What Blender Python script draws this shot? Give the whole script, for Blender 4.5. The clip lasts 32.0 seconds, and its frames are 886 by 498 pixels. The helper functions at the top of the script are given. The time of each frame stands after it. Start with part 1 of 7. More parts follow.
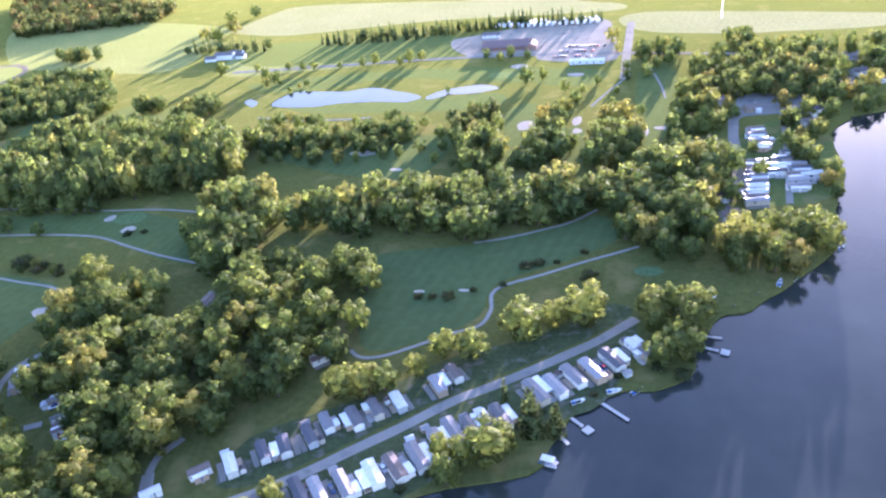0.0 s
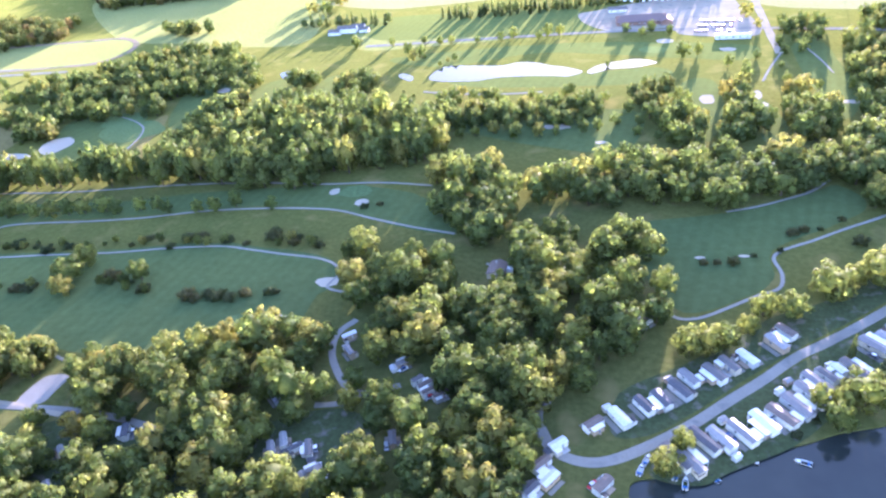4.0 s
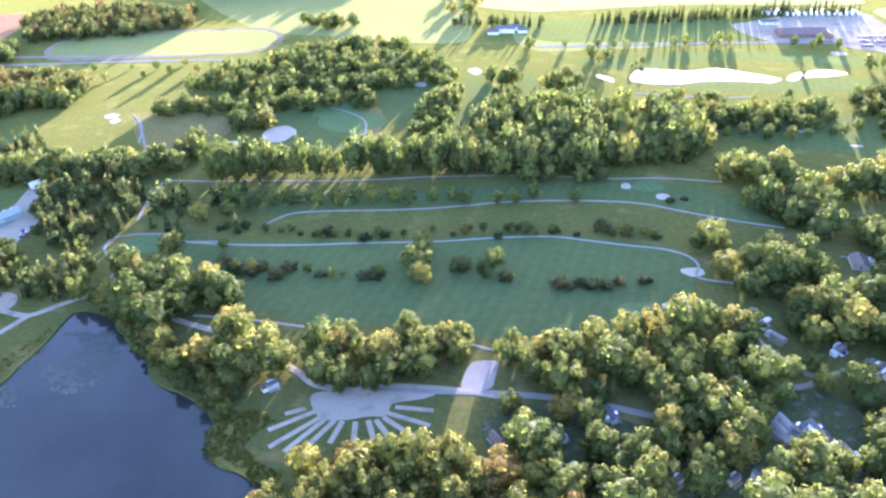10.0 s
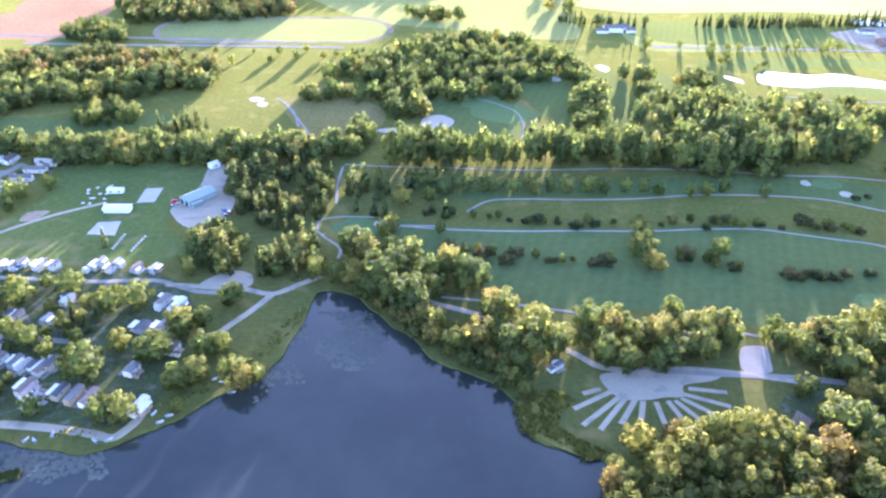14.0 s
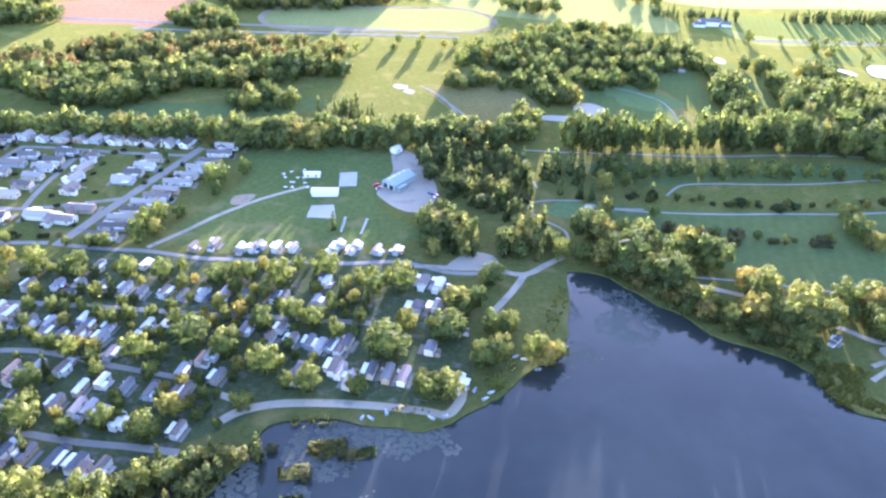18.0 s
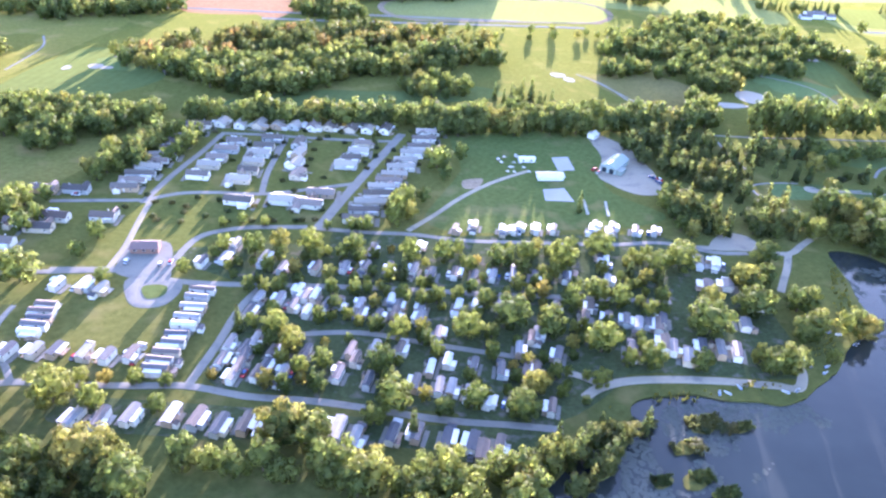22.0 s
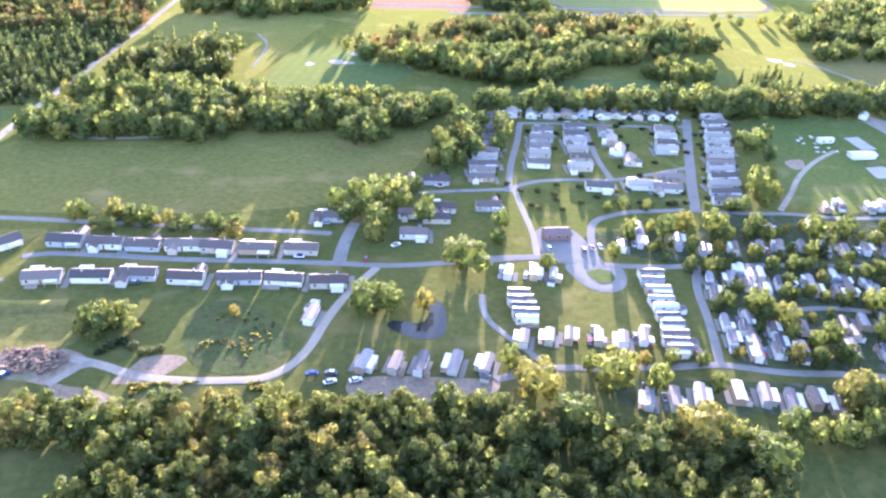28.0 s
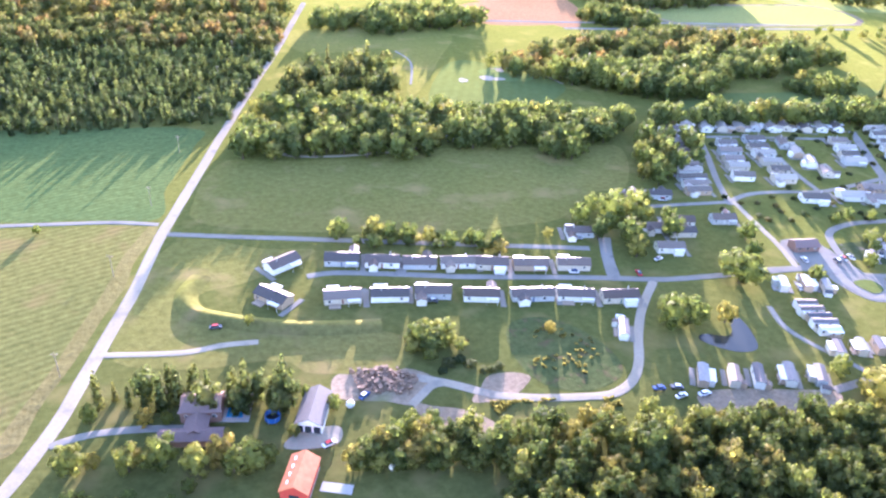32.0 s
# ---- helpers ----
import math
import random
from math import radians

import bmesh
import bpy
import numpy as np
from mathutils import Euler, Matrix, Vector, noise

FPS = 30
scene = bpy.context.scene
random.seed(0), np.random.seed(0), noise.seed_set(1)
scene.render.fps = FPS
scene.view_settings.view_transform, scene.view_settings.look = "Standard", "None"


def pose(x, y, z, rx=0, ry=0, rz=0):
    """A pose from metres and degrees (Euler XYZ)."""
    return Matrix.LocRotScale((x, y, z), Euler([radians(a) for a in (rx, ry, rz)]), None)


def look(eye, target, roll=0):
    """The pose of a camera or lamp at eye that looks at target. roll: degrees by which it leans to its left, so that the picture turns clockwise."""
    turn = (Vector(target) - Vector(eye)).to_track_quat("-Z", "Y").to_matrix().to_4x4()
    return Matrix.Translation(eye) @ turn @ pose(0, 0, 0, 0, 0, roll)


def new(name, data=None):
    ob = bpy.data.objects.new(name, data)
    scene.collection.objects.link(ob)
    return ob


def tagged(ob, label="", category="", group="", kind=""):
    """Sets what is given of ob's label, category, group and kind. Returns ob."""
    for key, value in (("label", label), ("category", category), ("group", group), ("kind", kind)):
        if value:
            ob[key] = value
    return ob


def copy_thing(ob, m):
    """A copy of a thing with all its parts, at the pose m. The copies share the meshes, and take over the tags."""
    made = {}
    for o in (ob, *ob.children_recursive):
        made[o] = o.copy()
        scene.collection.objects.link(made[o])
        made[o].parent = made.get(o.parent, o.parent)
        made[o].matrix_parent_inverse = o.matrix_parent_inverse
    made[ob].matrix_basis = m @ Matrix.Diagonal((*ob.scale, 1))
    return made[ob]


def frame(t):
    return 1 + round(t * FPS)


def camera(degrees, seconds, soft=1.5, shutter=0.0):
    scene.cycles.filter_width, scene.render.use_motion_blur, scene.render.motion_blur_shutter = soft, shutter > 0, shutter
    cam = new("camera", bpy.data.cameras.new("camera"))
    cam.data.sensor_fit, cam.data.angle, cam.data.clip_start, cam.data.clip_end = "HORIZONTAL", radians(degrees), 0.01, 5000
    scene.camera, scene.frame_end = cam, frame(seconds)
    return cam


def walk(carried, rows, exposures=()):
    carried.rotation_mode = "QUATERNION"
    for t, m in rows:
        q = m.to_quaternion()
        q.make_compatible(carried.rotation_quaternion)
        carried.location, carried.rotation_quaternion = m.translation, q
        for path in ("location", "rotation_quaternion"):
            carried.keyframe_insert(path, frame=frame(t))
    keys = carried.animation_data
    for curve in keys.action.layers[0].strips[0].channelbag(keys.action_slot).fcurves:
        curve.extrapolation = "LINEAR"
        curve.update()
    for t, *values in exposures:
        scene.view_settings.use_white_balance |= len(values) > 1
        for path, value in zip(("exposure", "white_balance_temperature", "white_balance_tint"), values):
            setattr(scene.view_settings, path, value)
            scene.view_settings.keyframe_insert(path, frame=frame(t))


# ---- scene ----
cam = camera(61.00, 32.0, 2.35)
ROWS = [
    (0.0, -6.10, 8.89, 183.37, 1.020, -30.825, 6.369),
    (0.5, -23.50, 6.78, 185.92, 0.710, -31.118, 6.314),
    (1.0, -41.04, 4.60, 188.60, 0.484, -31.464, 6.271),
    (1.5, -58.99, 2.22, 191.56, 0.162, -31.790, 6.279),
    (2.0, -77.08, -0.18, 194.78, -0.159, -32.170, 6.360),
    (2.5, -95.00, -2.36, 198.33, -0.446, -32.498, 6.273),
    (3.0, -113.08, -4.35, 201.90, -0.782, -32.794, 6.165),
    (3.5, -131.48, -6.06, 205.14, -1.091, -33.071, 5.894),
    (4.0, -150.11, -7.48, 208.05, -1.398, -33.283, 5.566),
    (4.5, -169.12, -8.69, 210.62, -1.753, -33.431, 5.144),
    (6.5, -245.90, -10.52, 217.10, -3.664, -33.699, 3.754),
    (7.0, -264.53, -9.81, 217.52, -4.097, -33.673, 3.580),
    (7.5, -282.86, -8.59, 217.31, -4.503, -33.578, 3.257),
    (8.0, -300.83, -7.19, 217.00, -4.844, -33.472, 2.927),
    (8.5, -318.35, -5.88, 216.91, -5.156, -33.347, 2.583),
    (9.0, -335.58, -4.60, 216.85, -5.434, -33.206, 2.219),
    (9.5, -352.78, -3.30, 216.68, -5.706, -33.058, 1.850),
    (10.0, -370.03, -1.97, 216.35, -6.008, -32.926, 1.560),
    (10.5, -387.21, -0.69, 215.97, -6.259, -32.854, 1.247),
    (11.0, -404.28, 0.51, 215.56, -6.475, -32.793, 0.896),
    (11.5, -421.25, 1.59, 215.16, -6.670, -32.746, 0.637),
    (12.0, -438.17, 2.57, 214.75, -6.835, -32.732, 0.283),
    (12.5, -455.11, 3.49, 214.32, -7.006, -32.717, -0.107),
    (13.0, -472.11, 4.43, 213.80, -7.183, -32.705, -0.466),
    (13.5, -489.19, 5.44, 213.18, -7.428, -32.728, -0.818),
    (14.0, -506.34, 6.56, 212.43, -7.720, -32.810, -1.213),
    (14.5, -523.59, 7.81, 211.53, -8.042, -32.914, -1.624),
    (16.5, -593.50, 14.57, 206.23, -9.501, -33.120, -2.504),
    (17.0, -610.86, 16.88, 204.63, -9.913, -33.024, -2.569),
    (17.5, -628.11, 19.43, 202.92, -10.275, -32.894, -2.788),
    (18.0, -645.27, 22.22, 201.12, -10.640, -32.737, -2.851),
    (18.5, -662.34, 25.19, 199.21, -11.006, -32.553, -2.965),
    (19.0, -679.36, 28.26, 197.21, -11.385, -32.344, -3.103),
    (19.5, -696.40, 31.38, 195.15, -11.729, -32.139, -3.256),
    (20.0, -713.52, 34.50, 193.00, -11.998, -31.966, -3.399),
    (20.5, -730.70, 37.63, 190.73, -12.281, -31.875, -3.424),
    (21.0, -747.82, 40.89, 188.30, -12.518, -31.928, -3.431),
    (21.5, -764.78, 44.30, 185.70, -12.701, -32.071, -3.451),
    (22.0, -781.50, 47.84, 182.99, -12.878, -32.367, -3.536),
    (22.5, -797.99, 51.50, 180.30, -13.041, -32.723, -3.627),
    (23.0, -814.33, 55.21, 177.73, -13.324, -32.952, -3.583),
    (23.5, -830.50, 58.94, 175.36, -13.587, -33.032, -3.496),
    (24.0, -846.51, 62.69, 173.22, -13.894, -33.081, -3.478),
    (24.5, -862.33, 66.45, 171.30, -14.182, -32.987, -3.547),
    (25.0, -877.93, 70.25, 169.58, -14.504, -32.861, -3.553),
    (25.5, -893.29, 74.08, 168.03, -14.809, -32.734, -3.518),
    (27.5, -952.73, 89.47, 163.83, -15.907, -32.021, -3.231),
    (28.0, -967.15, 93.33, 163.24, -16.142, -31.913, -3.147),
    (28.5, -981.36, 97.23, 162.77, -16.425, -31.842, -3.039),
    (29.0, -995.39, 101.19, 162.32, -16.649, -31.771, -2.958),
    (29.5, -1009.27, 105.26, 161.81, -16.835, -31.727, -2.888),
    (30.0, -1023.11, 109.44, 161.19, -17.097, -31.673, -3.022),
    (30.5, -1037.07, 113.73, 160.50, -17.310, -31.544, -2.990),
    (31.0, -1051.21, 118.08, 159.80, -17.567, -31.341, -2.998),
    (31.5, -1065.44, 122.48, 159.09, -17.782, -31.081, -3.087),
    (32.0, -1079.68, 126.87, 158.38, -18.040, -30.808, -3.227),
]
walk(cam, [(t, pose(x, y, z, 90 + pitch, roll, yaw)) for t, x, y, z, yaw, pitch, roll in ROWS], [(0.0, 2.28, 4880, 53), (1.0, 2.36, 4880, 53), (3.0, 2.66, 4880, 53), (15.0, 2.73, 4880, 53), (27.0, 2.73, 5020, 54), (32.0, 2.72, 5080, 54)])

# ---- light ----
SUN_AZ, SUN_EL = 68.0, 6.7
world = bpy.data.worlds.new("sky")
scene.world = world
world.use_nodes = True
wn = world.node_tree.nodes
sky = wn.new("ShaderNodeTexSky")
sky.sky_type, sky.sun_disc = "NISHITA", False
sky.sun_elevation, sky.sun_rotation = radians(SUN_EL), radians(90 - SUN_AZ)
sky.air_density, sky.dust_density, sky.ozone_density = 1.0, 0.9, 0.9
hazy = wn.new("ShaderNodeMix")
hazy.data_type, hazy.blend_type = "RGBA", "MULTIPLY"
hazy.inputs[0].default_value, hazy.inputs[7].default_value = 1.0, (0.95, 1.0, 0.86, 1)
world.node_tree.links.new(sky.outputs[0], hazy.inputs[6])
world.node_tree.links.new(hazy.outputs[2], wn["Background"].inputs[0])
wn["Background"].inputs[1].default_value = 0.26
lamp = bpy.data.lights.new("sun", "SUN")
lamp.energy, lamp.angle, lamp.color = 7.5, radians(0.6), (1.0, 0.85, 0.60)
sun = new("sun", lamp)
sa, se = radians(SUN_AZ), radians(SUN_EL)
sun.matrix_world = look((math.cos(sa) * math.cos(se) * 900, math.sin(sa) * math.cos(se) * 900, math.sin(se) * 900), (0, 0, 0))

# ---- materials ----
def shader(name):
    m = bpy.data.materials.new(name)
    m.use_nodes = True
    t = m.node_tree
    return m, t.nodes, t.links, t.nodes["Principled BSDF"]


def ramp(nodes, stops):
    r = nodes.new("ShaderNodeValToRGB")
    while len(r.color_ramp.elements) < len(stops):
        r.color_ramp.elements.new(0.5)
    for e, (p, c) in zip(r.color_ramp.elements, stops):
        e.position, e.color = p, (*c, 1)
    return r


def noisy(nodes, links, scale, detail=4.0, rough=0.6, coord="Object", stretch=None, turn=0.0):
    tc = nodes.new("ShaderNodeTexCoord")
    n = nodes.new("ShaderNodeTexNoise")
    n.inputs["Scale"].default_value, n.inputs["Detail"].default_value, n.inputs["Roughness"].default_value = scale, detail, rough
    if stretch:
        mp = nodes.new("ShaderNodeMapping")
        mp.inputs["Scale"].default_value, mp.inputs["Rotation"].default_value = stretch, (0, 0, radians(turn))
        links.new(tc.outputs[coord], mp.inputs[0])
        links.new(mp.outputs[0], n.inputs["Vector"])
    else:
        links.new(tc.outputs[coord], n.inputs["Vector"])
    return n


def mix(nodes, links, fac, a, b, kind="MIX"):
    x = nodes.new("ShaderNodeMix")
    x.data_type, x.blend_type = "RGBA", kind
    for key, v in ((0, fac), (6, a), (7, b)):
        if isinstance(v, (int, float)):
            x.inputs[key].default_value = v
        elif isinstance(v, tuple):
            x.inputs[key].default_value = (*v, 1)
        else:
            links.new(v, x.inputs[key])
    return x.outputs[2]


def ground_mat(name, lo, hi, big=0.012, small=0.35, bump=0.25, stain=None, rows=None, rough=0.95, grain=0.34, sheen=0.0):
    """Two scales of noise between two colours, an optional stain colour, optional mown or ploughed rows."""
    m, n, l, p = shader(name)
    a = noisy(n, l, big, 5, 0.6)
    b = noisy(n, l, small, 6, 0.7)
    r1 = ramp(n, [(0.3, lo), (0.72, hi)])
    l.new(a.outputs["Fac"], r1.inputs[0])
    r2 = ramp(n, [(0.3, (1 - grain,) * 3), (0.7, (1 + grain * 0.7,) * 3)])
    l.new(b.outputs["Fac"], r2.inputs[0])
    col = mix(n, l, 1.0, r1.outputs[0], r2.outputs[0], "MULTIPLY")
    if stain:
        s = noisy(n, l, big * 4.3, 3, 0.5)
        rs = ramp(n, [(0.55, (0, 0, 0)), (0.72, (1, 1, 1))])
        l.new(s.outputs["Fac"], rs.inputs[0])
        col = mix(n, l, rs.outputs[0], col, stain)
    if rows:
        tc, w = n.new("ShaderNodeTexCoord"), n.new("ShaderNodeTexWave")
        mp = n.new("ShaderNodeMapping")
        mp.inputs["Rotation"].default_value = (0, 0, radians(rows[0]))
        w.inputs["Scale"].default_value, w.inputs["Distortion"].default_value = rows[1], 1.5
        l.new(tc.outputs["Object"], mp.inputs[0])
        l.new(mp.outputs[0], w.inputs[0])
        rw = ramp(n, [(0.2, (rows[2],) * 3), (0.8, (1, 1, 1))])
        l.new(w.outputs["Fac"], rw.inputs[0])
        col = mix(n, l, 1.0, col, rw.outputs[0], "MULTIPLY")
    l.new(col, p.inputs["Base Color"])
    p.inputs["Roughness"].default_value = rough
    p.inputs["Specular IOR Level"].default_value = 0.0
    p.inputs["Sheen Weight"].default_value, p.inputs["Sheen Roughness"].default_value = sheen, 0.5
    p.inputs["Sheen Tint"].default_value = (0.8, 0.85, 0.12, 1)
    bp = n.new("ShaderNodeBump")
    bp.inputs["Strength"].default_value, bp.inputs["Distance"].default_value = bump, 0.6
    l.new(b.outputs["Fac"], bp.inputs["Height"])
    l.new(bp.outputs[0], p.inputs["Normal"])
    return m


GRASS = ground_mat("grass", (0.055, 0.068, 0.023), (0.091, 0.090, 0.029), stain=(0.130, 0.111, 0.045), sheen=0.155)
FAIRWAY = ground_mat("fairway_grass", (0.046, 0.075, 0.035), (0.064, 0.094, 0.040), small=0.2, bump=0.1, rows=(25, 0.05, 0.93), grain=0.2, sheen=0.155)
GREENMAT = ground_mat("green_grass", (0.061, 0.107, 0.054), (0.078, 0.123, 0.056), small=0.5, bump=0.03, sheen=0.155)
LAWN = ground_mat("lawn_grass", (0.050, 0.081, 0.030), (0.077, 0.100, 0.036), bump=0.15, stain=(0.131, 0.119, 0.060), sheen=0.13)
# Far crop colour, paled with extra blue to imitate distance haze.
HAZED_FIELD = ground_mat("hazed_crop_field", (0.147, 0.167, 0.072), (0.196, 0.199, 0.086), rows=(70, 0.12, 0.85), sheen=0.155)
FIELD_B = ground_mat("striped_field", (0.114, 0.120, 0.039), (0.164, 0.148, 0.049), rows=(70, 0.1, 0.8), stain=(0.174, 0.130, 0.057), sheen=0.06)
CROP = ground_mat("green_crop", (0.065, 0.109, 0.041), (0.096, 0.134, 0.048), rows=(70, 0.12, 0.85), sheen=0.05)
MEADOW = ground_mat("meadow_grass", (0.088, 0.094, 0.029), (0.139, 0.123, 0.044), bump=0.4, stain=(0.177, 0.134, 0.063), sheen=0.155)
ROUGH = ground_mat("rough_grass", (0.114, 0.099, 0.042), (0.160, 0.129, 0.061), bump=0.5, sheen=0.13)
STRAW = ground_mat("straw_field", (0.19, 0.185, 0.105), (0.245, 0.225, 0.135), rows=(70, 0.06, 0.9), sheen=0.13)
REDSOIL = ground_mat("red_soil", (0.320, 0.180, 0.090), (0.400, 0.237, 0.123), rows=(70, 0.1, 0.85))
DIRT = ground_mat("bare_earth", (0.20, 0.155, 0.105), (0.31, 0.25, 0.18), small=0.6, bump=0.7, stain=(0.12, 0.14, 0.06))
SAND = ground_mat("bunker_sand", (0.30, 0.27, 0.215), (0.38, 0.345, 0.28), small=1.0, bump=0.1, grain=0.12)
GRAVEL = ground_mat("pale_gravel", (0.255, 0.225, 0.172), (0.33, 0.293, 0.232), big=0.03, small=0.9, bump=0.2, stain=(0.19, 0.175, 0.15), grain=0.12)
ASPHALT = ground_mat("old_asphalt", (0.181, 0.172, 0.150), (0.239, 0.228, 0.200), big=0.04, small=1.2, bump=0.08, stain=(0.151, 0.147, 0.139), grain=0.12)
PATHMAT = ground_mat("path_paving", (0.19, 0.185, 0.165), (0.24, 0.232, 0.208), big=0.05, small=1.2, bump=0.05, grain=0.12)
CONCRETE = ground_mat("worn_concrete", (0.29, 0.28, 0.27), (0.37, 0.36, 0.35), big=0.04, small=0.9, bump=0.05, grain=0.12)
# Yard ground: shade put into the dark base colour, grey worn stains over it.
SHADE_YARD = ground_mat("worn_shade_yard", (0.046, 0.062, 0.028), (0.074, 0.088, 0.038), big=0.05, small=0.5, stain=(0.125, 0.116, 0.096))
# Dark sedge colour, with the shade in the hollow painted into it.
SHADED_MARSH = ground_mat("shaded_marsh_grass", (0.052, 0.074, 0.027), (0.084, 0.094, 0.034), big=0.05, small=0.4, bump=0.6, stain=(0.098, 0.074, 0.040))
REED = ground_mat("reed_bed", (0.105, 0.100, 0.026), (0.180, 0.155, 0.045), big=0.08, small=0.5, bump=0.9, stain=(0.075, 0.085, 0.030))


def water_mat():
    m, n, l, p = shader("lake_water")
    a = noisy(n, l, 0.02, 4, 0.6)
    r = ramp(n, [(0.38, (0.018, 0.022, 0.021)), (0.68, (0.031, 0.037, 0.033))])
    l.new(a.outputs["Fac"], r.inputs[0])
    l.new(r.outputs[0], p.inputs["Base Color"])
    p.inputs["Roughness"].default_value, p.inputs["IOR"].default_value = 0.06, 1.36
    b = noisy(n, l, 0.5, 5, 0.6)
    bp = n.new("ShaderNodeBump")
    bp.inputs["Strength"].default_value, bp.inputs["Distance"].default_value = 0.08, 0.25
    l.new(b.outputs["Fac"], bp.inputs["Height"])
    l.new(bp.outputs[0], p.inputs["Normal"])
    return m


WATER = water_mat()


def leaf_mat(name, dark, mid, light, accent=None):
    """Leaves: diffuse and translucent, varied from tree to tree, from clump to clump and leaf mass to leaf mass."""
    m, n, l, p = shader(name)
    info, geo, own = n.new("ShaderNodeObjectInfo"), n.new("ShaderNodeNewGeometry"), n.new("ShaderNodeAttribute")
    own.attribute_name = "tone"
    add = n.new("ShaderNodeMath")
    add.operation = "ADD"
    l.new(info.outputs["Random"], add.inputs[0])
    l.new(own.outputs["Fac"], add.inputs[1])
    wrap = n.new("ShaderNodeMath")
    wrap.operation = "FRACT"
    l.new(add.outputs[0], wrap.inputs[0])
    stops = [(0.0, dark), (0.45, mid), (0.85, light)]
    if accent:
        stops += [(0.93, accent)]
    r = ramp(n, stops)
    l.new(wrap.outputs[0], r.inputs[0])
    r2 = ramp(n, [(0.0, (0.80, 0.83, 0.80)), (1.0, (1.22, 1.19, 1.08))])
    l.new(geo.outputs["Random Per Island"], r2.inputs[0])
    col = mix(n, l, 1.0, r.outputs[0], r2.outputs[0], "MULTIPLY")
    fine = noisy(n, l, 0.9, 4, 0.7)
    r3 = ramp(n, [(0.32, (0.75, 0.78, 0.78)), (0.68, (1.25, 1.22, 1.15))])
    l.new(fine.outputs["Fac"], r3.inputs[0])
    col = mix(n, l, 1.0, col, r3.outputs[0], "MULTIPLY")
    l.new(col, p.inputs["Base Color"])
    p.inputs["Roughness"].default_value = 0.75
    p.inputs["Specular IOR Level"].default_value = 0.12
    tr = n.new("ShaderNodeBsdfTranslucent")
    warm = mix(n, l, 1.0, col, (1.28, 1.40, 0.74), "MULTIPLY")
    l.new(warm, tr.inputs[0])
    ms = n.new("ShaderNodeMixShader")
    ms.inputs[0].default_value = 0.6
    l.new(p.outputs[0], ms.inputs[1])
    l.new(tr.outputs[0], ms.inputs[2])
    gaps, spray = n.new("ShaderNodeBsdfTransparent"), n.new("ShaderNodeMixShader")
    spray.inputs[0].default_value = 0.14
    l.new(ms.outputs[0], spray.inputs[1])
    l.new(gaps.outputs[0], spray.inputs[2])
    l.new(spray.outputs[0], n["Material Output"].inputs["Surface"])
    return m


LEAVES = {
    "oak": leaf_mat("oak_leaves", (0.112, 0.144, 0.056), (0.153, 0.182, 0.063), (0.203, 0.223, 0.072), (0.247, 0.232, 0.077)),
    "gold": leaf_mat("gold_leaves", (0.133, 0.161, 0.057), (0.181, 0.201, 0.067), (0.237, 0.239, 0.077), (0.290, 0.239, 0.081)),
    "red": leaf_mat("red_leaves", (0.114, 0.136, 0.056), (0.156, 0.169, 0.058), (0.207, 0.182, 0.072), (0.244, 0.166, 0.079)),
    "autumn": leaf_mat("autumn_leaves", (0.156, 0.171, 0.057), (0.197, 0.201, 0.061), (0.232, 0.217, 0.064), (0.253, 0.187, 0.068)),
    "pine": leaf_mat("pine_needles", (0.088, 0.120, 0.058), (0.122, 0.154, 0.069), (0.164, 0.189, 0.077)),
    "bush": leaf_mat("bush_leaves", (0.056, 0.077, 0.040), (0.079, 0.094, 0.049), (0.124, 0.113, 0.058)),
    "thicket": leaf_mat("thicket_leaves", (0.095, 0.121, 0.046), (0.133, 0.156, 0.054), (0.189, 0.196, 0.061), (0.214, 0.186, 0.063)),
    "mixed": leaf_mat("mixed_leaves", (0.096, 0.120, 0.052), (0.129, 0.152, 0.061), (0.183, 0.182, 0.069), (0.156, 0.156, 0.067)),
}


SEDGE = leaf_mat("dry_sedge_blades", (0.085, 0.085, 0.036), (0.115, 0.108, 0.045), (0.150, 0.132, 0.052))
REED_BLADES = leaf_mat("reed_blades", (0.105, 0.112, 0.034), (0.145, 0.142, 0.042), (0.185, 0.168, 0.050))


def paint(name, stops, rough=0.6, scale=1.5, metal=0.0, spread=0.35):
    """Painted or built surface: the tone varies by object, with streaks and dirt over it."""
    m, n, l, p = shader(name)
    info = n.new("ShaderNodeObjectInfo")
    r = ramp(n, stops)
    r.color_ramp.interpolation = "CONSTANT" if len(stops) > 3 else "LINEAR"
    l.new(info.outputs["Random"], r.inputs[0])
    a = noisy(n, l, scale, 5, 0.65)
    d = ramp(n, [(0.3, (1 - spread,) * 3), (0.7, (1.05,) * 3)])
    l.new(a.outputs["Fac"], d.inputs[0])
    l.new(mix(n, l, 1.0, r.outputs[0], d.outputs[0], "MULTIPLY"), p.inputs["Base Color"])
    p.inputs["Roughness"].default_value, p.inputs["Metallic"].default_value = rough, metal
    p.inputs["Specular IOR Level"].default_value = 0.5 if rough < 0.45 else 0.15
    b = n.new("ShaderNodeBump")
    b.inputs["Strength"].default_value, b.inputs["Distance"].default_value = 0.15, 0.05
    l.new(a.outputs["Fac"], b.inputs["Height"])
    l.new(b.outputs[0], p.inputs["Normal"])
    return m


def plain(name, c, rough=0.6, metal=0.0):
    return paint(name, [(0.0, tuple(v * 0.92 for v in c)), (1.0, c)], rough, 2.0, metal, 0.2)


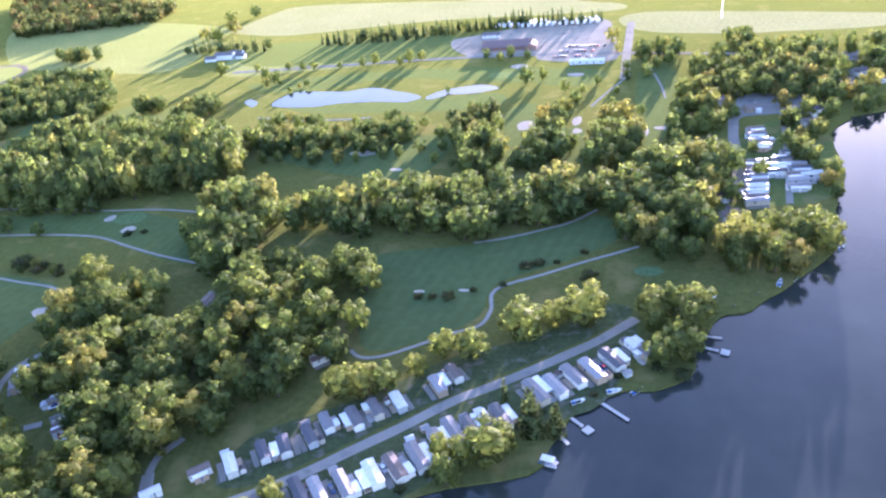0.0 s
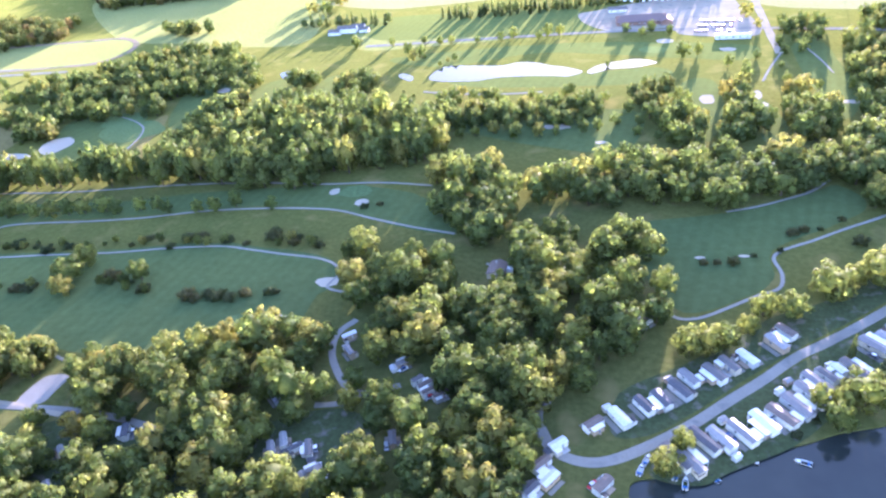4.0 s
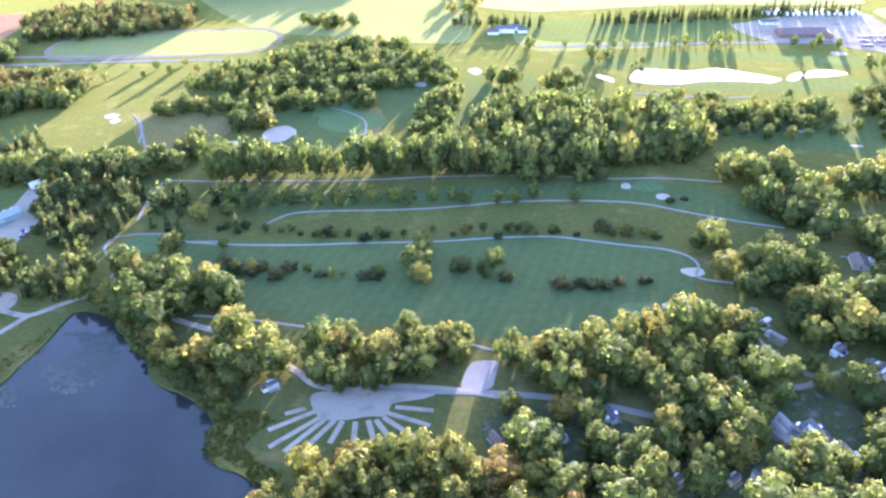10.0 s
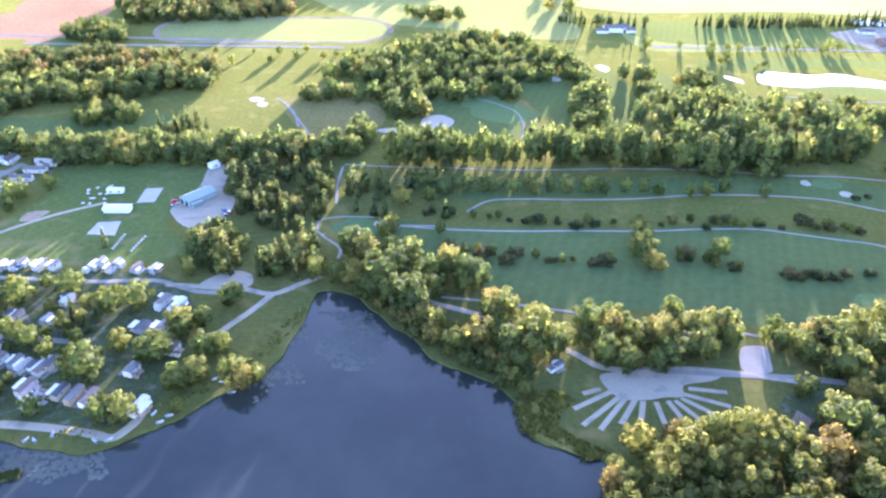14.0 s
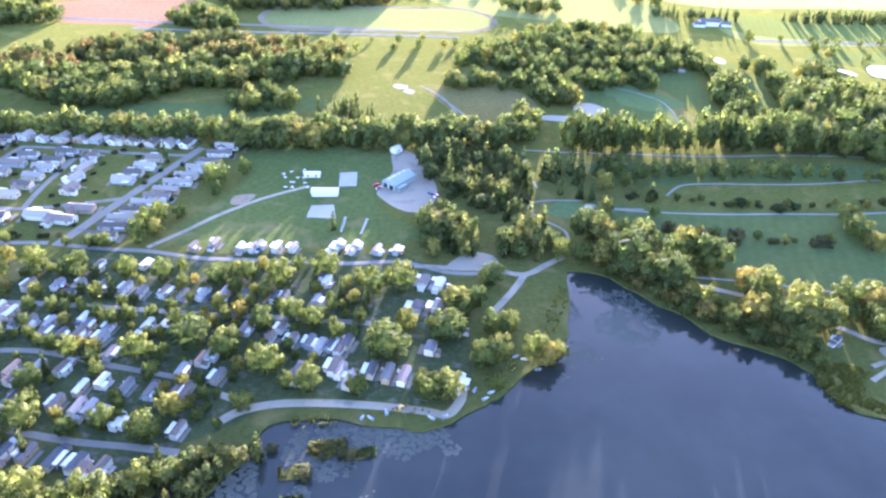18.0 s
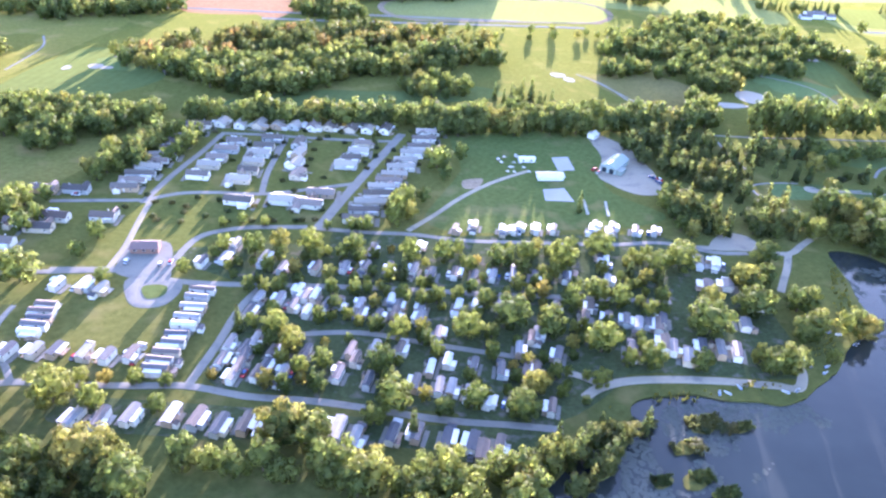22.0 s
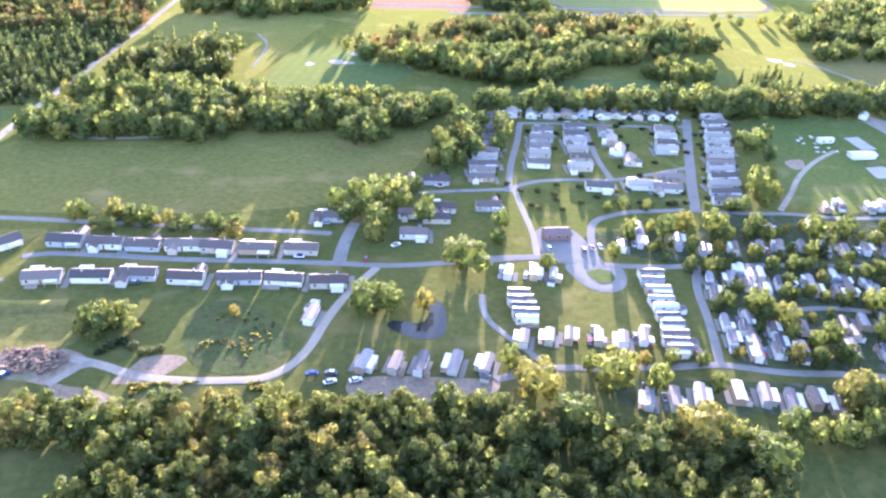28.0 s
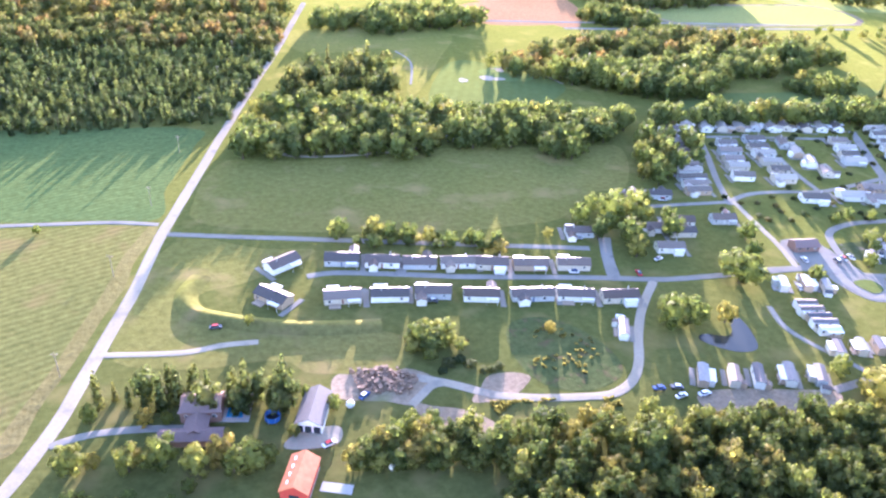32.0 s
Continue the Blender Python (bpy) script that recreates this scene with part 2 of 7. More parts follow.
BARK = plain("bark", (0.11, 0.085, 0.06), 0.9)
SIDING = paint("vinyl_siding", [(0.0, (0.655, 0.642, 0.571)), (0.3, (0.503, 0.450, 0.354)), (0.5, (0.743, 0.727, 0.669)), (0.7, (0.415, 0.428, 0.423)), (0.85, (0.393, 0.299, 0.207))], 0.55, 0.8, 0, 0.2)
ROOF_T = paint("trailer_roof", [(0.0, (0.56, 0.56, 0.57)), (0.2, (0.20, 0.19, 0.19)), (0.36, (0.27, 0.26, 0.26)), (0.5, (0.14, 0.13, 0.13)), (0.66, (0.15, 0.12, 0.105)), (0.84, (0.09, 0.09, 0.10))], 0.55, 0.7, 0, 0.25)
ROOF_H = paint("shingle_roof", [(0.0, (0.120, 0.098, 0.088)), (0.3, (0.150, 0.118, 0.100)), (0.5, (0.085, 0.076, 0.072)), (0.68, (0.175, 0.145, 0.125)), (0.85, (0.105, 0.080, 0.068))], 0.6, 2.5, 0, 0.3)
ROOF_P = paint("pale_shingle_roof", [(0.0, (0.30, 0.275, 0.24)), (0.25, (0.15, 0.13, 0.115)), (0.45, (0.36, 0.33, 0.29)), (0.6, (0.12, 0.105, 0.09)), (0.8, (0.21, 0.175, 0.15))], 0.7, 2.5, 0, 0.25)
SKIRT = plain("skirting", (0.40, 0.39, 0.37), 0.8)
GLASS = plain("window_glass", (0.03, 0.04, 0.05), 0.05)
TRIM = plain("white_trim", (0.78, 0.78, 0.77), 0.5)
DOOR = paint("painted_door", [(0.0, (0.70, 0.70, 0.69)), (0.4, (0.25, 0.12, 0.09)), (0.7, (0.12, 0.2, 0.16)), (0.85, (0.13, 0.17, 0.26))], 0.5)
DECK = plain("deck_boards", (0.34, 0.27, 0.20), 0.8)
METAL = plain("bare_metal", (0.55, 0.56, 0.58), 0.35, 0.8)
AWNING = plain("white_awning", (0.66, 0.66, 0.64), 0.45)
RUBBER = plain("black_rubber", (0.02, 0.02, 0.02), 0.8)
CARPAINT = paint("car_paint", [(0.0, (0.75, 0.75, 0.76)), (0.3, (0.12, 0.12, 0.13)), (0.5, (0.42, 0.43, 0.45)), (0.68, (0.42, 0.03, 0.03)), (0.82, (0.05, 0.09, 0.22))], 0.25, 0.5, 0.2, 0.08)
BROWNBRICK = plain("brown_brick", (0.28, 0.17, 0.13), 0.85)
BROWNROOF = plain("brown_shingles", (0.20, 0.14, 0.13), 0.85)
REDPAINT = plain("red_barn_paint", (0.48, 0.07, 0.05), 0.6)
RUSTROOF = paint("rusty_tin_roof", [(0.0, (0.46, 0.16, 0.075)), (1.0, (0.50, 0.19, 0.09))], 0.5, 0.6, 0.3, 0.35)
TINROOF = plain("grey_tin_roof", (0.149, 0.136, 0.130), 0.6, 0.0)
GREENWALL = plain("pale_green_siding", (0.32, 0.39, 0.37), 0.6)
GREENROOF = plain("green_tin_roof", (0.25, 0.31, 0.29), 0.55, 0.1)
POOLWATER = plain("pool_water", (0.03, 0.28, 0.62), 0.08)
POOLLINER = plain("pool_liner", (0.10, 0.45, 0.75), 0.5)
ROCK = paint("broken_concrete", [(0.0, (0.143, 0.100, 0.070)), (1.0, (0.242, 0.170, 0.119))], 0.9, 1.0)
BLUETARP = plain("blue_fabric", (0.05, 0.16, 0.42), 0.6)


# ---- building blocks ----
def part(name, bm, material, parent=None, label=""):
    me = bpy.data.meshes.new(name)
    bm.to_mesh(me)
    bm.free()
    me.materials.append(material)
    ob = new(name, me)
    ob.parent = parent
    return tagged(ob, label)


def thing(name, label, category, group=""):
    return tagged(new(name), label, category, group)


def box(x0, x1, y0, y1, z0, z1, bevel=0.0):
    bm = bmesh.new()
    bmesh.ops.create_cube(bm, size=1, matrix=Matrix.LocRotScale(((x0 + x1) / 2, (y0 + y1) / 2, (z0 + z1) / 2), None, (x1 - x0, y1 - y0, z1 - z0)))
    if bevel:
        bmesh.ops.bevel(bm, geom=bm.edges[:], offset=bevel, segments=1, affect="EDGES")
    return bm


def tube(x, y, z0, z1, r0, r1=None, n=8, cap=True):
    bm = bmesh.new()
    bmesh.ops.create_cone(bm, cap_ends=cap, segments=n, radius1=r0, radius2=r0 if r1 is None else r1, depth=z1 - z0, matrix=Matrix.Translation((x, y, (z0 + z1) / 2)))
    return bm


def joined(*bms):
    out = bmesh.new()
    for b in bms:
        me = bpy.data.meshes.new("join")
        b.to_mesh(me)
        b.free()
        out.from_mesh(me)
        bpy.data.meshes.remove(me)
    return out


def gable(L, W, z0, rise, over=0.4, thick=0.18, hip=0.0):
    """A gabled roof slab along x, with eaves and thickness."""
    bm = bmesh.new()
    x, y = L / 2 + over, W / 2 + over
    drop = rise * over / (W / 2)
    ring = [(y, z0 - drop), (0, z0 + rise), (-y, z0 - drop), (-y, z0 - drop - thick), (0, z0 + rise - thick * 1.3), (y, z0 - drop - thick)]
    cols = []
    for sx in (-1, 1):
        cols.append([bm.verts.new((sx * (x - (hip if i in (1, 4) else 0)), yy, zz)) for i, (yy, zz) in enumerate(ring)])
    a, b = cols
    for i in range(6):
        j = (i + 1) % 6
        bm.faces.new((a[i], a[j], b[j], b[i]))
    for c in cols:
        bm.faces.new((c[0], c[1], c[4], c[5]))
        bm.faces.new((c[1], c[2], c[3], c[4]))
    bmesh.ops.recalc_face_normals(bm, faces=bm.faces[:])
    return bm


def gable_walls(L, W, h, rise, z0=0.0):
    """Walls with pointed gable ends, along x."""
    bm = bmesh.new()
    x, y = L / 2, W / 2
    ends = []
    for sx in (-x, x):
        ends.append([bm.verts.new(v) for v in ((sx, -y, z0), (sx, y, z0), (sx, y, h), (sx, 0, h + rise * 0.96), (sx, -y, h))])
    a, b = ends
    for i in range(5):
        j = (i + 1) % 5
        bm.faces.new((a[i], a[j], b[j], b[i]))
    bm.faces.new(a)
    bm.faces.new(b)
    bmesh.ops.recalc_face_normals(bm, faces=bm.faces[:])
    return bm


def window_on(parent, x, y, z, w, h, facing):
    """A framed window on a wall; facing: the way that the wall looks (+y, -y, +x, -x)."""
    d = 0.06
    if facing in ("+y", "-y"):
        s = 1 if facing == "+y" else -1
        f = part("window_frame", box(x - w / 2, x + w / 2, y - d, y + d, z - h / 2, z + h / 2), TRIM, parent)
        part("pane", box(x - w / 2 + 0.08, x + w / 2 - 0.08, min(y + s * d, y + s * (d + 0.02)), max(y + s * d, y + s * (d + 0.02)), z - h / 2 + 0.08, z + h / 2 - 0.08), GLASS, f)
    else:
        s = 1 if facing == "+x" else -1
        f = part("window_frame", box(x - d, x + d, y - w / 2, y + w / 2, z - h / 2, z + h / 2), TRIM, parent)
        part("pane", box(min(x + s * d, x + s * (d + 0.02)), max(x + s * d, x + s * (d + 0.02)), y - w / 2 + 0.08, y + w / 2 - 0.08, z - h / 2 + 0.08, z + h / 2 - 0.08), GLASS, f)


def curve_through(pts, closed=False, steps=4):
    """Catmull-Rom points through a plan line."""
    n = len(pts)
    P = [Vector((*p, 0)) for p in pts]
    out = []
    for i in range(n if closed else n - 1):
        if closed:
            p0, p1, p2, p3 = P[i - 1], P[i], P[(i + 1) % n], P[(i + 2) % n]
        else:
            p0, p1, p2, p3 = P[max(i - 1, 0)], P[i], P[i + 1], P[min(i + 2, n - 1)]
        for k in range(steps):
            t = k / steps
            out.append(0.5 * (2 * p1 + (p2 - p0) * t + (2 * p0 - 5 * p1 + 4 * p2 - p3) * t * t + (3 * p1 - p0 - 3 * p2 + p3) * t ** 3))
    if not closed:
        out.append(P[-1])
    return out


def strip(name, pts, width, material, label, high=0.1):
    """A road or path: a cambered band on the ground with sloping shoulders and slightly uneven edges."""
    line = curve_through(pts, False, 5)
    bm = bmesh.new()
    rows = []
    for i, p in enumerate(line):
        d = (line[min(i + 1, len(line) - 1)] - line[max(i - 1, 0)]).normalized()
        side = Vector((-d.y, d.x, 0))
        w = width / 2 * (1 + 0.07 * noise.noise(p * 0.09))
        v = 0.5 * noise.noise(p * 0.05 + Vector((7, 3, 1))) * min(1, width / 6)
        rows.append([bm.verts.new(p + side * (o * w + e + v) + Vector((0, 0, z))) for o, e, z in ((-1, -0.2, 0.0), (-1, 0, high), (0, 0, high + 0.03), (1, 0, high), (1, 0.2, 0.0))])
    for a, b in zip(rows, rows[1:]):
        for i in range(4):
            bm.faces.new((a[i], a[i + 1], b[i + 1], b[i]))
    bmesh.ops.recalc_face_normals(bm, faces=bm.faces[:])
    if bm.faces[1].normal.z < 0:
        bmesh.ops.reverse_faces(bm, faces=bm.faces[:])
    return tagged(part(name, bm, material), label, name.replace("_", " "), "", "structure")


def sheet(name, outline, material, z, label):
    bm = bmesh.new()
    f = bm.faces.new([bm.verts.new((p.x, p.y, z)) for p in outline])
    if f.normal.z < 0 or f.calc_area() and Vector((0, 0, 1)).dot(f.normal) < 0:
        f.normal_flip()
    bm.normal_update()
    if f.normal.z < 0:
        f.normal_flip()
    bmesh.ops.triangulate(bm, faces=bm.faces[:], quad_method="BEAUTY", ngon_method="EAR_CLIP")
    return tagged(part(name, bm, material), label, name.replace("_", " "), "", "structure")


LAYER = [0]


def patch(name, pts, material, layer, label):
    """A stretch of ground with a surface of its own: mown grass, crop, gravel, still water."""
    line = curve_through(pts, True, 1 if name == "sports_court" else 5)
    line = [p if name == "sports_court" else p + Vector((noise.noise(p * 0.05), noise.noise(p * 0.05 + Vector((5, 5, 5))), 0)) * 1.6 for p in line]
    LAYER[0] += 1
    return sheet(name, line, material, 0.014 * layer + 0.0003 * (LAYER[0] % 40), label)


def disc_patch(name, x, y, a, b, turn, material, layer, label):
    line = []
    for k in range(28):
        t = k / 28 * math.tau
        u = Vector((x, y, 0)) + Vector((math.cos(t), math.sin(t), 0))
        r = 1 + 0.22 * noise.noise(Vector((math.cos(t) * 1.3 + x * 0.37, math.sin(t) * 1.3 + y * 0.21, 0)))
        px, py = a * r * math.cos(t), b * r * math.sin(t)
        line.append(Vector((x + px * math.cos(turn) - py * math.sin(turn), y + px * math.sin(turn) + py * math.cos(turn), 0)))
    LAYER[0] += 1
    return sheet(name, line, material, 0.014 * layer + 0.0003 * (LAYER[0] % 40), label)


def inside(x, y, poly):
    hit = False
    for (x0, y0), (x1, y1) in zip(poly, poly[1:] + poly[:1]):
        if (y0 > y) != (y1 > y) and x < (x1 - x0) * (y - y0) / (y1 - y0) + x0:
            hit = not hit
    return hit


# ---- plan of the shore ----
SHORE_EAST = [(226, 432), (202, 424), (184, 405), (175, 369), (166, 345), (154, 327), (149, 308), (139, 290), (124, 276), (111, 266), (90, 251), (78, 248), (66, 233), (59, 217), (47, 210), (34, 210), (24, 206), (13, 197), (5, 185), (-3, 176), (-54, 167), (-73, 159), (-85, 156), (-94, 160), (-104, 157)]
SHORE_WEST = [(-416, 184), (-431, 192), (-442, 200), (-443, 215), (-452, 231), (-470, 245), (-481, 262), (-494, 280), (-507, 298), (-522, 301), (-527, 283), (-533, 268), (-538, 254), (-547, 242), (-562, 235), (-574, 223), (-580, 222), (-593, 215), (-606, 210), (-618, 214), (-638, 220), (-656, 222), (-664, 216), (-667, 208), (-675, 200), (-682, 192), (-691, 191), (-674, 212), (-695, 196), (-718, 176)]

# ---- ground and lake ----
from mathutils.geometry import delaunay_2d_cdt

LAKE = [(1500, 336), (720, 416), (416, 448)] + SHORE_EAST + [(-112, 138), (-150, 104), (-230, 84), (-325, 86), (-385, 118), (-408, 156)] + SHORE_WEST + [(-716, 130), (-712, 32), (-690, -500), (1500, -500)]
shore = [p for p in curve_through(LAKE, True, 4)]
shore = [p + Vector((noise.noise(p * 0.09), noise.noise(p * 0.09 + Vector((3, 9, 2))), 0)) * 1.8 for p in shore]
rim = [Vector(v) for v in ((-6000, -3000, 0), (6000, -3000, 0), (6000, 6000, 0), (-6000, 6000, 0))]
flat = [Vector((p.x, p.y)) for p in rim + shore]
edges = [(i, (i + 1) % 4) for i in range(4)] + [(4 + i, 4 + (i + 1) % len(shore)) for i in range(len(shore))]
cv, _, cf, *_ = delaunay_2d_cdt(flat, edges, [], 1, 1e-4)
poly = [(p.x, p.y) for p in shore]
bm = bmesh.new()
gv = [bm.verts.new((v.x, v.y, 0)) for v in cv]
for f in cf:
    c = sum((cv[i] for i in f), Vector((0, 0))) / len(f)
    if not inside(c.x, c.y, poly):
        bm.faces.new([gv[i] for i in f])
edge = [e for e in bm.edges if len(e.link_faces) == 1 and abs(e.verts[0].co.x) < 5900 and abs(e.verts[0].co.y) < 2900]
bank = bmesh.ops.extrude_edge_only(bm, edges=edge)
for v in (g for g in bank["geom"] if isinstance(g, bmesh.types.BMVert)):
    v.co.z = -1.6
bmesh.ops.recalc_face_normals(bm, faces=bm.faces[:])
if sum(f.normal.z for f in bm.faces) < 0:
    bmesh.ops.reverse_faces(bm, faces=bm.faces[:])
tagged(part("ground", bm, GRASS), "rough green grassland reaching to the horizon", "ground", "", "structure")
bm = box(-1200, 1600, -520, 700, -2.2, -0.7)
tagged(part("lake_water", bm, WATER), "calm dark blue lake water with weed patches", "lake", "", "structure")

# ---- surfaces ----
patch("fairway", [(-488, 366), (-452, 356), (-380, 345), (-307, 341), (-277, 337), (-226, 316), (-217, 300), (-223, 283), (-237, 252), (-278, 252), (-311, 251), (-341, 259), (-377, 271), (-414, 279), (-437, 293), (-465, 319)], FAIRWAY, 1, "mown dark green golf fairway")
patch("fairway", [(-473, 413), (-369, 399), (-301, 399), (-216, 390), (-172, 367), (-155, 327), (-183, 336), (-223, 363), (-270, 375), (-336, 377), (-402, 383), (-441, 384)], FAIRWAY, 1, "mown green golf fairway")
patch("fairway", [(-70, 305), (-61, 318), (-17, 320), (27, 330), (47, 337), (51, 314), (24, 298), (-8, 283), (-16, 261), (-37, 248), (-61, 244), (-69, 268)], FAIRWAY, 1, "mown dark green golf fairway")
patch("fairway", [(-407, 340), (-360, 343), (-280, 333), (-223, 315), (-215, 291), (-245, 269), (-289, 252), (-347, 268), (-423, 284)], FAIRWAY, 1, "mown dark green golf fairway")
patch("fairway", [(-445, 541), (-389, 531), (-380, 498), (-386, 471), (-419, 459), (-455, 469), (-442, 485)], FAIRWAY, 1, "mown green golf fairway with bunker")
patch("fairway", [(-364, 592), (-328, 584), (-329, 553), (-347, 487), (-364, 521)], FAIRWAY, 1, "mown green golf fairway")
patch("fairway", [(-308, 568), (-281, 588), (-277, 562), (-304, 479), (-325, 464)], FAIRWAY, 1, "sunlit green golf fairway")
patch("fairway", [(-256, 570), (-237, 578), (-247, 509), (-265, 502)], FAIRWAY, 1, "sunlit green golf fairway")
patch("fairway", [(-903, 622), (-867, 604), (-843, 564), (-875, 531), (-924, 539), (-943, 547)], FAIRWAY, 1, "mown green golf fairway")
patch("fairway", [(-755, 529), (-692, 525), (-636, 532), (-625, 510), (-702, 501), (-807, 509)], FAIRWAY, 1, "mown green golf fairway")
patch("fairway", [(-231, 730), (-139, 724), (-41, 705), (-20, 652), (-40, 626), (-128, 646), (-214, 666)], FAIRWAY, 1, "broad sunlit green driving range")
patch("fairway", [(-198, 611), (-76, 608), (14, 585), (80, 556), (71, 527), (33, 539), (-74, 586), (-155, 577)], FAIRWAY, 1, "sunlit green fairway by the pond")
patch("fairway", [(-150, 550), (-70, 534), (3, 529), (-2, 502), (-69, 510), (-137, 529)], FAIRWAY, 1, "sunlit green fairway by the pond")
patch("fairway", [(-166, 473), (-103, 467), (-50, 464), (-29, 449), (-42, 410), (-61, 399), (-112, 425)], FAIRWAY, 1, "mown green golf fairway")
patch("fairway", [(6, 489), (32, 497), (24, 445), (5, 407), (-2, 409)], FAIRWAY, 1, "mown green golf fairway")
patch("fairway", [(42, 445), (52, 452), (51, 413), (38, 392), (29, 395)], FAIRWAY, 1, "sunlit green golf fairway")
patch("fairway", [(106, 541), (131, 546), (110, 445), (86, 413), (85, 438)], FAIRWAY, 1, "sunlit green golf fairway")
patch("gravel_pad", [(-339, 239), (-333, 241), (-327, 239), (-329, 231), (-332, 224), (-341, 224), (-344, 227)], PATHMAT, 4, "pale gravel pad beside the lane")
patch("pond", [(-165, 564), (-156, 576), (-144, 577), (-127, 572), (-110, 567), (-95, 569), (-82, 565), (-73, 556), (-62, 549), (-52, 536), (-62, 529), (-74, 533), (-89, 537), (-111, 541), (-134, 540), (-151, 543), (-167, 551)], WATER, 3, "still golf course pond reflecting the sky")
patch("pond", [(-48, 537), (-34, 547), (-9, 551), (5, 540), (-9, 534), (-31, 535), (-46, 530)], WATER, 3, "still golf course pond reflecting the sky")
patch("pond", [(-192, 566), (-189, 572), (-180, 562), (-183, 553)], WATER, 3, "small still golf course pond")
patch("pond", [(-291, 601), (-284, 605), (-280, 596), (-286, 589)], WATER, 3, "small still golf course pond")
strip("path", [(-172, 528), (-158, 522), (-143, 516), (-126, 511), (-108, 507), (-86, 505)], 2.2, PATHMAT, "pale path along the pond bank", 0.12)
patch("pond", [(-919, 297), (-911, 289), (-902, 288), (-898, 296), (-896, 306), (-899, 310), (-903, 301), (-908, 297), (-916, 300)], WATER, 3, "small dark pond with reeds")
# Yard patches darken the ground where homes and trees would shade it.
patch("yard", [(-817, 343), (-607, 313), (-625, 268), (-655, 236), (-691, 216), (-728, 226), (-778, 243), (-807, 255), (-790, 303)], SHADE_YARD, 1, "worn yards between the mobile homes, shade put into their colour")
patch("yard", [(-756, 341), (-716, 339), (-648, 332), (-599, 324), (-578, 292), (-585, 230), (-601, 223), (-641, 232), (-669, 233), (-688, 217), (-721, 216)], SHADE_YARD, 2, "worn yards between the mobile homes, shade put into their colour")
patch("yard", [(-852, 252), (-825, 247), (-782, 236), (-737, 222), (-705, 212), (-709, 204), (-752, 215), (-796, 225), (-852, 240)], SHADE_YARD, 3, "worn yards along the woodland street, shade put into their colour")
patch("yard", [(-97, 162), (-82, 177), (-52, 193), (-15, 214), (20, 233), (47, 251), (26, 206), (-3, 195), (-39, 172), (-69, 159), (-82, 155)], SHADE_YARD, 1, "worn yards of the lakeside street, toned down for shade")
# Worn camp ground, with the tree shade painted in as a darker surface.
patch("yard", [(-340, 203), (-322, 212), (-296, 206), (-268, 192), (-236, 200), (-205, 205), (-190, 190), (-200, 160), (-240, 148), (-300, 155), (-330, 180)], SHADE_YARD, 3, "worn ground under the camp trees, darkened for their shade")
# The hollow's dark patch shows sedge and painted shade together.
patch("hollow", [(-982, 322), (-969, 324), (-958, 313), (-953, 298), (-957, 287), (-970, 283), (-983, 291), (-988, 307)], SHADED_MARSH, 2, "rough sedge in a damp hollow, colour darkened for shade")
# Darker strip of worn yard standing in for the wood's shade.
patch("yard", [(-104, 178), (-79, 184), (-46, 203), (-16, 220), (5, 230), (27, 242), (46, 255), (36, 262), (8, 246), (-30, 234), (-60, 217), (-98, 200)], SHADE_YARD, 2, "worn yards above the lakeside street, toned down for shade")
patch("verge", [(-1142, 302), (-1135, 322), (-1123, 360), (-1111, 400), (-1104, 421), (-1099, 420), (-1106, 397), (-1117, 359), (-1130, 321), (-1137, 300)], ROUGH, 3, "yellow brown brushy verge of the gravel road")
patch("field", [(-1160, 537), (-1122, 535), (-1077, 524), (-1082, 500), (-1095, 458), (-1099, 428), (-1129, 432), (-1161, 437), (-1222, 447), (-1252, 546)], CROP, 1, "bright green crop field")
patch("field", [(-1160, 431), (-1128, 426), (-1104, 420), (-1110, 400), (-1122, 361), (-1135, 323), (-1144, 304), (-1189, 314), (-1211, 440)], FIELD_B, 1, "yellow green ploughed field with furrows")
patch("meadow", [(-1068, 481), (-1036, 475), (-985, 470), (-952, 476), (-891, 465), (-859, 459), (-881, 415), (-903, 410), (-937, 389), (-1005, 395), (-1078, 416), (-1083, 447)], MEADOW, 1, "rough green meadow")
patch("meadow", [(-1094, 405), (-1059, 393), (-1040, 387), (-1068, 370), (-1085, 366), (-1089, 353), (-1064, 338), (-1023, 327), (-1024, 309), (-1053, 313), (-1062, 321), (-1092, 325), (-1114, 340)], MEADOW, 1, "rough sunlit meadow with a low bank")
patch("lawn", [(-668, 462), (-599, 457), (-580, 431), (-605, 378), (-587, 341), (-640, 336), (-708, 348), (-679, 404)], LAWN, 1, "mown green playing field")
patch("field", [(-569, 919), (-501, 927), (-371, 882), (-273, 817), (-271, 765), (-289, 675), (-405, 716), (-487, 762)], HAZED_FIELD, 1, "green farm field in low sun")
patch("field", [(-256, 799), (-236, 859), (-187, 883), (27, 808), (122, 751), (117, 721), (-31, 752), (-121, 758), (-191, 765)], STRAW, 1, "pale straw coloured farm field")
patch("field", [(122, 697), (171, 696), (334, 614), (302, 593), (236, 603), (187, 615), (127, 648)], STRAW, 1, "pale straw coloured farm field")
patch("field", [(-421, 794), (-300, 805), (-249, 767), (-305, 723), (-347, 673), (-418, 689), (-436, 735)], MEADOW, 1, "rough green farm field")
patch("field", [(-267, 813), (-127, 828), (109, 818), (80, 769), (-151, 757), (-222, 769)], STRAW, 2, "pale straw coloured farm field")
patch("field", [(-230, 707), (-161, 725), (-52, 689), (-68, 635), (-167, 632), (-231, 645)], HAZED_FIELD, 1, "sunlit green farm field")
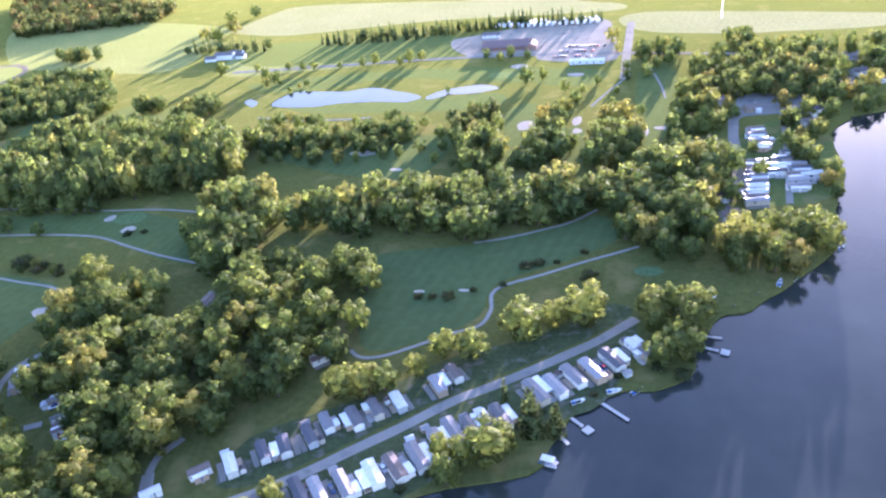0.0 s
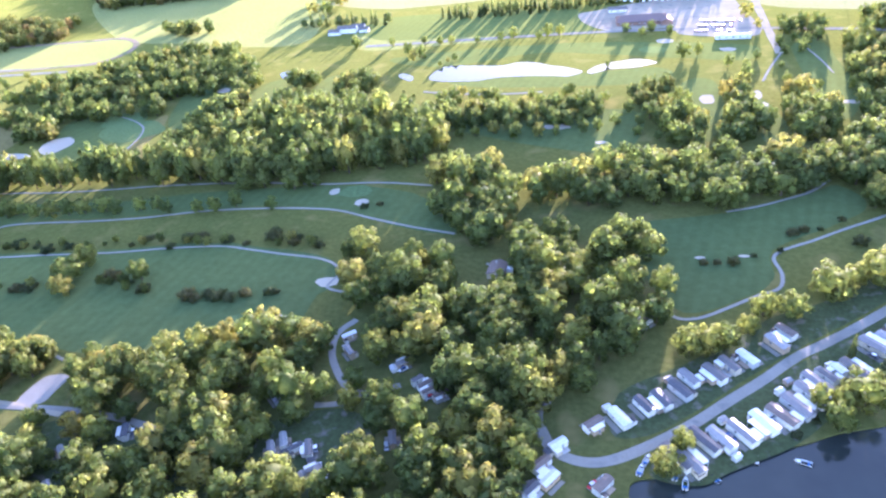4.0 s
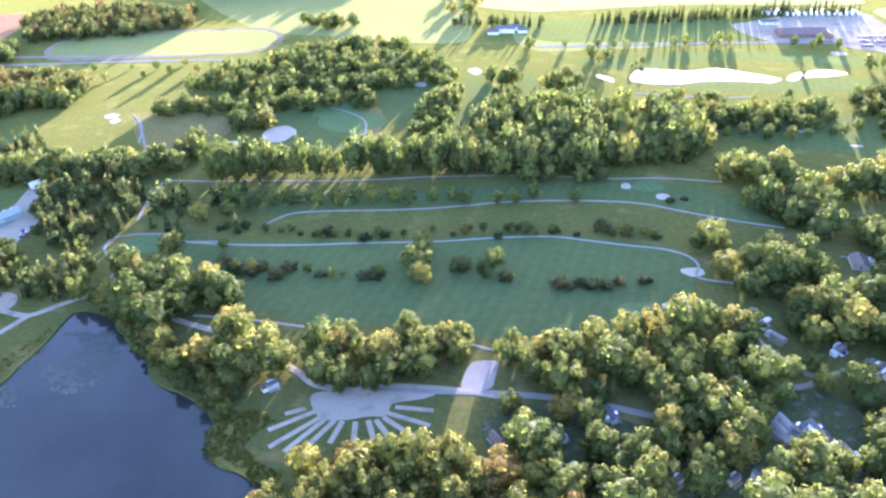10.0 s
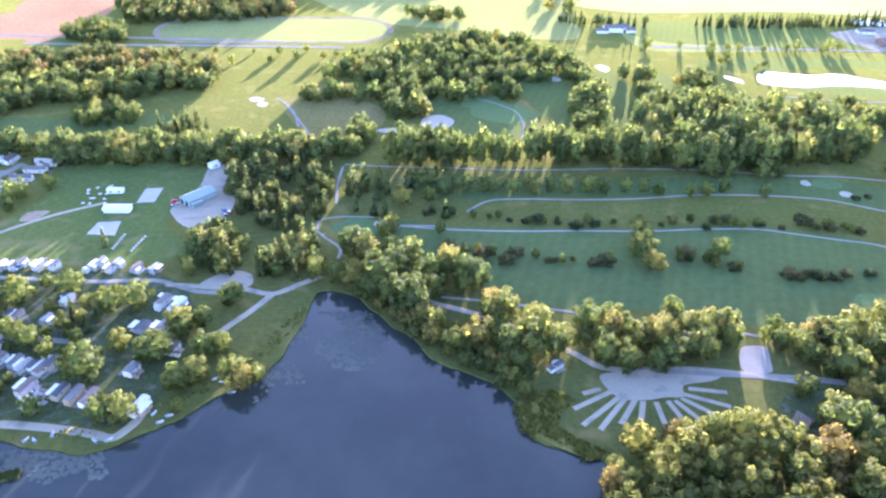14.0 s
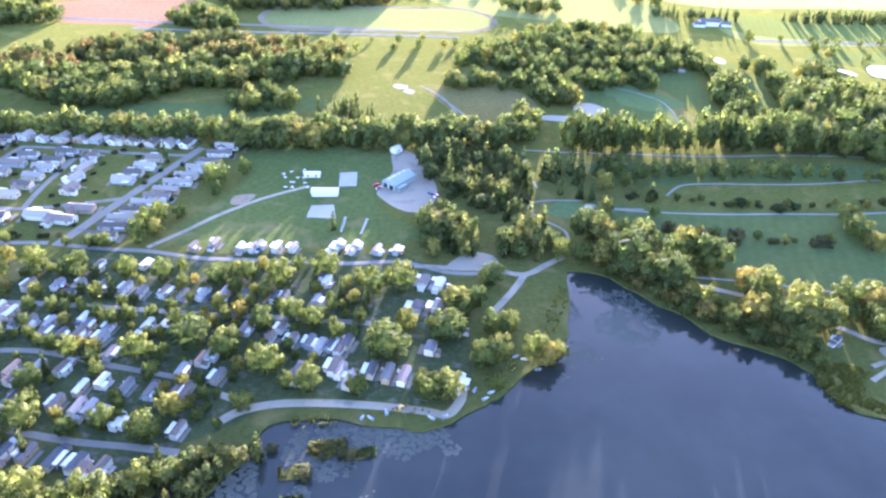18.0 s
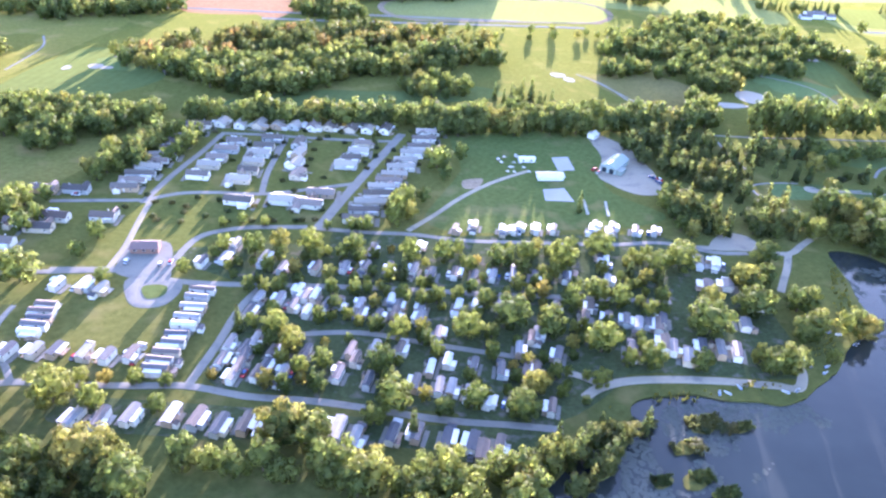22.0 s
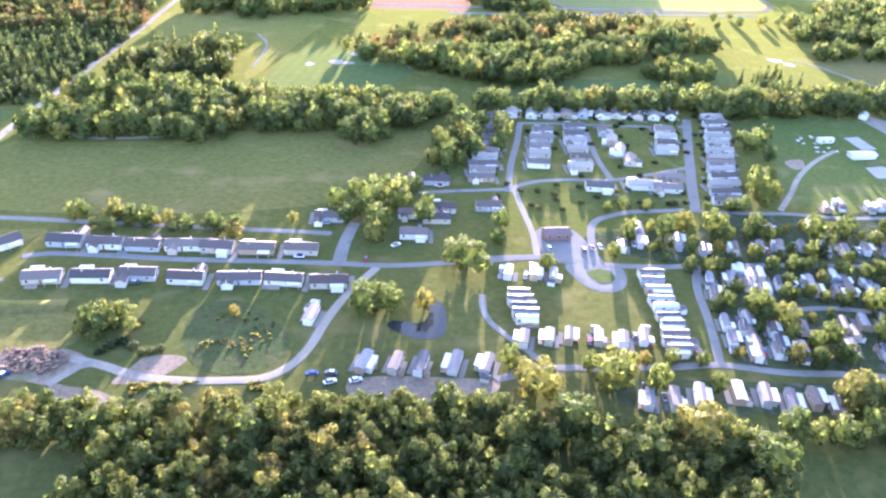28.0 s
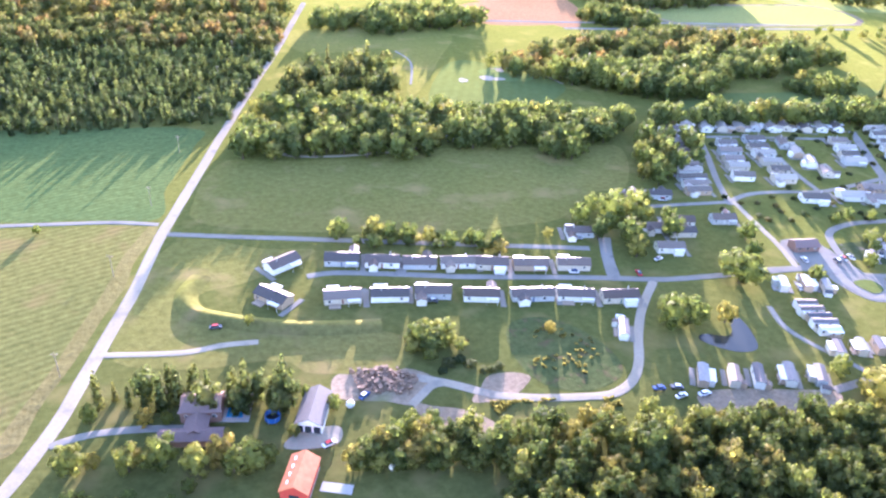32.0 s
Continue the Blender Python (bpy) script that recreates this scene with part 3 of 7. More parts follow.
patch("field", [(-823, 831), (-776, 860), (-738, 856), (-727, 782), (-753, 713), (-780, 708)], REDSOIL, 1, "bare reddish ploughed field")
patch("field", [(-841, 762), (-829, 792), (-752, 793), (-758, 717), (-837, 717)], REDSOIL, 1, "bare reddish ploughed field")
patch("field", [(-849, 784), (-760, 783), (-780, 738), (-862, 745)], REDSOIL, 1, "bare reddish ploughed field")
patch("meadow", [(-1010, 714), (-919, 717), (-880, 693), (-912, 623), (-951, 558), (-936, 653), (-994, 653), (-1011, 676)], MEADOW, 1, "rough golf links with low mounds")
patch("rough", [(-547, 546), (-486, 538), (-478, 496), (-524, 477)], ROUGH, 2, "brown rough grass on the golf course")
patch("rough", [(-376, 528), (-366, 530), (-367, 481), (-359, 453), (-380, 452), (-378, 502)], ROUGH, 2, "brown rough grass on the golf course")
patch("dirt_yard", [(-1047, 310), (-1034, 312), (-1024, 309), (-1016, 301), (-1022, 295), (-1026, 290), (-1034, 294), (-1048, 299)], DIRT, 1, "bare rubble and earth yard")
patch("dirt_yard", [(-1026, 291), (-1020, 288), (-1012, 285), (-1007, 281), (-1004, 275), (-1012, 275), (-1020, 279), (-1025, 284)], DIRT, 1, "bare stony ground beside the wood")
patch("dirt_yard", [(-1007, 287), (-1003, 293), (-998, 298), (-986, 295), (-989, 290), (-996, 286)], DIRT, 1, "worn sandy ground beside the track")
strip("track", [(-1013, 298), (-1018, 298), (-1022, 295), (-1027, 291)], 2.6, GRAVEL, "pale gravel fork of the track", 0.09)
patch("dirt_yard", [(-936, 272), (-915, 269), (-891, 263), (-894, 257), (-915, 258), (-936, 264)], DIRT, 1, "bare earth strip beside the lane")
patch("parking_lot", [(-587, 446), (-578, 440), (-570, 420), (-570, 395), (-574, 368), (-588, 366), (-601, 380), (-604, 391), (-591, 413), (-590, 432)], GRAVEL, 4, "grey gravel lot round the green barn")
patch("sports_court", [(-640, 378), (-628, 378), (-628, 363), (-643, 366)], CONCRETE, 4, "pale concrete sports court")
patch("sports_court", [(-622, 415), (-612, 415), (-614, 398), (-624, 398)], CONCRETE, 4, "pale concrete sports court")
patch("dirt_yard", [(-679, 393), (-669, 393), (-674, 384), (-681, 384)], DIRT, 4, "bare patch on the playing field")
patch("parking_lot", [(-567, 323), (-554, 320), (-556, 308), (-580, 311)], GRAVEL, 4, "pale gravel lot by the causeway")
patch("parking_lot", [(-405, 230), (-396, 231), (-375, 229), (-356, 225), (-361, 221), (-372, 220), (-375, 214), (-383, 214), (-392, 213), (-401, 215), (-405, 223)], GRAVEL, 4, "pale gravel hub of the radial camp lot")
patch("parking_lot", [(-845, 338), (-840, 351), (-826, 348), (-823, 325), (-826, 318), (-837, 321), (-846, 327)], ASPHALT, 4, "grey paved lot by the hall")
patch("lawn", [(-834, 315), (-829, 316), (-825, 314), (-825, 309), (-828, 307), (-832, 308)], LAWN, 11, "small grass island in the turning circle")
patch("parking_lot", [(-840, 322), (-822, 319), (-819, 312), (-824, 302), (-834, 302), (-839, 308)], ASPHALT, 3, "grey paved turning area")
patch("parking_lot", [(-1063, 288), (-1050, 287), (-1052, 280), (-1066, 283)], GRAVEL, 4, "grey gravel farmyard")
patch("parking_lot", [(158, 477), (189, 478), (187, 453), (170, 446), (149, 450)], ASPHALT, 4, "grey village parking lot")
patch("lawn", [(144, 423), (184, 431), (175, 376), (154, 334), (118, 336), (124, 374)], LAWN, 1, "worn grass of the lakeside trailer park")
patch("parking_lot", [(-31, 674), (-5, 687), (62, 703), (107, 694), (106, 647), (96, 578), (42, 593), (35, 616), (-16, 625)], GRAVEL, 2, "pale gravel parking of the club")
disc_patch("putting_green", -212, 382, 10, 7, -0.17, GREENMAT, 2, "smooth bright putting green")
disc_patch("putting_green", -500, 361, 11, 6, -0.15, GREENMAT, 2, "smooth bright putting green")
disc_patch("putting_green", -501, 360, 14, 9, -0.10, GREENMAT, 2, "smooth bright putting green")
disc_patch("putting_green", -402, 533, 17, 15, -0.25, GREENMAT, 2, "smooth bright putting green")
disc_patch("putting_green", -345, 581, 14, 10, -0.20, GREENMAT, 2, "smooth bright putting green")
disc_patch("putting_green", -388, 509, 25, 19, -0.18, GREENMAT, 2, "smooth bright putting green")
disc_patch("putting_green", -870, 591, 20, 16, -0.14, GREENMAT, 2, "smooth bright putting green")
disc_patch("putting_green", 9, 568, 11, 8, -0.32, GREENMAT, 2, "smooth bright putting green")
disc_patch("putting_green", -256, 266, 11, 6, -0.11, GREENMAT, 2, "smooth bright putting green")
disc_patch("sand_bunker", -240, 267, 4.5, 2.2, -0.14, SAND, 3, "pale sand bunker on the golf course")
disc_patch("sand_bunker", -208, 368, 4, 4, -0.16, SAND, 3, "pale sand bunker on the golf course")
disc_patch("sand_bunker", -225, 384, 3, 4, -0.17, SAND, 3, "pale sand bunker on the golf course")
disc_patch("sand_bunker", -439, 496, 11, 14, -0.18, SAND, 3, "pale sand bunker on the golf course")
disc_patch("sand_bunker", -468, 484, 16, 5, -0.18, SAND, 3, "pale sand bunker on the golf course")
disc_patch("sand_bunker", -563, 540, 4, 5, -0.18, SAND, 3, "pale sand bunker on the golf course")
disc_patch("sand_bunker", -334, 575, 6, 5, -0.20, SAND, 3, "pale sand bunker on the golf course")
disc_patch("sand_bunker", -85, 443, 9, 4, -0.25, SAND, 3, "pale sand bunker on the golf course")
disc_patch("sand_bunker", 18, 463, 5, 8, -0.28, SAND, 3, "pale sand bunker on the golf course")
disc_patch("sand_bunker", 87, 434, 3, 9, -0.27, SAND, 3, "pale sand bunker on the golf course")
disc_patch("sand_bunker", 101, 437, 7, 3, -0.28, SAND, 3, "pale sand bunker on the golf course")
disc_patch("sand_bunker", 51, 462, 3, 7, -0.28, SAND, 3, "pale sand bunker on the golf course")
disc_patch("sand_bunker", 49, 446, 3, 4, -0.27, SAND, 3, "pale sand bunker on the golf course")
disc_patch("sand_bunker", -62, 414, 4, 2, -0.24, SAND, 3, "pale sand bunker on the golf course")
disc_patch("sand_bunker", -42, 283, 2.6, 1.1, -0.17, SAND, 3, "pale sand bunker on the golf course")
disc_patch("sand_bunker", -22, 281, 2.6, 1.1, -0.17, SAND, 3, "pale sand bunker on the golf course")
disc_patch("putting_green", 58, 284, 6, 4, -0.18, GREENMAT, 3, "smooth mown putting green")
disc_patch("sand_bunker", 23, 585, 7, 5, -0.35, SAND, 3, "pale sand bunker on the golf course")
disc_patch("sand_bunker", 62, 552, 6, 4, -0.34, SAND, 3, "pale sand bunker on the golf course")
disc_patch("sand_bunker", -488, 361, 4, 4, -0.10, SAND, 3, "pale sand bunker on the golf course")
disc_patch("sand_bunker", -568, 550, 6, 5, -0.06, SAND, 3, "pale sand bunker on the golf course")
disc_patch("sand_bunker", -890, 584, 5, 5, -0.14, SAND, 3, "pale sand bunker on the golf course")
disc_patch("sand_bunker", -908, 582, 3, 4, -0.14, SAND, 3, "pale sand bunker on the golf course")
disc_patch("sand_bunker", -875, 599, 3, 4, -0.13, SAND, 3, "pale sand bunker on the golf course")
disc_patch("sand_bunker", -883, 581, 5, 3, -0.07, SAND, 3, "pale sand bunker on the golf course")
disc_patch("sand_bunker", -220, 292, 6, 4, -0.16, SAND, 3, "pale sand bunker on the golf course")

# ---- roads and paths ----
strip("road", [(-1144, 274), (-1136, 288), (-1127, 308), (-1118, 338), (-1109, 368), (-1098, 413), (-1085, 456), (-1065, 522), (-1046, 583), (-1020, 663), (-995, 747), (-978, 804)], 4.2, GRAVEL, "straight pale gravel country road between fields")
strip("road", [(-1099, 422), (-1118, 428), (-1139, 431), (-1160, 434), (-1191, 439)], 2.5, ASPHALT, "grey side road along the ploughed field")
strip("road", [(-1096, 413), (-1069, 405), (-1038, 396), (-1007, 387), (-973, 377), (-938, 367), (-928, 364)], 3.0, ASPHALT, "grey paved lane into the home park")
strip("road", [(-1046, 369), (-1034, 369), (-1013, 363), (-982, 354), (-949, 346), (-927, 340), (-909, 335), (-890, 333), (-869, 331), (-848, 329), (-835, 327)], 3.0, ASPHALT, "grey paved street between two rows of homes")
strip("road", [(-917, 371), (-923, 358), (-929, 341)], 4.8, ASPHALT, "short grey paved connecting street")
strip("track", [(-915, 335), (-929, 320), (-939, 306), (-947, 292), (-954, 284), (-963, 280), (-973, 281), (-987, 284), (-1000, 289), (-1012, 297), (-1022, 303)], 3.0, GRAVEL, "curving pale gravel track below the houses")
strip("track", [(-1117, 338), (-1103, 335), (-1090, 333), (-1079, 334), (-1068, 333)], 2.4, GRAVEL, "pale gravel farm drive")
strip("track", [(-1128, 300), (-1118, 302), (-1106, 301), (-1092, 298)], 2.4, ASPHALT, "paved private drive to the farmhouse")
strip("track", [(-1043, 490), (-1035, 481), (-1013, 477), (-986, 477), (-965, 483)], 2.1, GRAVEL, "pale gravel drive curving to a farmhouse")
strip("road", [(-804, 466), (-817, 438), (-830, 412), (-841, 386)], 3.0, ASPHALT, "grey park street between homes")
strip("road", [(-702, 455), (-726, 414), (-747, 377), (-761, 351)], 4.8, ASPHALT, "grey park street between homes")
strip("road", [(-805, 465), (-782, 461), (-759, 455), (-732, 449), (-709, 445)], 2.8, ASPHALT, "grey park street between homes")
strip("road", [(-770, 452), (-777, 429), (-782, 409), (-785, 389)], 2.8, ASPHALT, "grey park street between homes")
strip("road", [(-839, 389), (-824, 394), (-806, 393), (-785, 389), (-763, 391), (-738, 395)], 2.8, ASPHALT, "grey curving park street")
strip("road", [(-840, 389), (-861, 391), (-883, 393)], 2.5, ASPHALT, "grey park street between homes")
strip("road", [(-837, 389), (-841, 366), (-844, 347), (-849, 330)], 2.5, GRAVEL, "pale lane beside the community hall")
strip("road", [(-765, 354), (-780, 356), (-795, 357), (-811, 353), (-819, 342), (-825, 326), (-826, 317)], 3.0, ASPHALT, "grey curving entrance road")
strip("road", [(-837, 321), (-837, 307), (-832, 303), (-824, 304), (-820, 314)], 3.0, ASPHALT, "grey turning circle")
strip("road", [(-872, 333), (-857, 331), (-839, 328), (-822, 318), (-804, 313), (-786, 310), (-754, 304), (-726, 298), (-698, 291), (-659, 283), (-619, 274)], 3.0, ASPHALT, "grey park street under trees")
strip("road", [(-786, 310), (-795, 296), (-803, 276), (-813, 253)], 3.0, ASPHALT, "grey park street under trees")
strip("road", [(-891, 263), (-871, 264), (-853, 260), (-831, 256), (-813, 253), (-794, 245), (-776, 240), (-758, 234), (-730, 223), (-708, 217), (-691, 212)], 2.8, ASPHALT, "grey park street along the woods")
strip("road", [(-880, 309), (-883, 297), (-881, 287), (-876, 276), (-871, 264)], 2.0, ASPHALT, "narrow grey lane")
strip("road", [(-788, 275), (-766, 275), (-748, 272), (-725, 262), (-692, 249)], 2.5, ASPHALT, "grey park street under trees")
strip("road", [(-762, 353), (-739, 346), (-719, 342), (-694, 333), (-667, 328), (-628, 321), (-600, 319), (-579, 308), (-563, 305)], 2.8, ASPHALT, "grey park street by the playing field")
strip("track", [(-719, 345), (-700, 361), (-687, 373), (-666, 388), (-641, 400)], 2.4, GRAVEL, "pale path across the playing field")
strip("track", [(-678, 225), (-671, 229), (-659, 231), (-640, 229), (-622, 225), (-605, 220), (-597, 217), (-591, 223), (-588, 230)], 3.6, GRAVEL, "pale gravel lane round the lake shore")
strip("track", [(-680, 239), (-675, 236), (-670, 231)], 3.0, GRAVEL, "short gravel spur to the shore")
strip("road", [(-594, 315), (-569, 310), (-556, 307), (-543, 302), (-530, 309), (-519, 315)], 3.0, GRAVEL, "pale lane to the causeway")
strip("road", [(-543, 302), (-551, 291), (-559, 282), (-566, 274)], 3.0, GRAVEL, "pale gravel lane beside the lake grass")
strip("road", [(-484, 300), (-470, 288), (-458, 281), (-443, 272), (-425, 256), (-412, 244), (-404, 235), (-390, 231), (-371, 230), (-353, 226), (-333, 220), (-321, 216)], 3.0, GRAVEL, "grey lane through the trees to the radial lot")
strip("road", [(-393, 233), (-371, 228), (-345, 223), (-320, 218), (-297, 211), (-281, 204), (-264, 196)], 3.0, ASPHALT, "grey lane curving into the trees")
strip("road", [(-203, 260), (-211, 251), (-212, 238), (-208, 225), (-203, 216), (-195, 212), (-182, 215)], 2.8, ASPHALT, "grey loop road in the wooded camp")
strip("road", [(-195, 212), (-205, 208), (-216, 208)], 2.5, ASPHALT, "grey lane in the wooded camp")
strip("road", [(-130, 186), (-127, 176), (-120, 170), (-111, 168), (-99, 171), (-79, 180), (-65, 188), (-46, 199), (-27, 211), (-16, 216), (5, 226), (27, 238), (46, 251)], 4.0, ASPHALT, "grey lakeside street between rows of mobile homes")
strip("road", [(-130, 186), (-129, 194), (-123, 202)], 2.5, ASPHALT, "grey lane climbing into the trees")
strip("road", [(-223, 650), (-167, 643), (-102, 635), (-49, 628), (7, 618), (61, 604), (103, 592), (135, 580), (180, 562), (221, 541), (268, 520)], 5.4, ASPHALT, "pale country highway beyond the golf course")
strip("road", [(-777, 699), (-703, 689), (-629, 682), (-565, 675), (-500, 667)], 5.4, ASPHALT, "pale country highway beyond the woods")
strip("road", [(-979, 740), (-914, 738), (-842, 730), (-768, 718), (-663, 705), (-554, 687)], 5.4, ASPHALT, "pale country highway beyond the woods")
strip("road", [(94, 532), (102, 569), (115, 626), (127, 676)], 6.1, GRAVEL, "pale entrance road of the club")
strip("road", [(116, 348), (127, 387), (138, 429), (147, 445), (174, 447), (187, 464)], 5.4, ASPHALT, "grey street of the lakeside village")
strip("cart_path", [(-68, 245), (-63, 240), (-54, 240), (-41, 245), (-27, 251), (-16, 255), (-11, 265), (-10, 277), (-3, 283), (12, 288), (30, 295), (47, 301), (58, 305)], 1.3, PATHMAT, "narrow pale cart path on the golf course")
strip("cart_path", [(-17, 321), (-1, 323), (17, 328), (31, 333), (45, 343)], 1.3, PATHMAT, "narrow pale cart path on the golf course")
strip("cart_path", [(-487, 363), (-477, 358), (-448, 351), (-414, 346), (-380, 343), (-344, 339), (-313, 338), (-283, 335), (-266, 329), (-246, 321), (-227, 314), (-217, 306), (-215, 297), (-219, 287), (-204, 280)], 1.3, PATHMAT, "narrow pale cart path on the golf course")
strip("cart_path", [(-439, 370), (-424, 381), (-402, 381), (-369, 377), (-336, 375), (-303, 376), (-270, 373), (-238, 367), (-220, 361), (-201, 349), (-177, 335), (-156, 325)], 1.3, PATHMAT, "narrow pale cart path on the golf course")
strip("cart_path", [(-506, 436), (-476, 430), (-440, 425), (-405, 419), (-370, 416), (-335, 414), (-282, 407), (-232, 395), (-198, 390), (-167, 380)], 1.3, PATHMAT, "narrow pale cart path on the golf course")
strip("cart_path", [(-512, 386), (-511, 409), (-507, 433)], 1.3, PATHMAT, "narrow pale cart path on the golf course")
strip("cart_path", [(-464, 291), (-438, 284), (-414, 276), (-392, 268)], 1.3, PATHMAT, "narrow pale cart path on the golf course")
strip("cart_path", [(-341, 255), (-327, 247), (-312, 246)], 1.3, PATHMAT, "narrow pale cart path on the golf course")
strip("cart_path", [(-548, 544), (-537, 512), (-528, 482)], 1.3, PATHMAT, "narrow pale cart path on the golf course")
strip("cart_path", [(-406, 540), (-389, 525), (-379, 508), (-380, 483), (-386, 464)], 1.3, PATHMAT, "narrow pale cart path on the golf course")
strip("cart_path", [(-512, 329), (-511, 339), (-519, 351), (-523, 360), (-520, 369), (-508, 371), (-491, 369)], 1.3, PATHMAT, "narrow pale cart path on the golf course")
strip("cart_path", [(-553, 551), (-541, 528), (-536, 497)], 1.3, PATHMAT, "narrow pale cart path on the golf course")
strip("cart_path", [(-482, 359), (-459, 356)], 1.3, PATHMAT, "narrow pale cart path on the golf course")
strip("cart_path", [(-881, 603), (-860, 601), (-849, 586), (-843, 564)], 1.3, PATHMAT, "narrow pale cart path on the golf course")
strip("cart_path", [(-936, 653), (-932, 625), (-945, 579)], 1.3, PATHMAT, "narrow pale cart path on the golf course")
strip("cart_path", [(63, 484), (77, 507), (94, 532)], 1.3, PATHMAT, "narrow pale cart path on the golf course")
strip("cart_path", [(116, 551), (115, 513), (112, 486)], 1.3, PATHMAT, "narrow pale cart path on the golf course")
strip("road", [(173, 448), (161, 410), (152, 382), (139, 344), (135, 332)], 3.0, ASPHALT, "grey lane between village trailers")
strip("gravel_bay", [(-408, 222), (-416, 220)], 1.9, GRAVEL, "pale gravel trailer bay of the radial lot", 0.16)
strip("gravel_bay", [(-404, 220), (-422, 212)], 1.9, GRAVEL, "pale gravel trailer bay of the radial lot", 0.16)
strip("gravel_bay", [(-401, 217), (-421, 203)], 1.9, GRAVEL, "pale gravel trailer bay of the radial lot", 0.16)
strip("gravel_bay", [(-399, 216), (-415, 200)], 1.9, GRAVEL, "pale gravel trailer bay of the radial lot", 0.16)
strip("gravel_bay", [(-396, 214), (-406, 202)], 1.9, GRAVEL, "pale gravel trailer bay of the radial lot", 0.16)
strip("gravel_bay", [(-393, 213), (-398, 202)], 1.9, GRAVEL, "pale gravel trailer bay of the radial lot", 0.16)
strip("gravel_bay", [(-388, 212), (-389, 200)], 1.9, GRAVEL, "pale gravel trailer bay of the radial lot", 0.16)
strip("gravel_bay", [(-383, 212), (-381, 201)], 1.9, GRAVEL, "pale gravel trailer bay of the radial lot", 0.16)
strip("gravel_bay", [(-380, 212), (-374, 200)], 1.9, GRAVEL, "pale gravel trailer bay of the radial lot", 0.16)
strip("gravel_bay", [(-377, 213), (-362, 197)], 1.9, GRAVEL, "pale gravel trailer bay of the radial lot", 0.16)
strip("gravel_bay", [(-375, 215), (-359, 206)], 1.9, GRAVEL, "pale gravel trailer bay of the radial lot", 0.16)
strip("gravel_bay", [(-372, 218), (-357, 214)], 1.9, GRAVEL, "pale gravel trailer bay of the radial lot", 0.16)
TRACK = dict(ends=((-671, 733), (-455, 718)), width=78)


# ---- trees ----
def ico(level):
    bm = bmesh.new()
    bmesh.ops.create_icosphere(bm, subdivisions=level, radius=1.0)
    v = np.array([q.co[:] for q in bm.verts])
    f = np.array([[q.index for q in g.verts] for g in bm.faces])
    bm.free()
    return v, f


ICO = {1: ico(1), 2: ico(2)}


def crown_mesh(seed, clumps, level, tufts, kind, size):
    """Vertices, faces and normals of a crown about 10 m across: rounded leaf clumps over a dome, roughened with small leaf tufts."""
    rng = np.random.default_rng(seed)
    V, F, N = [], [], []

    def tuft(c, out, s):
        """A spray of leaves, turned at random, so that it catches low light from any side."""
        u, v = rng.normal(0, 1, 3), rng.normal(0, 1, 3)
        u -= out * (u @ out) * 0.75
        v -= out * (v @ out) * 0.75
        u, v = u / np.linalg.norm(u), v / np.linalg.norm(v)
        i = len(V)
        V.extend([c - u * s * 0.6 - v * s * 0.35, c + u * s * rng.uniform(0.5, 0.9), c + v * s * rng.uniform(0.6, 1.0)])
        for k in range(3):
            soft = out * 0.8 + np.array([0, 0, 0.15]) + rng.normal(0, 0.24, 3)
            N.append(soft / np.linalg.norm(soft))
        F.append((i, i + 1, i + 2))

    def clump(c, r, out, squash=0.86, keep=-0.3, lvl=level):
        """One rounded leaf mass; its hidden inner side is left off."""
        pv, pf = ICO[lvl]
        rough = 1 + rng.uniform(-0.16, 0.16, len(pv))
        pts = pv * (rough * r)[:, None] * (1, 1, squash)
        use = [t for t in pf if out is None or pv[t].mean(0) @ out > keep]
        at = {}
        for t in use:
            for q in t:
                if q not in at:
                    at[q] = len(V)
                    V.append(c + pts[q])
                    nn = pv[q] + (0 if out is None else out * 0.25)
                    N.append(nn / np.linalg.norm(nn))
        F.extend([tuple(at[q] for q in t) for t in use])

    if kind == "pine":
        H, R, tiers = 14.0, 3.0, 9
        for k in range(tiers):
            z = 1.5 + (H - 2.0) * k / (tiers - 1)
            r = R * (1 - (k / tiers)) ** 0.8 + 0.25
            for j in range(max(4, int(tufts * r / (R * tiers) * 1.6))):
                t = rng.uniform(0, math.tau)
                rr = r * rng.uniform(0.45, 1.05)
                c = np.array([math.cos(t) * rr, math.sin(t) * rr, z - rr * 0.25 + rng.normal(0, 0.25)])
                tuft(c, np.array([math.cos(t), math.sin(t), 0.55]), size * rng.uniform(0.6, 1.0))
        for k in range(5):
            clump(np.array([0, 0, 2.0 + k * 2.4]), R * (1 - k / 5.6) * 0.72, None, 1.25, -1, 1)
        return V, F, N
    flat = 0.72 if kind == "bush" else 1.0
    mid = np.array([0, 0, 2.4 if kind == "bush" else 4.7])
    wide, high = rng.uniform(3.3, 3.9), rng.uniform(2.9, 3.6) * flat
    low = 0.55 if kind == "bush" else 0.94
    clump(mid, 3.3, None, 0.9 * flat, -1, 1)
    big = 1.75 * (14 / clumps) ** 0.45
    skew = rng.uniform(-0.5, 0.5, 2)
    for i in range(clumps):
        zf = 1 - (1 + low) * (i + 0.5) / clumps
        t = i * 2.39996 + rng.uniform(-0.35, 0.35)
        rad = math.sqrt(max(0.0, 1 - zf * zf))
        out = np.array([rad * math.cos(t), rad * math.sin(t), zf])
        c = mid + out * (wide, wide, high) * rng.uniform(0.88, 1.10) + (skew[0] * zf, skew[1] * zf, 0)
        r = big * rng.uniform(0.72, 1.2)
        clump(c, r * 0.76, out)
        for j in range(tufts // clumps):
            d = rng.normal(0, 1, 3) + out * 0.9
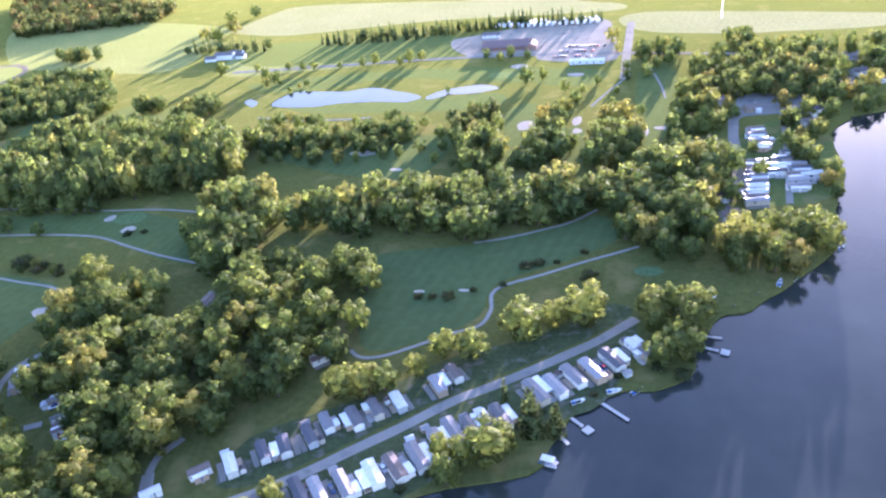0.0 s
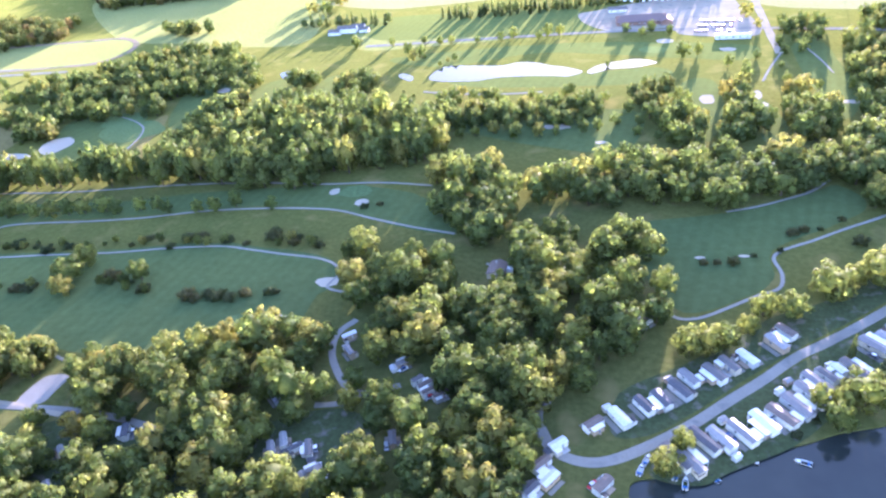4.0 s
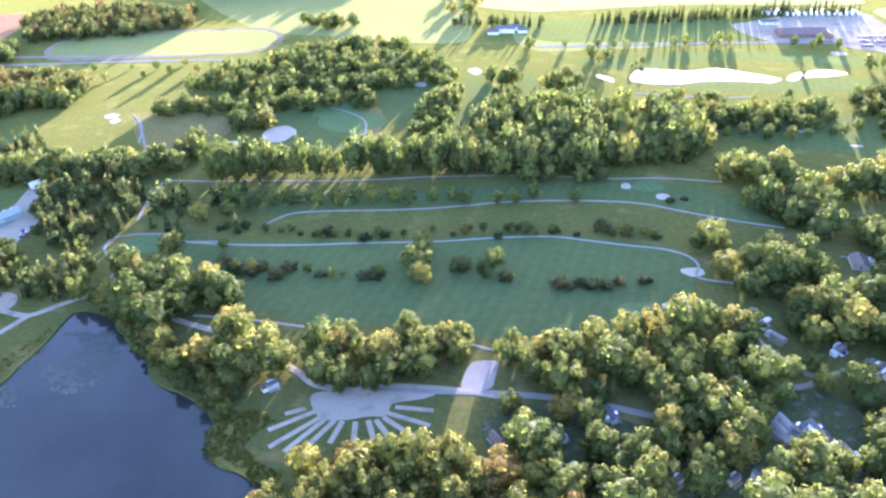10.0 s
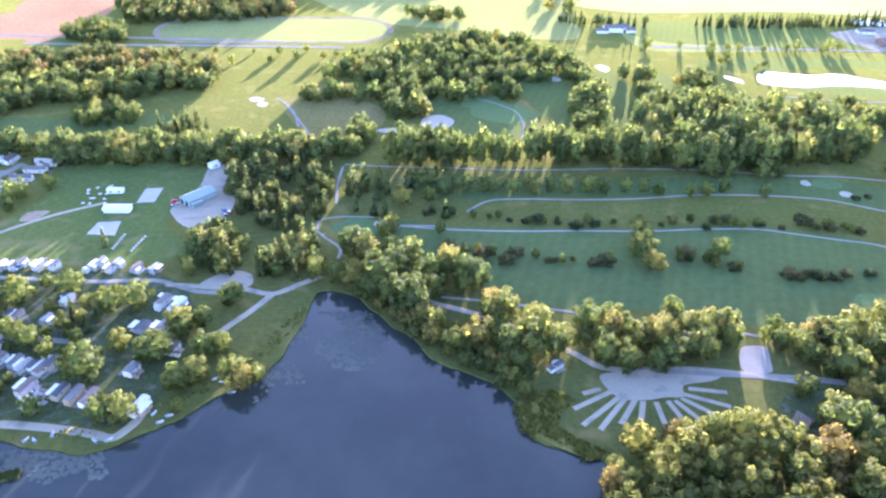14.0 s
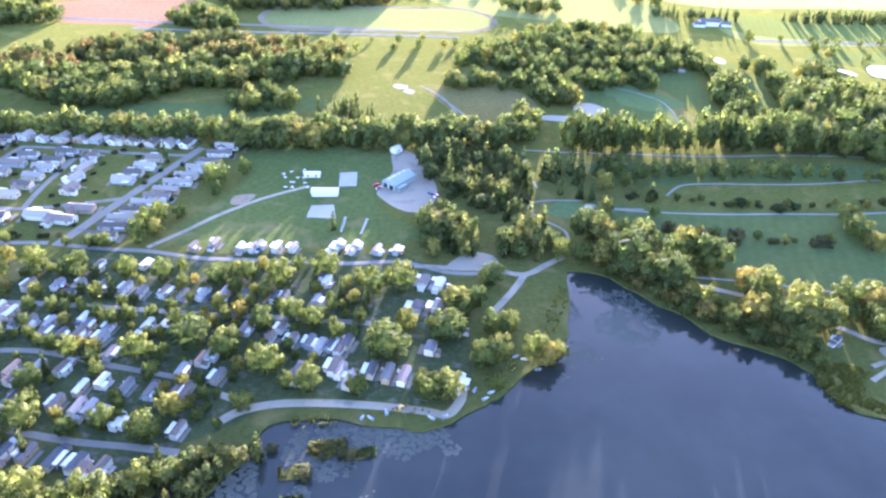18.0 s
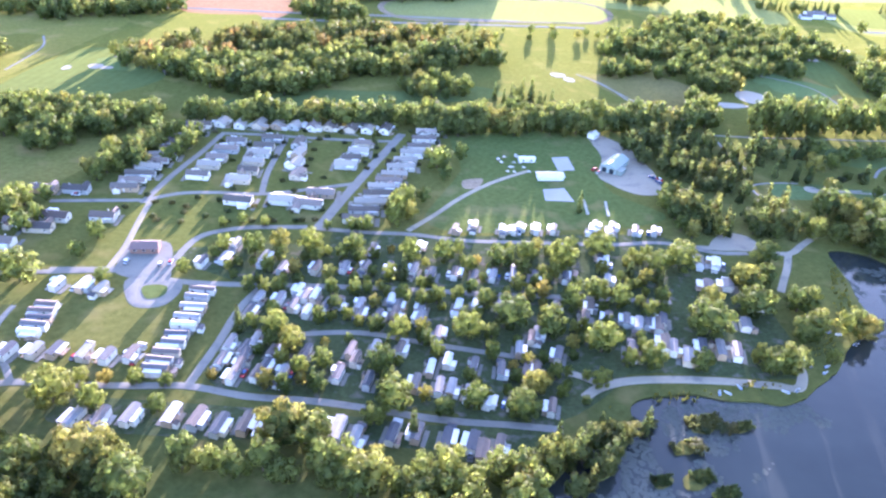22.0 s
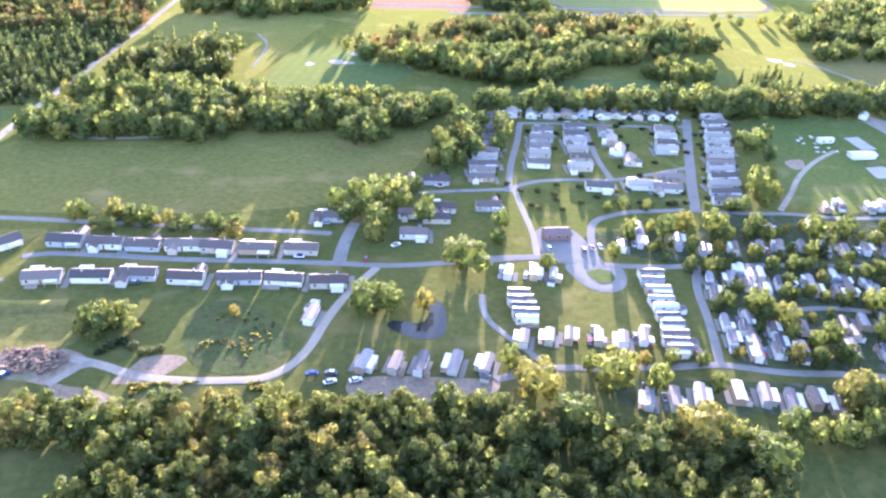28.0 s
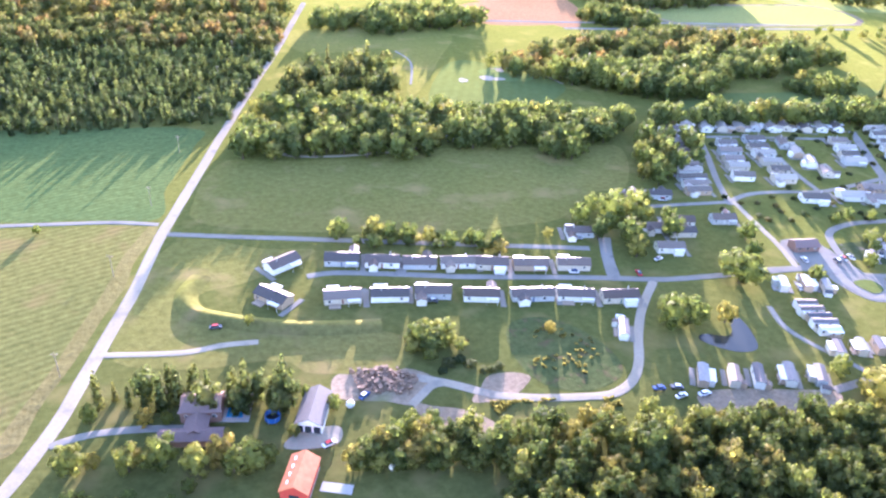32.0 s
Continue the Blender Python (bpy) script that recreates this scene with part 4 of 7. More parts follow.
            d[2] += 0.25
            d /= np.linalg.norm(d)
            tuft(c + d * r * rng.uniform(0.78, 1.1) * np.array([1, 1, 0.88]), d, size * rng.uniform(0.5, 1.0))
    return V, F, N


def trunk_bm(h, r, seed, limbs=4):
    rng = random.Random(seed)
    parts = [tube(0, 0, -0.3, h, r, r * 0.45, 7)]
    for k in range(limbs):
        t = rng.uniform(0, math.tau)
        b = tube(0, 0, 0, h * 0.55, r * 0.4, r * 0.12, 5)
        bmesh.ops.transform(b, matrix=Matrix.Translation((0, 0, h * rng.uniform(0.5, 0.75))) @ Matrix.Rotation(t, 4, "Z") @ Matrix.Rotation(rng.uniform(0.6, 1.0), 4, "X"), verts=b.verts[:])
        parts.append(b)
    return joined(*parts)


def mesh_from(name, V, F, N, *materials):
    me = bpy.data.meshes.new(name)
    me.from_pydata([tuple(v) for v in V], [], F)
    for m in materials:
        me.materials.append(m)
    me.update()
    if N:
        me.normals_split_custom_set_from_vertices([tuple(v) for v in N])
    return me


NEAR = {}


def tree_model(style, label):
    """Three models of each style; the copies share their meshes."""
    if style not in NEAR:
        NEAR[style] = []
        for k in range(3):
            kind = {"pine": "pine", "bush": "bush"}.get(style, "oak")
            V, F, N = crown_mesh(100 + k + 17 * list(LEAVES).index(style), {"bush": 9}.get(kind, 16), 1, {"pine": 560, "bush": 420}.get(kind, 1150), kind, {"pine": 0.95, "bush": 0.65}.get(kind, 0.72))
            crown = mesh_from("crown", V, F, N, LEAVES[style])
            me = bpy.data.meshes.new("trunk")
            b = trunk_bm({"pine": 12, "bush": 1.2}.get(kind, 4.2), {"pine": 0.22, "bush": 0.18}.get(kind, 0.36), k, 0 if kind == "pine" else 4)
            b.to_mesh(me)
            b.free()
            me.materials.append(BARK)
            NEAR[style].append((crown, me))
    return NEAR[style]


TREE_RNG = random.Random(5)
FAR_FROM, FAR_TREES = 338, {}


def trees(style, spots, label):
    """Single trees: place and crown radius, each with its own turn and height."""
    pick = {"mixed": ("oak", "pine", "gold")}.get(style, (style,))
    for x, y, r in spots:
        st = TREE_RNG.choice(pick)
        if y > FAR_FROM and st != "bush":
            s = max(0.35, min(r / (3.0 if st == "pine" else 5.0), 2.1))
            h = s * (max(0.8, 0.9 / s) if st == "pine" else TREE_RNG.uniform(1.15, 1.5) * min(1.0, (0.9 / s) ** 0.6))
            FAR_TREES.setdefault((st, label), []).append((x, y, "pine" if st == "pine" else "oak", 0, s, h))
            continue
        crown, trunk = TREE_RNG.choice(tree_model(st, label))
        if st == "bush":
            top = tagged(new("shrub", crown), label, "bush", "shrubs")
        else:
            top = thing("conifer" if st == "pine" else "tree", label, "tree", "single trees")
        s = r / (3.0 if st == "pine" else 5.0)
        s = max(0.35, min(s, 2.1))
        k = TREE_RNG.uniform(1.15, 1.5) * (1 if s < 0.9 else (0.9 / s) ** 0.6)
        if st == "bush":
            k = TREE_RNG.uniform(0.7, 1.05)
        if st == "pine":
            s, k = max(0.6, s), max(0.8, 0.9 / s)
        top.matrix_basis = Matrix.Translation((x, y, -0.35 * s if st == "bush" else 0)) @ Matrix.Rotation(TREE_RNG.uniform(0, 6.28), 4, "Z") @ Matrix.Diagonal((s, s * TREE_RNG.uniform(0.88, 1.12), s * k, 1))
        for nm, me in () if st == "bush" else (("trunk", trunk), ("crown", crown)):
            ob = new(nm, me)
            ob.parent = top


FAR = {}


def far_model(kind, k, near):
    if (kind, k, near) not in FAR:
        clumps, level, tufts, size = {2: (16, 1, 1000, 0.72), 1: (11, 1, 480, 0.95), 0: (12, 1, 240, 1.15)}[near]
        if kind == "pine":
            tufts, size = (300, 1.1) if near else (110, 1.5)
        V, F, N = crown_mesh(300 + k, clumps, level, tufts, kind, size)
        t = bmesh.new()
        bmesh.ops.create_cone(t, cap_ends=False, segments=5, radius1=0.34, radius2=0.18, depth=5, matrix=Matrix.Translation((0, 0, 2.3)))
        nv = len(V)
        V = V + [np.array(v.co) for v in t.verts]
        N = N + [np.array((v.co.x, v.co.y, 0)) / 0.35 for v in t.verts]
        F = [(*f,) for f in F]
        quads = [tuple(v.index + nv for v in f.verts) for f in t.faces]
        t.free()
        tris = F + [(q[0], q[1], q[2]) for q in quads] + [(q[0], q[2], q[3]) for q in quads]
        mats = np.array([0] * len(F) + [1] * (2 * len(quads)), np.int32)
        FAR[kind, k, near] = (np.array(V, np.float32), np.array(tris, np.int32), mats, np.array(N, np.float32))
    return FAR[kind, k, near]


WOOD_RNG = np.random.default_rng(11)
CLEAR = []


def grow(spots, style, label, category="wood"):
    """Many trees joined into one mesh: place, kind, detail, width and height of each."""
    VV, FF, MM, NN, TT, off = [], [], [], [], [], 0
    for px, py, kind, near, s, h in spots:
        V, F, M, N = far_model(kind, int(WOOD_RNG.integers(0, 5)), near)
        a = WOOD_RNG.uniform(0, math.tau)
        turn = np.array([[math.cos(a), math.sin(a), 0], [-math.sin(a), math.cos(a), 0], [0, 0, 1]], np.float32)
        VV.append(V @ turn * np.array([s, s, h], np.float32) + np.array([px, py, 0], np.float32))
        NN.append(N @ turn)
        FF.append(F + off)
        MM.append(M)
        TT.append(np.full(len(V), WOOD_RNG.random(), np.float32))
        off += len(V)
    if not VV:
        return
    V, F, M = np.concatenate(VV), np.concatenate(FF), np.concatenate(MM)
    me = bpy.data.meshes.new("wood")
    me.vertices.add(len(V))
    me.vertices.foreach_set("co", V.astype(np.float32).ravel())
    me.loops.add(F.size)
    me.loops.foreach_set("vertex_index", F.ravel().astype(np.int32))
    me.polygons.add(len(F))
    me.polygons.foreach_set("loop_start", np.arange(0, F.size, 3, dtype=np.int32))
    me.polygons.foreach_set("material_index", M)
    me.materials.append(LEAVES[style])
    me.materials.append(BARK)
    me.update(calc_edges=True)
    me.attributes.new("tone", "FLOAT", "POINT").data.foreach_set("value", np.concatenate(TT))
    me.normals_split_custom_set_from_vertices(np.concatenate(NN).tolist())
    tagged(new("wood" if category == "wood" else "scattered_trees", me), label, category, "", "stuff")


def wood(outline, gap, size, style, label, near=False, tall=1.0):
    """A wood too thick to count: one mesh of many trees, unevenly spaced inside its outline."""
    xs, ys = [p[0] for p in outline], [p[1] for p in outline]
    gap *= 1.1 if near and gap > 8 else 1.0
    spots = []
    y, row = min(ys), 0
    while y < max(ys):
        x = min(xs) + (row % 2) * gap / 2
        while x < max(xs):
            px, py = x + WOOD_RNG.normal(0, gap * 0.22), y + WOOD_RNG.normal(0, gap * 0.22)
            if inside(px, py, outline) and WOOD_RNG.random() > 0.06 and not any((px - a) ** 2 + (py - b) ** 2 < r * r for a, b, r in CLEAR):
                u = WOOD_RNG.random()
                kind = "pine" if style == "pine" and u < 0.85 or style == "mixed" and u < 0.4 else "oak"
                s = size * float(np.clip(WOOD_RNG.normal(1.2, 0.22), 0.7, 1.7))
                h = (1.15 * s if kind == "pine" else min(1.4 * s ** 0.5, 1.32 * s)) * tall * WOOD_RNG.uniform(0.84, 1.14)
                spots.append((px, py, kind, near and (2 if gap > 7.5 else 1), s, h))
            x += gap
        y += gap * 0.87
        row += 1
    grow(spots, style, label)


# ---- homes ----
HOME = {}


def window_in(parent, x, y, z, w, h, facing):
    """A window as one part: white frame and dark pane."""
    d = 0.05
    s = 1 if facing[0] == "+" else -1
    if facing[1] == "y":
        a, g = box(x - w / 2, x + w / 2, y - d, y + d, z - h / 2, z + h / 2), box(x - w / 2 + 0.08, x + w / 2 - 0.08, y + s * d - 0.012, y + s * d + 0.012, z - h / 2 + 0.08, z + h / 2 - 0.08)
    else:
        a, g = box(x - d, x + d, y - w / 2, y + w / 2, z - h / 2, z + h / 2), box(x + s * d - 0.012, x + s * d + 0.012, y - w / 2 + 0.08, y + w / 2 - 0.08, z - h / 2 + 0.08, z + h / 2 - 0.08)
    for f in g.faces:
        f.material_index = 1
    ob = part("window", joined(a, g), TRIM, parent)
    ob.data.materials.append(GLASS)


def trailer_model(k):
    """A mobile home 12 x 4 m along x: body, skirting, low roof, windows, door and a white-roofed addition, porch or awning."""
    top = thing("mobile_home", "", "mobile home", "mobile homes")
    L, W, h, rise = 12.0, 4.0, 3.0, 0.5
    part("body", gable_walls(L, W, h, rise, 0.0), SIDING, top)
    part("roof", gable(L, W, h, rise, 0.22, 0.12), ROOF_T, top)
    window_in(top, -4.6, -W / 2, 1.9, 1.6, 1.0, "-y")
    window_in(top, 1.5, W / 2, 1.9, 1.4, 1.0, "+y")
    if k == 0:
        part("deck", box(-1, 5.4, -W / 2 - 2.6, -W / 2 - 0.02, 0.1, 0.55), DECK, top)
        part("awning", box(-3.4, 5.8, -W / 2 - 2.9, -W / 2 - 0.01, 2.75, 2.9), AWNING, top, "flat white metal awning")
        for px in (-3.2, 1.2, 5.6):
            part("post", tube(px, -W / 2 - 2.75, 0.1, 2.76, 0.06, None, 6), TRIM, top)
        part("door", box(1.5, 2.4, -W / 2 - 0.05, -W / 2 + 0.05, 0.6, 2.65), DOOR, top)
    elif k == 1:
        part("addition", box(-4.2, 3.6, -W / 2 - 2.5, -W / 2 - 0.01, 0, 2.6), SIDING, top)
        b = box(-4.5, 3.9, -W / 2 - 2.85, -W / 2 - 0.01, 2.6, 2.76)
        part("addition_roof", b, AWNING, top, "white flat roof")
        part("door", box(-0.5, 0.4, -W / 2 - 2.56, -W / 2 - 2.46, 0.3, 2.3), DOOR, top)
        part("step", box(-0.7, 0.6, -W / 2 - 3.4, -W / 2 - 2.57, 0, 0.3), DECK, top)
    elif k == 2:
        part("porch", box(-5.5, -1.0, -W / 2 - 2.4, -W / 2 - 0.02, 0, 2.45), SIDING, top, "glazed porch")
        part("porch_roof", box(-5.8, -0.7, -W / 2 - 2.7, -W / 2 - 0.01, 2.45, 2.6), AWNING, top, "white flat roof")
        part("patio", box(-0.6, 5.0, -W / 2 - 2.8, -W / 2 - 0.02, 0.02, 0.2), CONCRETE, top)
        part("door", box(1.5, 2.4, -W / 2 - 0.05, -W / 2 + 0.05, 0.6, 2.65), DOOR, top)
        part("step", box(1.4, 2.6, -W / 2 - 1.0, -W / 2 - 0.06, 0.2, 0.4), DECK, top)
    else:
        part("deck", box(-2, 4, -W / 2 - 2.2, -W / 2 - 0.02, 0.1, 0.5), DECK, top)
        part("door", box(1.5, 2.4, -W / 2 - 0.05, -W / 2 + 0.05, 0.6, 2.65), DOOR, top)
        shed = part("shed", gable_walls(2.6, 2.2, 2.1, 0.5), SIDING, top, "garden shed behind the home")
        shed.location = (-4.4, -W / 2 - 1.6, 0)
        part("shed_roof", gable(2.6, 2.2, 2.1, 0.5, 0.2, 0.08), ROOF_H, shed)
    part("driveway", box(-5.5, 6.0, W / 2 + 0.6, W / 2 + 2.9, 0.0, 0.14), ASPHALT, top, "cracked concrete driveway")
    return top


def house_model(k, shingles):
    """A manufactured house 18 x 7.5 m along x, gabled, with a cross gable, porch or carport."""
    top = thing("house", "", "house", "park houses")
    L, W, h, rise = 18.0, 7.5, 2.9, 1.5
    part("wall", gable_walls(L, W, h, rise), SIDING, top)
    part("roof", gable(L, W, h, rise, 0.4, 0.18), shingles, top)
    for x in (-6.5, 4.6):
        window_in(top, x, -W / 2, 1.6, 1.5, 1.2, "-y")
    for x in (-5.5,):
        window_in(top, x, W / 2, 1.6, 1.4, 1.1, "+y")
    window_in(top, -L / 2, 0.5, 1.6, 1.4, 1.2, "-x")
    part("door", box(-0.6, 0.4, -W / 2 - 0.06, -W / 2 + 0.05, 0.1, 2.15), DOOR, top)
    part("chimney", box(3.8, 4.4, 0.6, 1.2, h + 0.6, h + rise + 0.8), SKIRT, top)
    part("driveway", box(L / 2 + 0.7, L / 2 + 3.6, -7, 7, 0.0, 0.12), ASPHALT, top, "paved driveway")
    if k == 0:
        wing = part("wing", gable_walls(5.0, 4.6, h - 0.1, 1.0), SIDING, top, "cross-gabled front wing")
        wing.matrix_basis = pose(-4.5, -W / 2 - 1.2, 0, 0, 0, 90)
        part("wing_roof", gable(5.0, 4.6, h - 0.1, 1.0, 0.3, 0.15), shingles, wing)
    elif k == 1:
        part("sunroom", box(1.2, 7.2, -W / 2 - 3.0, -W / 2 - 0.02, 0, 2.4), TRIM, top, "white flat-roofed sunroom")
        part("sunroom_roof", box(0.9, 7.5, -W / 2 - 3.3, -W / 2 - 0.01, 2.4, 2.55), AWNING, top)
    if k > 1:
        part("porch_roof", box(2.2, 8.2, -W / 2 - 2.4, -W / 2 - 0.01, 2.45, 2.58), AWNING, top, "white porch roof")
        for px in (2.4, 8.0):
            part("post", tube(px, -W / 2 - 2.25, 0, 2.46, 0.07, None, 6), TRIM, top)
    if k == 2:
        part("deck", box(-7, -1.2, -W / 2 - 3.2, -W / 2 - 0.02, 0.1, 0.5), DECK, top)
        part("patio_roof", box(-7.2, -1.0, W / 2 + 0.02, W / 2 + 3.2, 2.4, 2.55), AWNING, top, "white patio roof")
        for px in (-7.0, -1.2):
            part("post", tube(px, W / 2 + 3.0, 0, 2.41, 0.07), TRIM, top)
    elif k == 3:
        g = part("garage", gable_walls(6.5, 4.8, 2.6, 0.9), SIDING, top)
        g.matrix_basis = pose(6.0, W / 2 + 2.2, 0, 0, 0, 90)
        part("garage_roof", gable(6.5, 4.8, 2.6, 0.9, 0.3, 0.15), shingles, g)
    return top


HOME_RNG = random.Random(8)
SHED = []


def garden_shed(m):
    """A small shed with a gabled roof beside a mobile home."""
    if SHED:
        return copy_thing(SHED[0], m)
    ob = tagged(part("garden_shed", gable_walls(2.8, 2.2, 2.0, 0.5), SIDING), "small garden shed beside a mobile home", "shed", "garden sheds")
    part("roof", gable(2.8, 2.2, 2.0, 0.5, 0.2, 0.1), ROOF_T, ob)
    ob.matrix_basis = m
    SHED.append(ob)
    return ob


PARK = []


def homes(style, heading, spots, L, W, label):
    l0, w0 = {"trailer": (12.0, 4.0), "house": (18.0, 7.5), "pale_house": (18.0, 7.5)}[style]
    for x, y in spots:
        k = HOME_RNG.randrange(4)
        turn = heading + HOME_RNG.gauss(0, 1.8) + (180 if HOME_RNG.random() < 0.4 else 0)
        m = Matrix.Translation((x, y, 0)) @ Matrix.Rotation(radians(turn), 4, "Z") @ Matrix.Diagonal((L / l0 * HOME_RNG.uniform(0.88, 1.08), W / w0 * HOME_RNG.uniform(0.92, 1.08), HOME_RNG.uniform(0.92, 1.06), 1))
        if (style, k) not in HOME:
            ob = HOME[style, k] = trailer_model(k) if style == "trailer" else house_model(k, ROOF_H if style == "house" else ROOF_P)
            ob.matrix_basis = m
        else:
            ob = copy_thing(HOME[style, k], m)
            ob.matrix_basis = m
        tagged(ob, label)
        if style == "trailer" and HOME_RNG.random() < 0.32:
            spot = m @ Vector((HOME_RNG.choice((-1, 1)) * (l0 / 2 + 2.6), HOME_RNG.uniform(-1.5, 1.5), 0))
            garden_shed(Matrix.Translation(spot) @ Matrix.Rotation(radians(turn + 90), 4, "Z"))
        CLEAR.append((x, y - 1, 5))
        if "caravan" in label:
            CLEAR.extend([(x, y - 6, 5), (x, y - 12, 4)])
        if HOME_RNG.random() < 0.22:
            PARK.append((m @ Vector((HOME_RNG.uniform(-3, 3), w0 / 2 + 1.9, 0)), turn))


# ---- homes ----
homes("trailer", 65, [(-811, 328), (-802, 330), (-785, 328), (-778, 319), (-764, 317), (-752, 316), (-733, 313), (-723, 310), (-716, 306), (-706, 305), (-698, 302), (-681, 301), (-672, 298), (-655, 295), (-636, 305)], 7.4, 2.6, "pale mobile home with flat additions on the old park street")
homes("trailer", 65, [(-788, 299), (-792, 290), (-772, 302), (-766, 297), (-757, 291), (-749, 288), (-736, 290), (-736, 281), (-770, 287), (-743, 280), (-725, 283), (-710, 282), (-703, 282), (-671, 275), (-656, 274), (-645, 263), (-637, 260), (-693, 280)], 6.8, 2.6, "pale mobile home with flat additions among trees")
homes("trailer", 65, [(-799, 272), (-794, 268), (-772, 263), (-756, 261), (-747, 261), (-790, 272), (-713, 246), (-704, 242), (-722, 250), (-680, 247), (-687, 258), (-722, 266)], 7.4, 2.6, "pale mobile home with flat additions among trees")
homes("trailer", 65, [(-802, 263), (-796, 258), (-790, 254), (-781, 252), (-762, 249), (-752, 244), (-728, 237), (-713, 228), (-705, 226), (-729, 247), (-755, 256), (-784, 265)], 7.4, 2.6, "pale mobile home with flat additions among trees")
homes("trailer", 65, [(-847, 242), (-839, 240), (-830, 240), (-817, 238), (-809, 235), (-802, 231), (-794, 230), (-788, 225), (-760, 218), (-748, 218), (-740, 217), (-731, 213), (-723, 210), (-715, 207)], 8.7, 3.0, "pale mobile home with flat additions along the woodland street")
homes("trailer", 65, [(-875, 279), (-866, 278), (-859, 277), (-849, 274), (-841, 271), (-833, 271), (-866, 319), (-856, 317), (-849, 314)], 7.4, 3.0, "pale mobile home with flat additions round the green")
homes("trailer", -14, [(-867, 305), (-868, 301), (-868, 297), (-869, 293), (-870, 289)], 8.7, 2.8, "pale mobile home with flat additions in a tight column")
homes("trailer", -14, [(-810, 307), (-812, 302), (-813, 296), (-815, 290), (-816, 285), (-818, 280), (-819, 275), (-821, 270), (-823, 266), (-824, 262)], 9.3, 2.8, "pale mobile home with flat additions in a tight column")
homes("trailer", 60, [(-931, 279), (-921, 276), (-913, 274), (-902, 272), (-892, 269)], 9.9, 3.3, "pale mobile home with flat additions beside the gravel lane")
homes("pale_house", -11, [(-818, 474), (-822, 466), (-826, 458), (-829, 451), (-832, 443), (-835, 435), (-838, 428), (-841, 421), (-844, 414), (-847, 407), (-850, 400)], 13.7, 4.0, "pale gabled manufactured home in a long column")
homes("pale_house", -11, [(-686, 452), (-691, 443), (-696, 433), (-701, 425), (-707, 416), (-711, 408), (-716, 400), (-720, 393), (-725, 386), (-728, 379), (-733, 371), (-737, 364), (-741, 356)], 14.4, 4.0, "pale gabled manufactured home in a long column")
homes("pale_house", 65, [(-805, 477), (-794, 474), (-784, 473), (-773, 471), (-763, 470), (-753, 467), (-743, 466), (-731, 463), (-721, 461), (-711, 459)], 9.4, 6.2, "pale gabled house at the top of the park")
homes("pale_house", -14, [(-797, 450), (-802, 440), (-807, 430), (-811, 421), (-816, 410)], 11.5, 5.5, "pale gabled manufactured home")
homes("pale_house", -14, [(-777, 452), (-782, 442), (-785, 433), (-788, 423), (-791, 413), (-796, 403)], 11.5, 5.5, "pale gabled manufactured home")
homes("pale_house", 65, [(-763, 444), (-764, 431), (-766, 418), (-766, 406)], 10.8, 5.5, "pale gabled manufactured home")
homes("pale_house", -14, [(-726, 440), (-731, 430), (-736, 422), (-740, 414)], 11.5, 5.5, "pale gabled manufactured home")
homes("pale_house", -14, [(-796, 381), (-775, 379), (-756, 384), (-763, 374)], 13.0, 6.2, "pale gabled manufactured home on the curve")
homes("house", -14, [(-872, 401), (-856, 372), (-877, 375), (-887, 403), (-927, 376), (-892, 372), (-895, 355), (-882, 366)], 12.2, 5.5, "low gabled house among trees")
homes("house", -14, [(-1031, 376), (-1016, 371), (-1002, 367), (-987, 364), (-974, 360), (-959, 356), (-942, 352)], 13.6, 6.2, "long pale gabled house with a grey shingle roof")
homes("house", -13, [(-1036, 351), (-1019, 348), (-1003, 346), (-986, 340), (-967, 336), (-951, 332), (-935, 327)], 14.8, 6.2, "long pale gabled house with a grey shingle roof")
homes("house", 28, [(-1054, 378)], 13.0, 6.2, "pale gabled house with a white roof at the street end")
homes("house", -50, [(-1060, 356)], 13.7, 6.2, "pale gabled house with a dark roof at the street end")
homes("trailer", 62, [(-944, 308)], 9.9, 3.3, "single mobile home with a dark roof")
homes("trailer", 65, [(-697, 341), (-687, 343), (-675, 338), (-669, 337), (-658, 336), (-650, 335), (-631, 333), (-622, 330), (-610, 329), (-601, 327)], 6.2, 2.6, "pale mobile home with flat additions beside the playing field")
homes("trailer", 65, [(-636, 247), (-616, 240), (-610, 238), (-651, 244), (-633, 258), (-590, 231), (-631, 238)], 9.3, 3.3, "pale mobile home with flat additions near the lake lane")
homes("trailer", 65, [(-598, 281), (-589, 280), (-592, 300), (-585, 297), (-597, 253), (-583, 265)], 7.4, 4.0, "pale mobile home with flat additions near the causeway")
homes("trailer", 65, [(-797, 341), (-743, 315), (-690, 301)], 6.8, 2.6, "pale mobile home with flat additions on the old park street")
homes("trailer", 65, [(-780, 297), (-775, 292), (-770, 297), (-734, 286), (-727, 276), (-750, 283), (-762, 290)], 6.8, 2.6, "pale mobile home with flat additions among trees")
homes("trailer", 65, [(-794, 264), (-787, 257), (-798, 254), (-738, 259), (-695, 240), (-694, 252), (-736, 240), (-719, 232)], 7.4, 2.6, "pale mobile home with flat additions among trees")
homes("trailer", 65, [(-765, 223), (-721, 206)], 9.3, 3.6, "pale mobile home with flat additions in a dark yard")
homes("trailer", 117, [(-52, 178), (-45, 180), (-38, 184), (-31, 189), (-26, 194), (-10, 200), (3, 211), (10, 213), (17, 218), (24, 220), (32, 225), (-61, 174), (-69, 172)], 12.6, 4.0, "white lakeside mobile home with an awning")
homes("trailer", 117, [(45, 227), (41, 233), (-16, 200), (-21, 197)], 6.2, 3.3, "small white lakeside cabin")
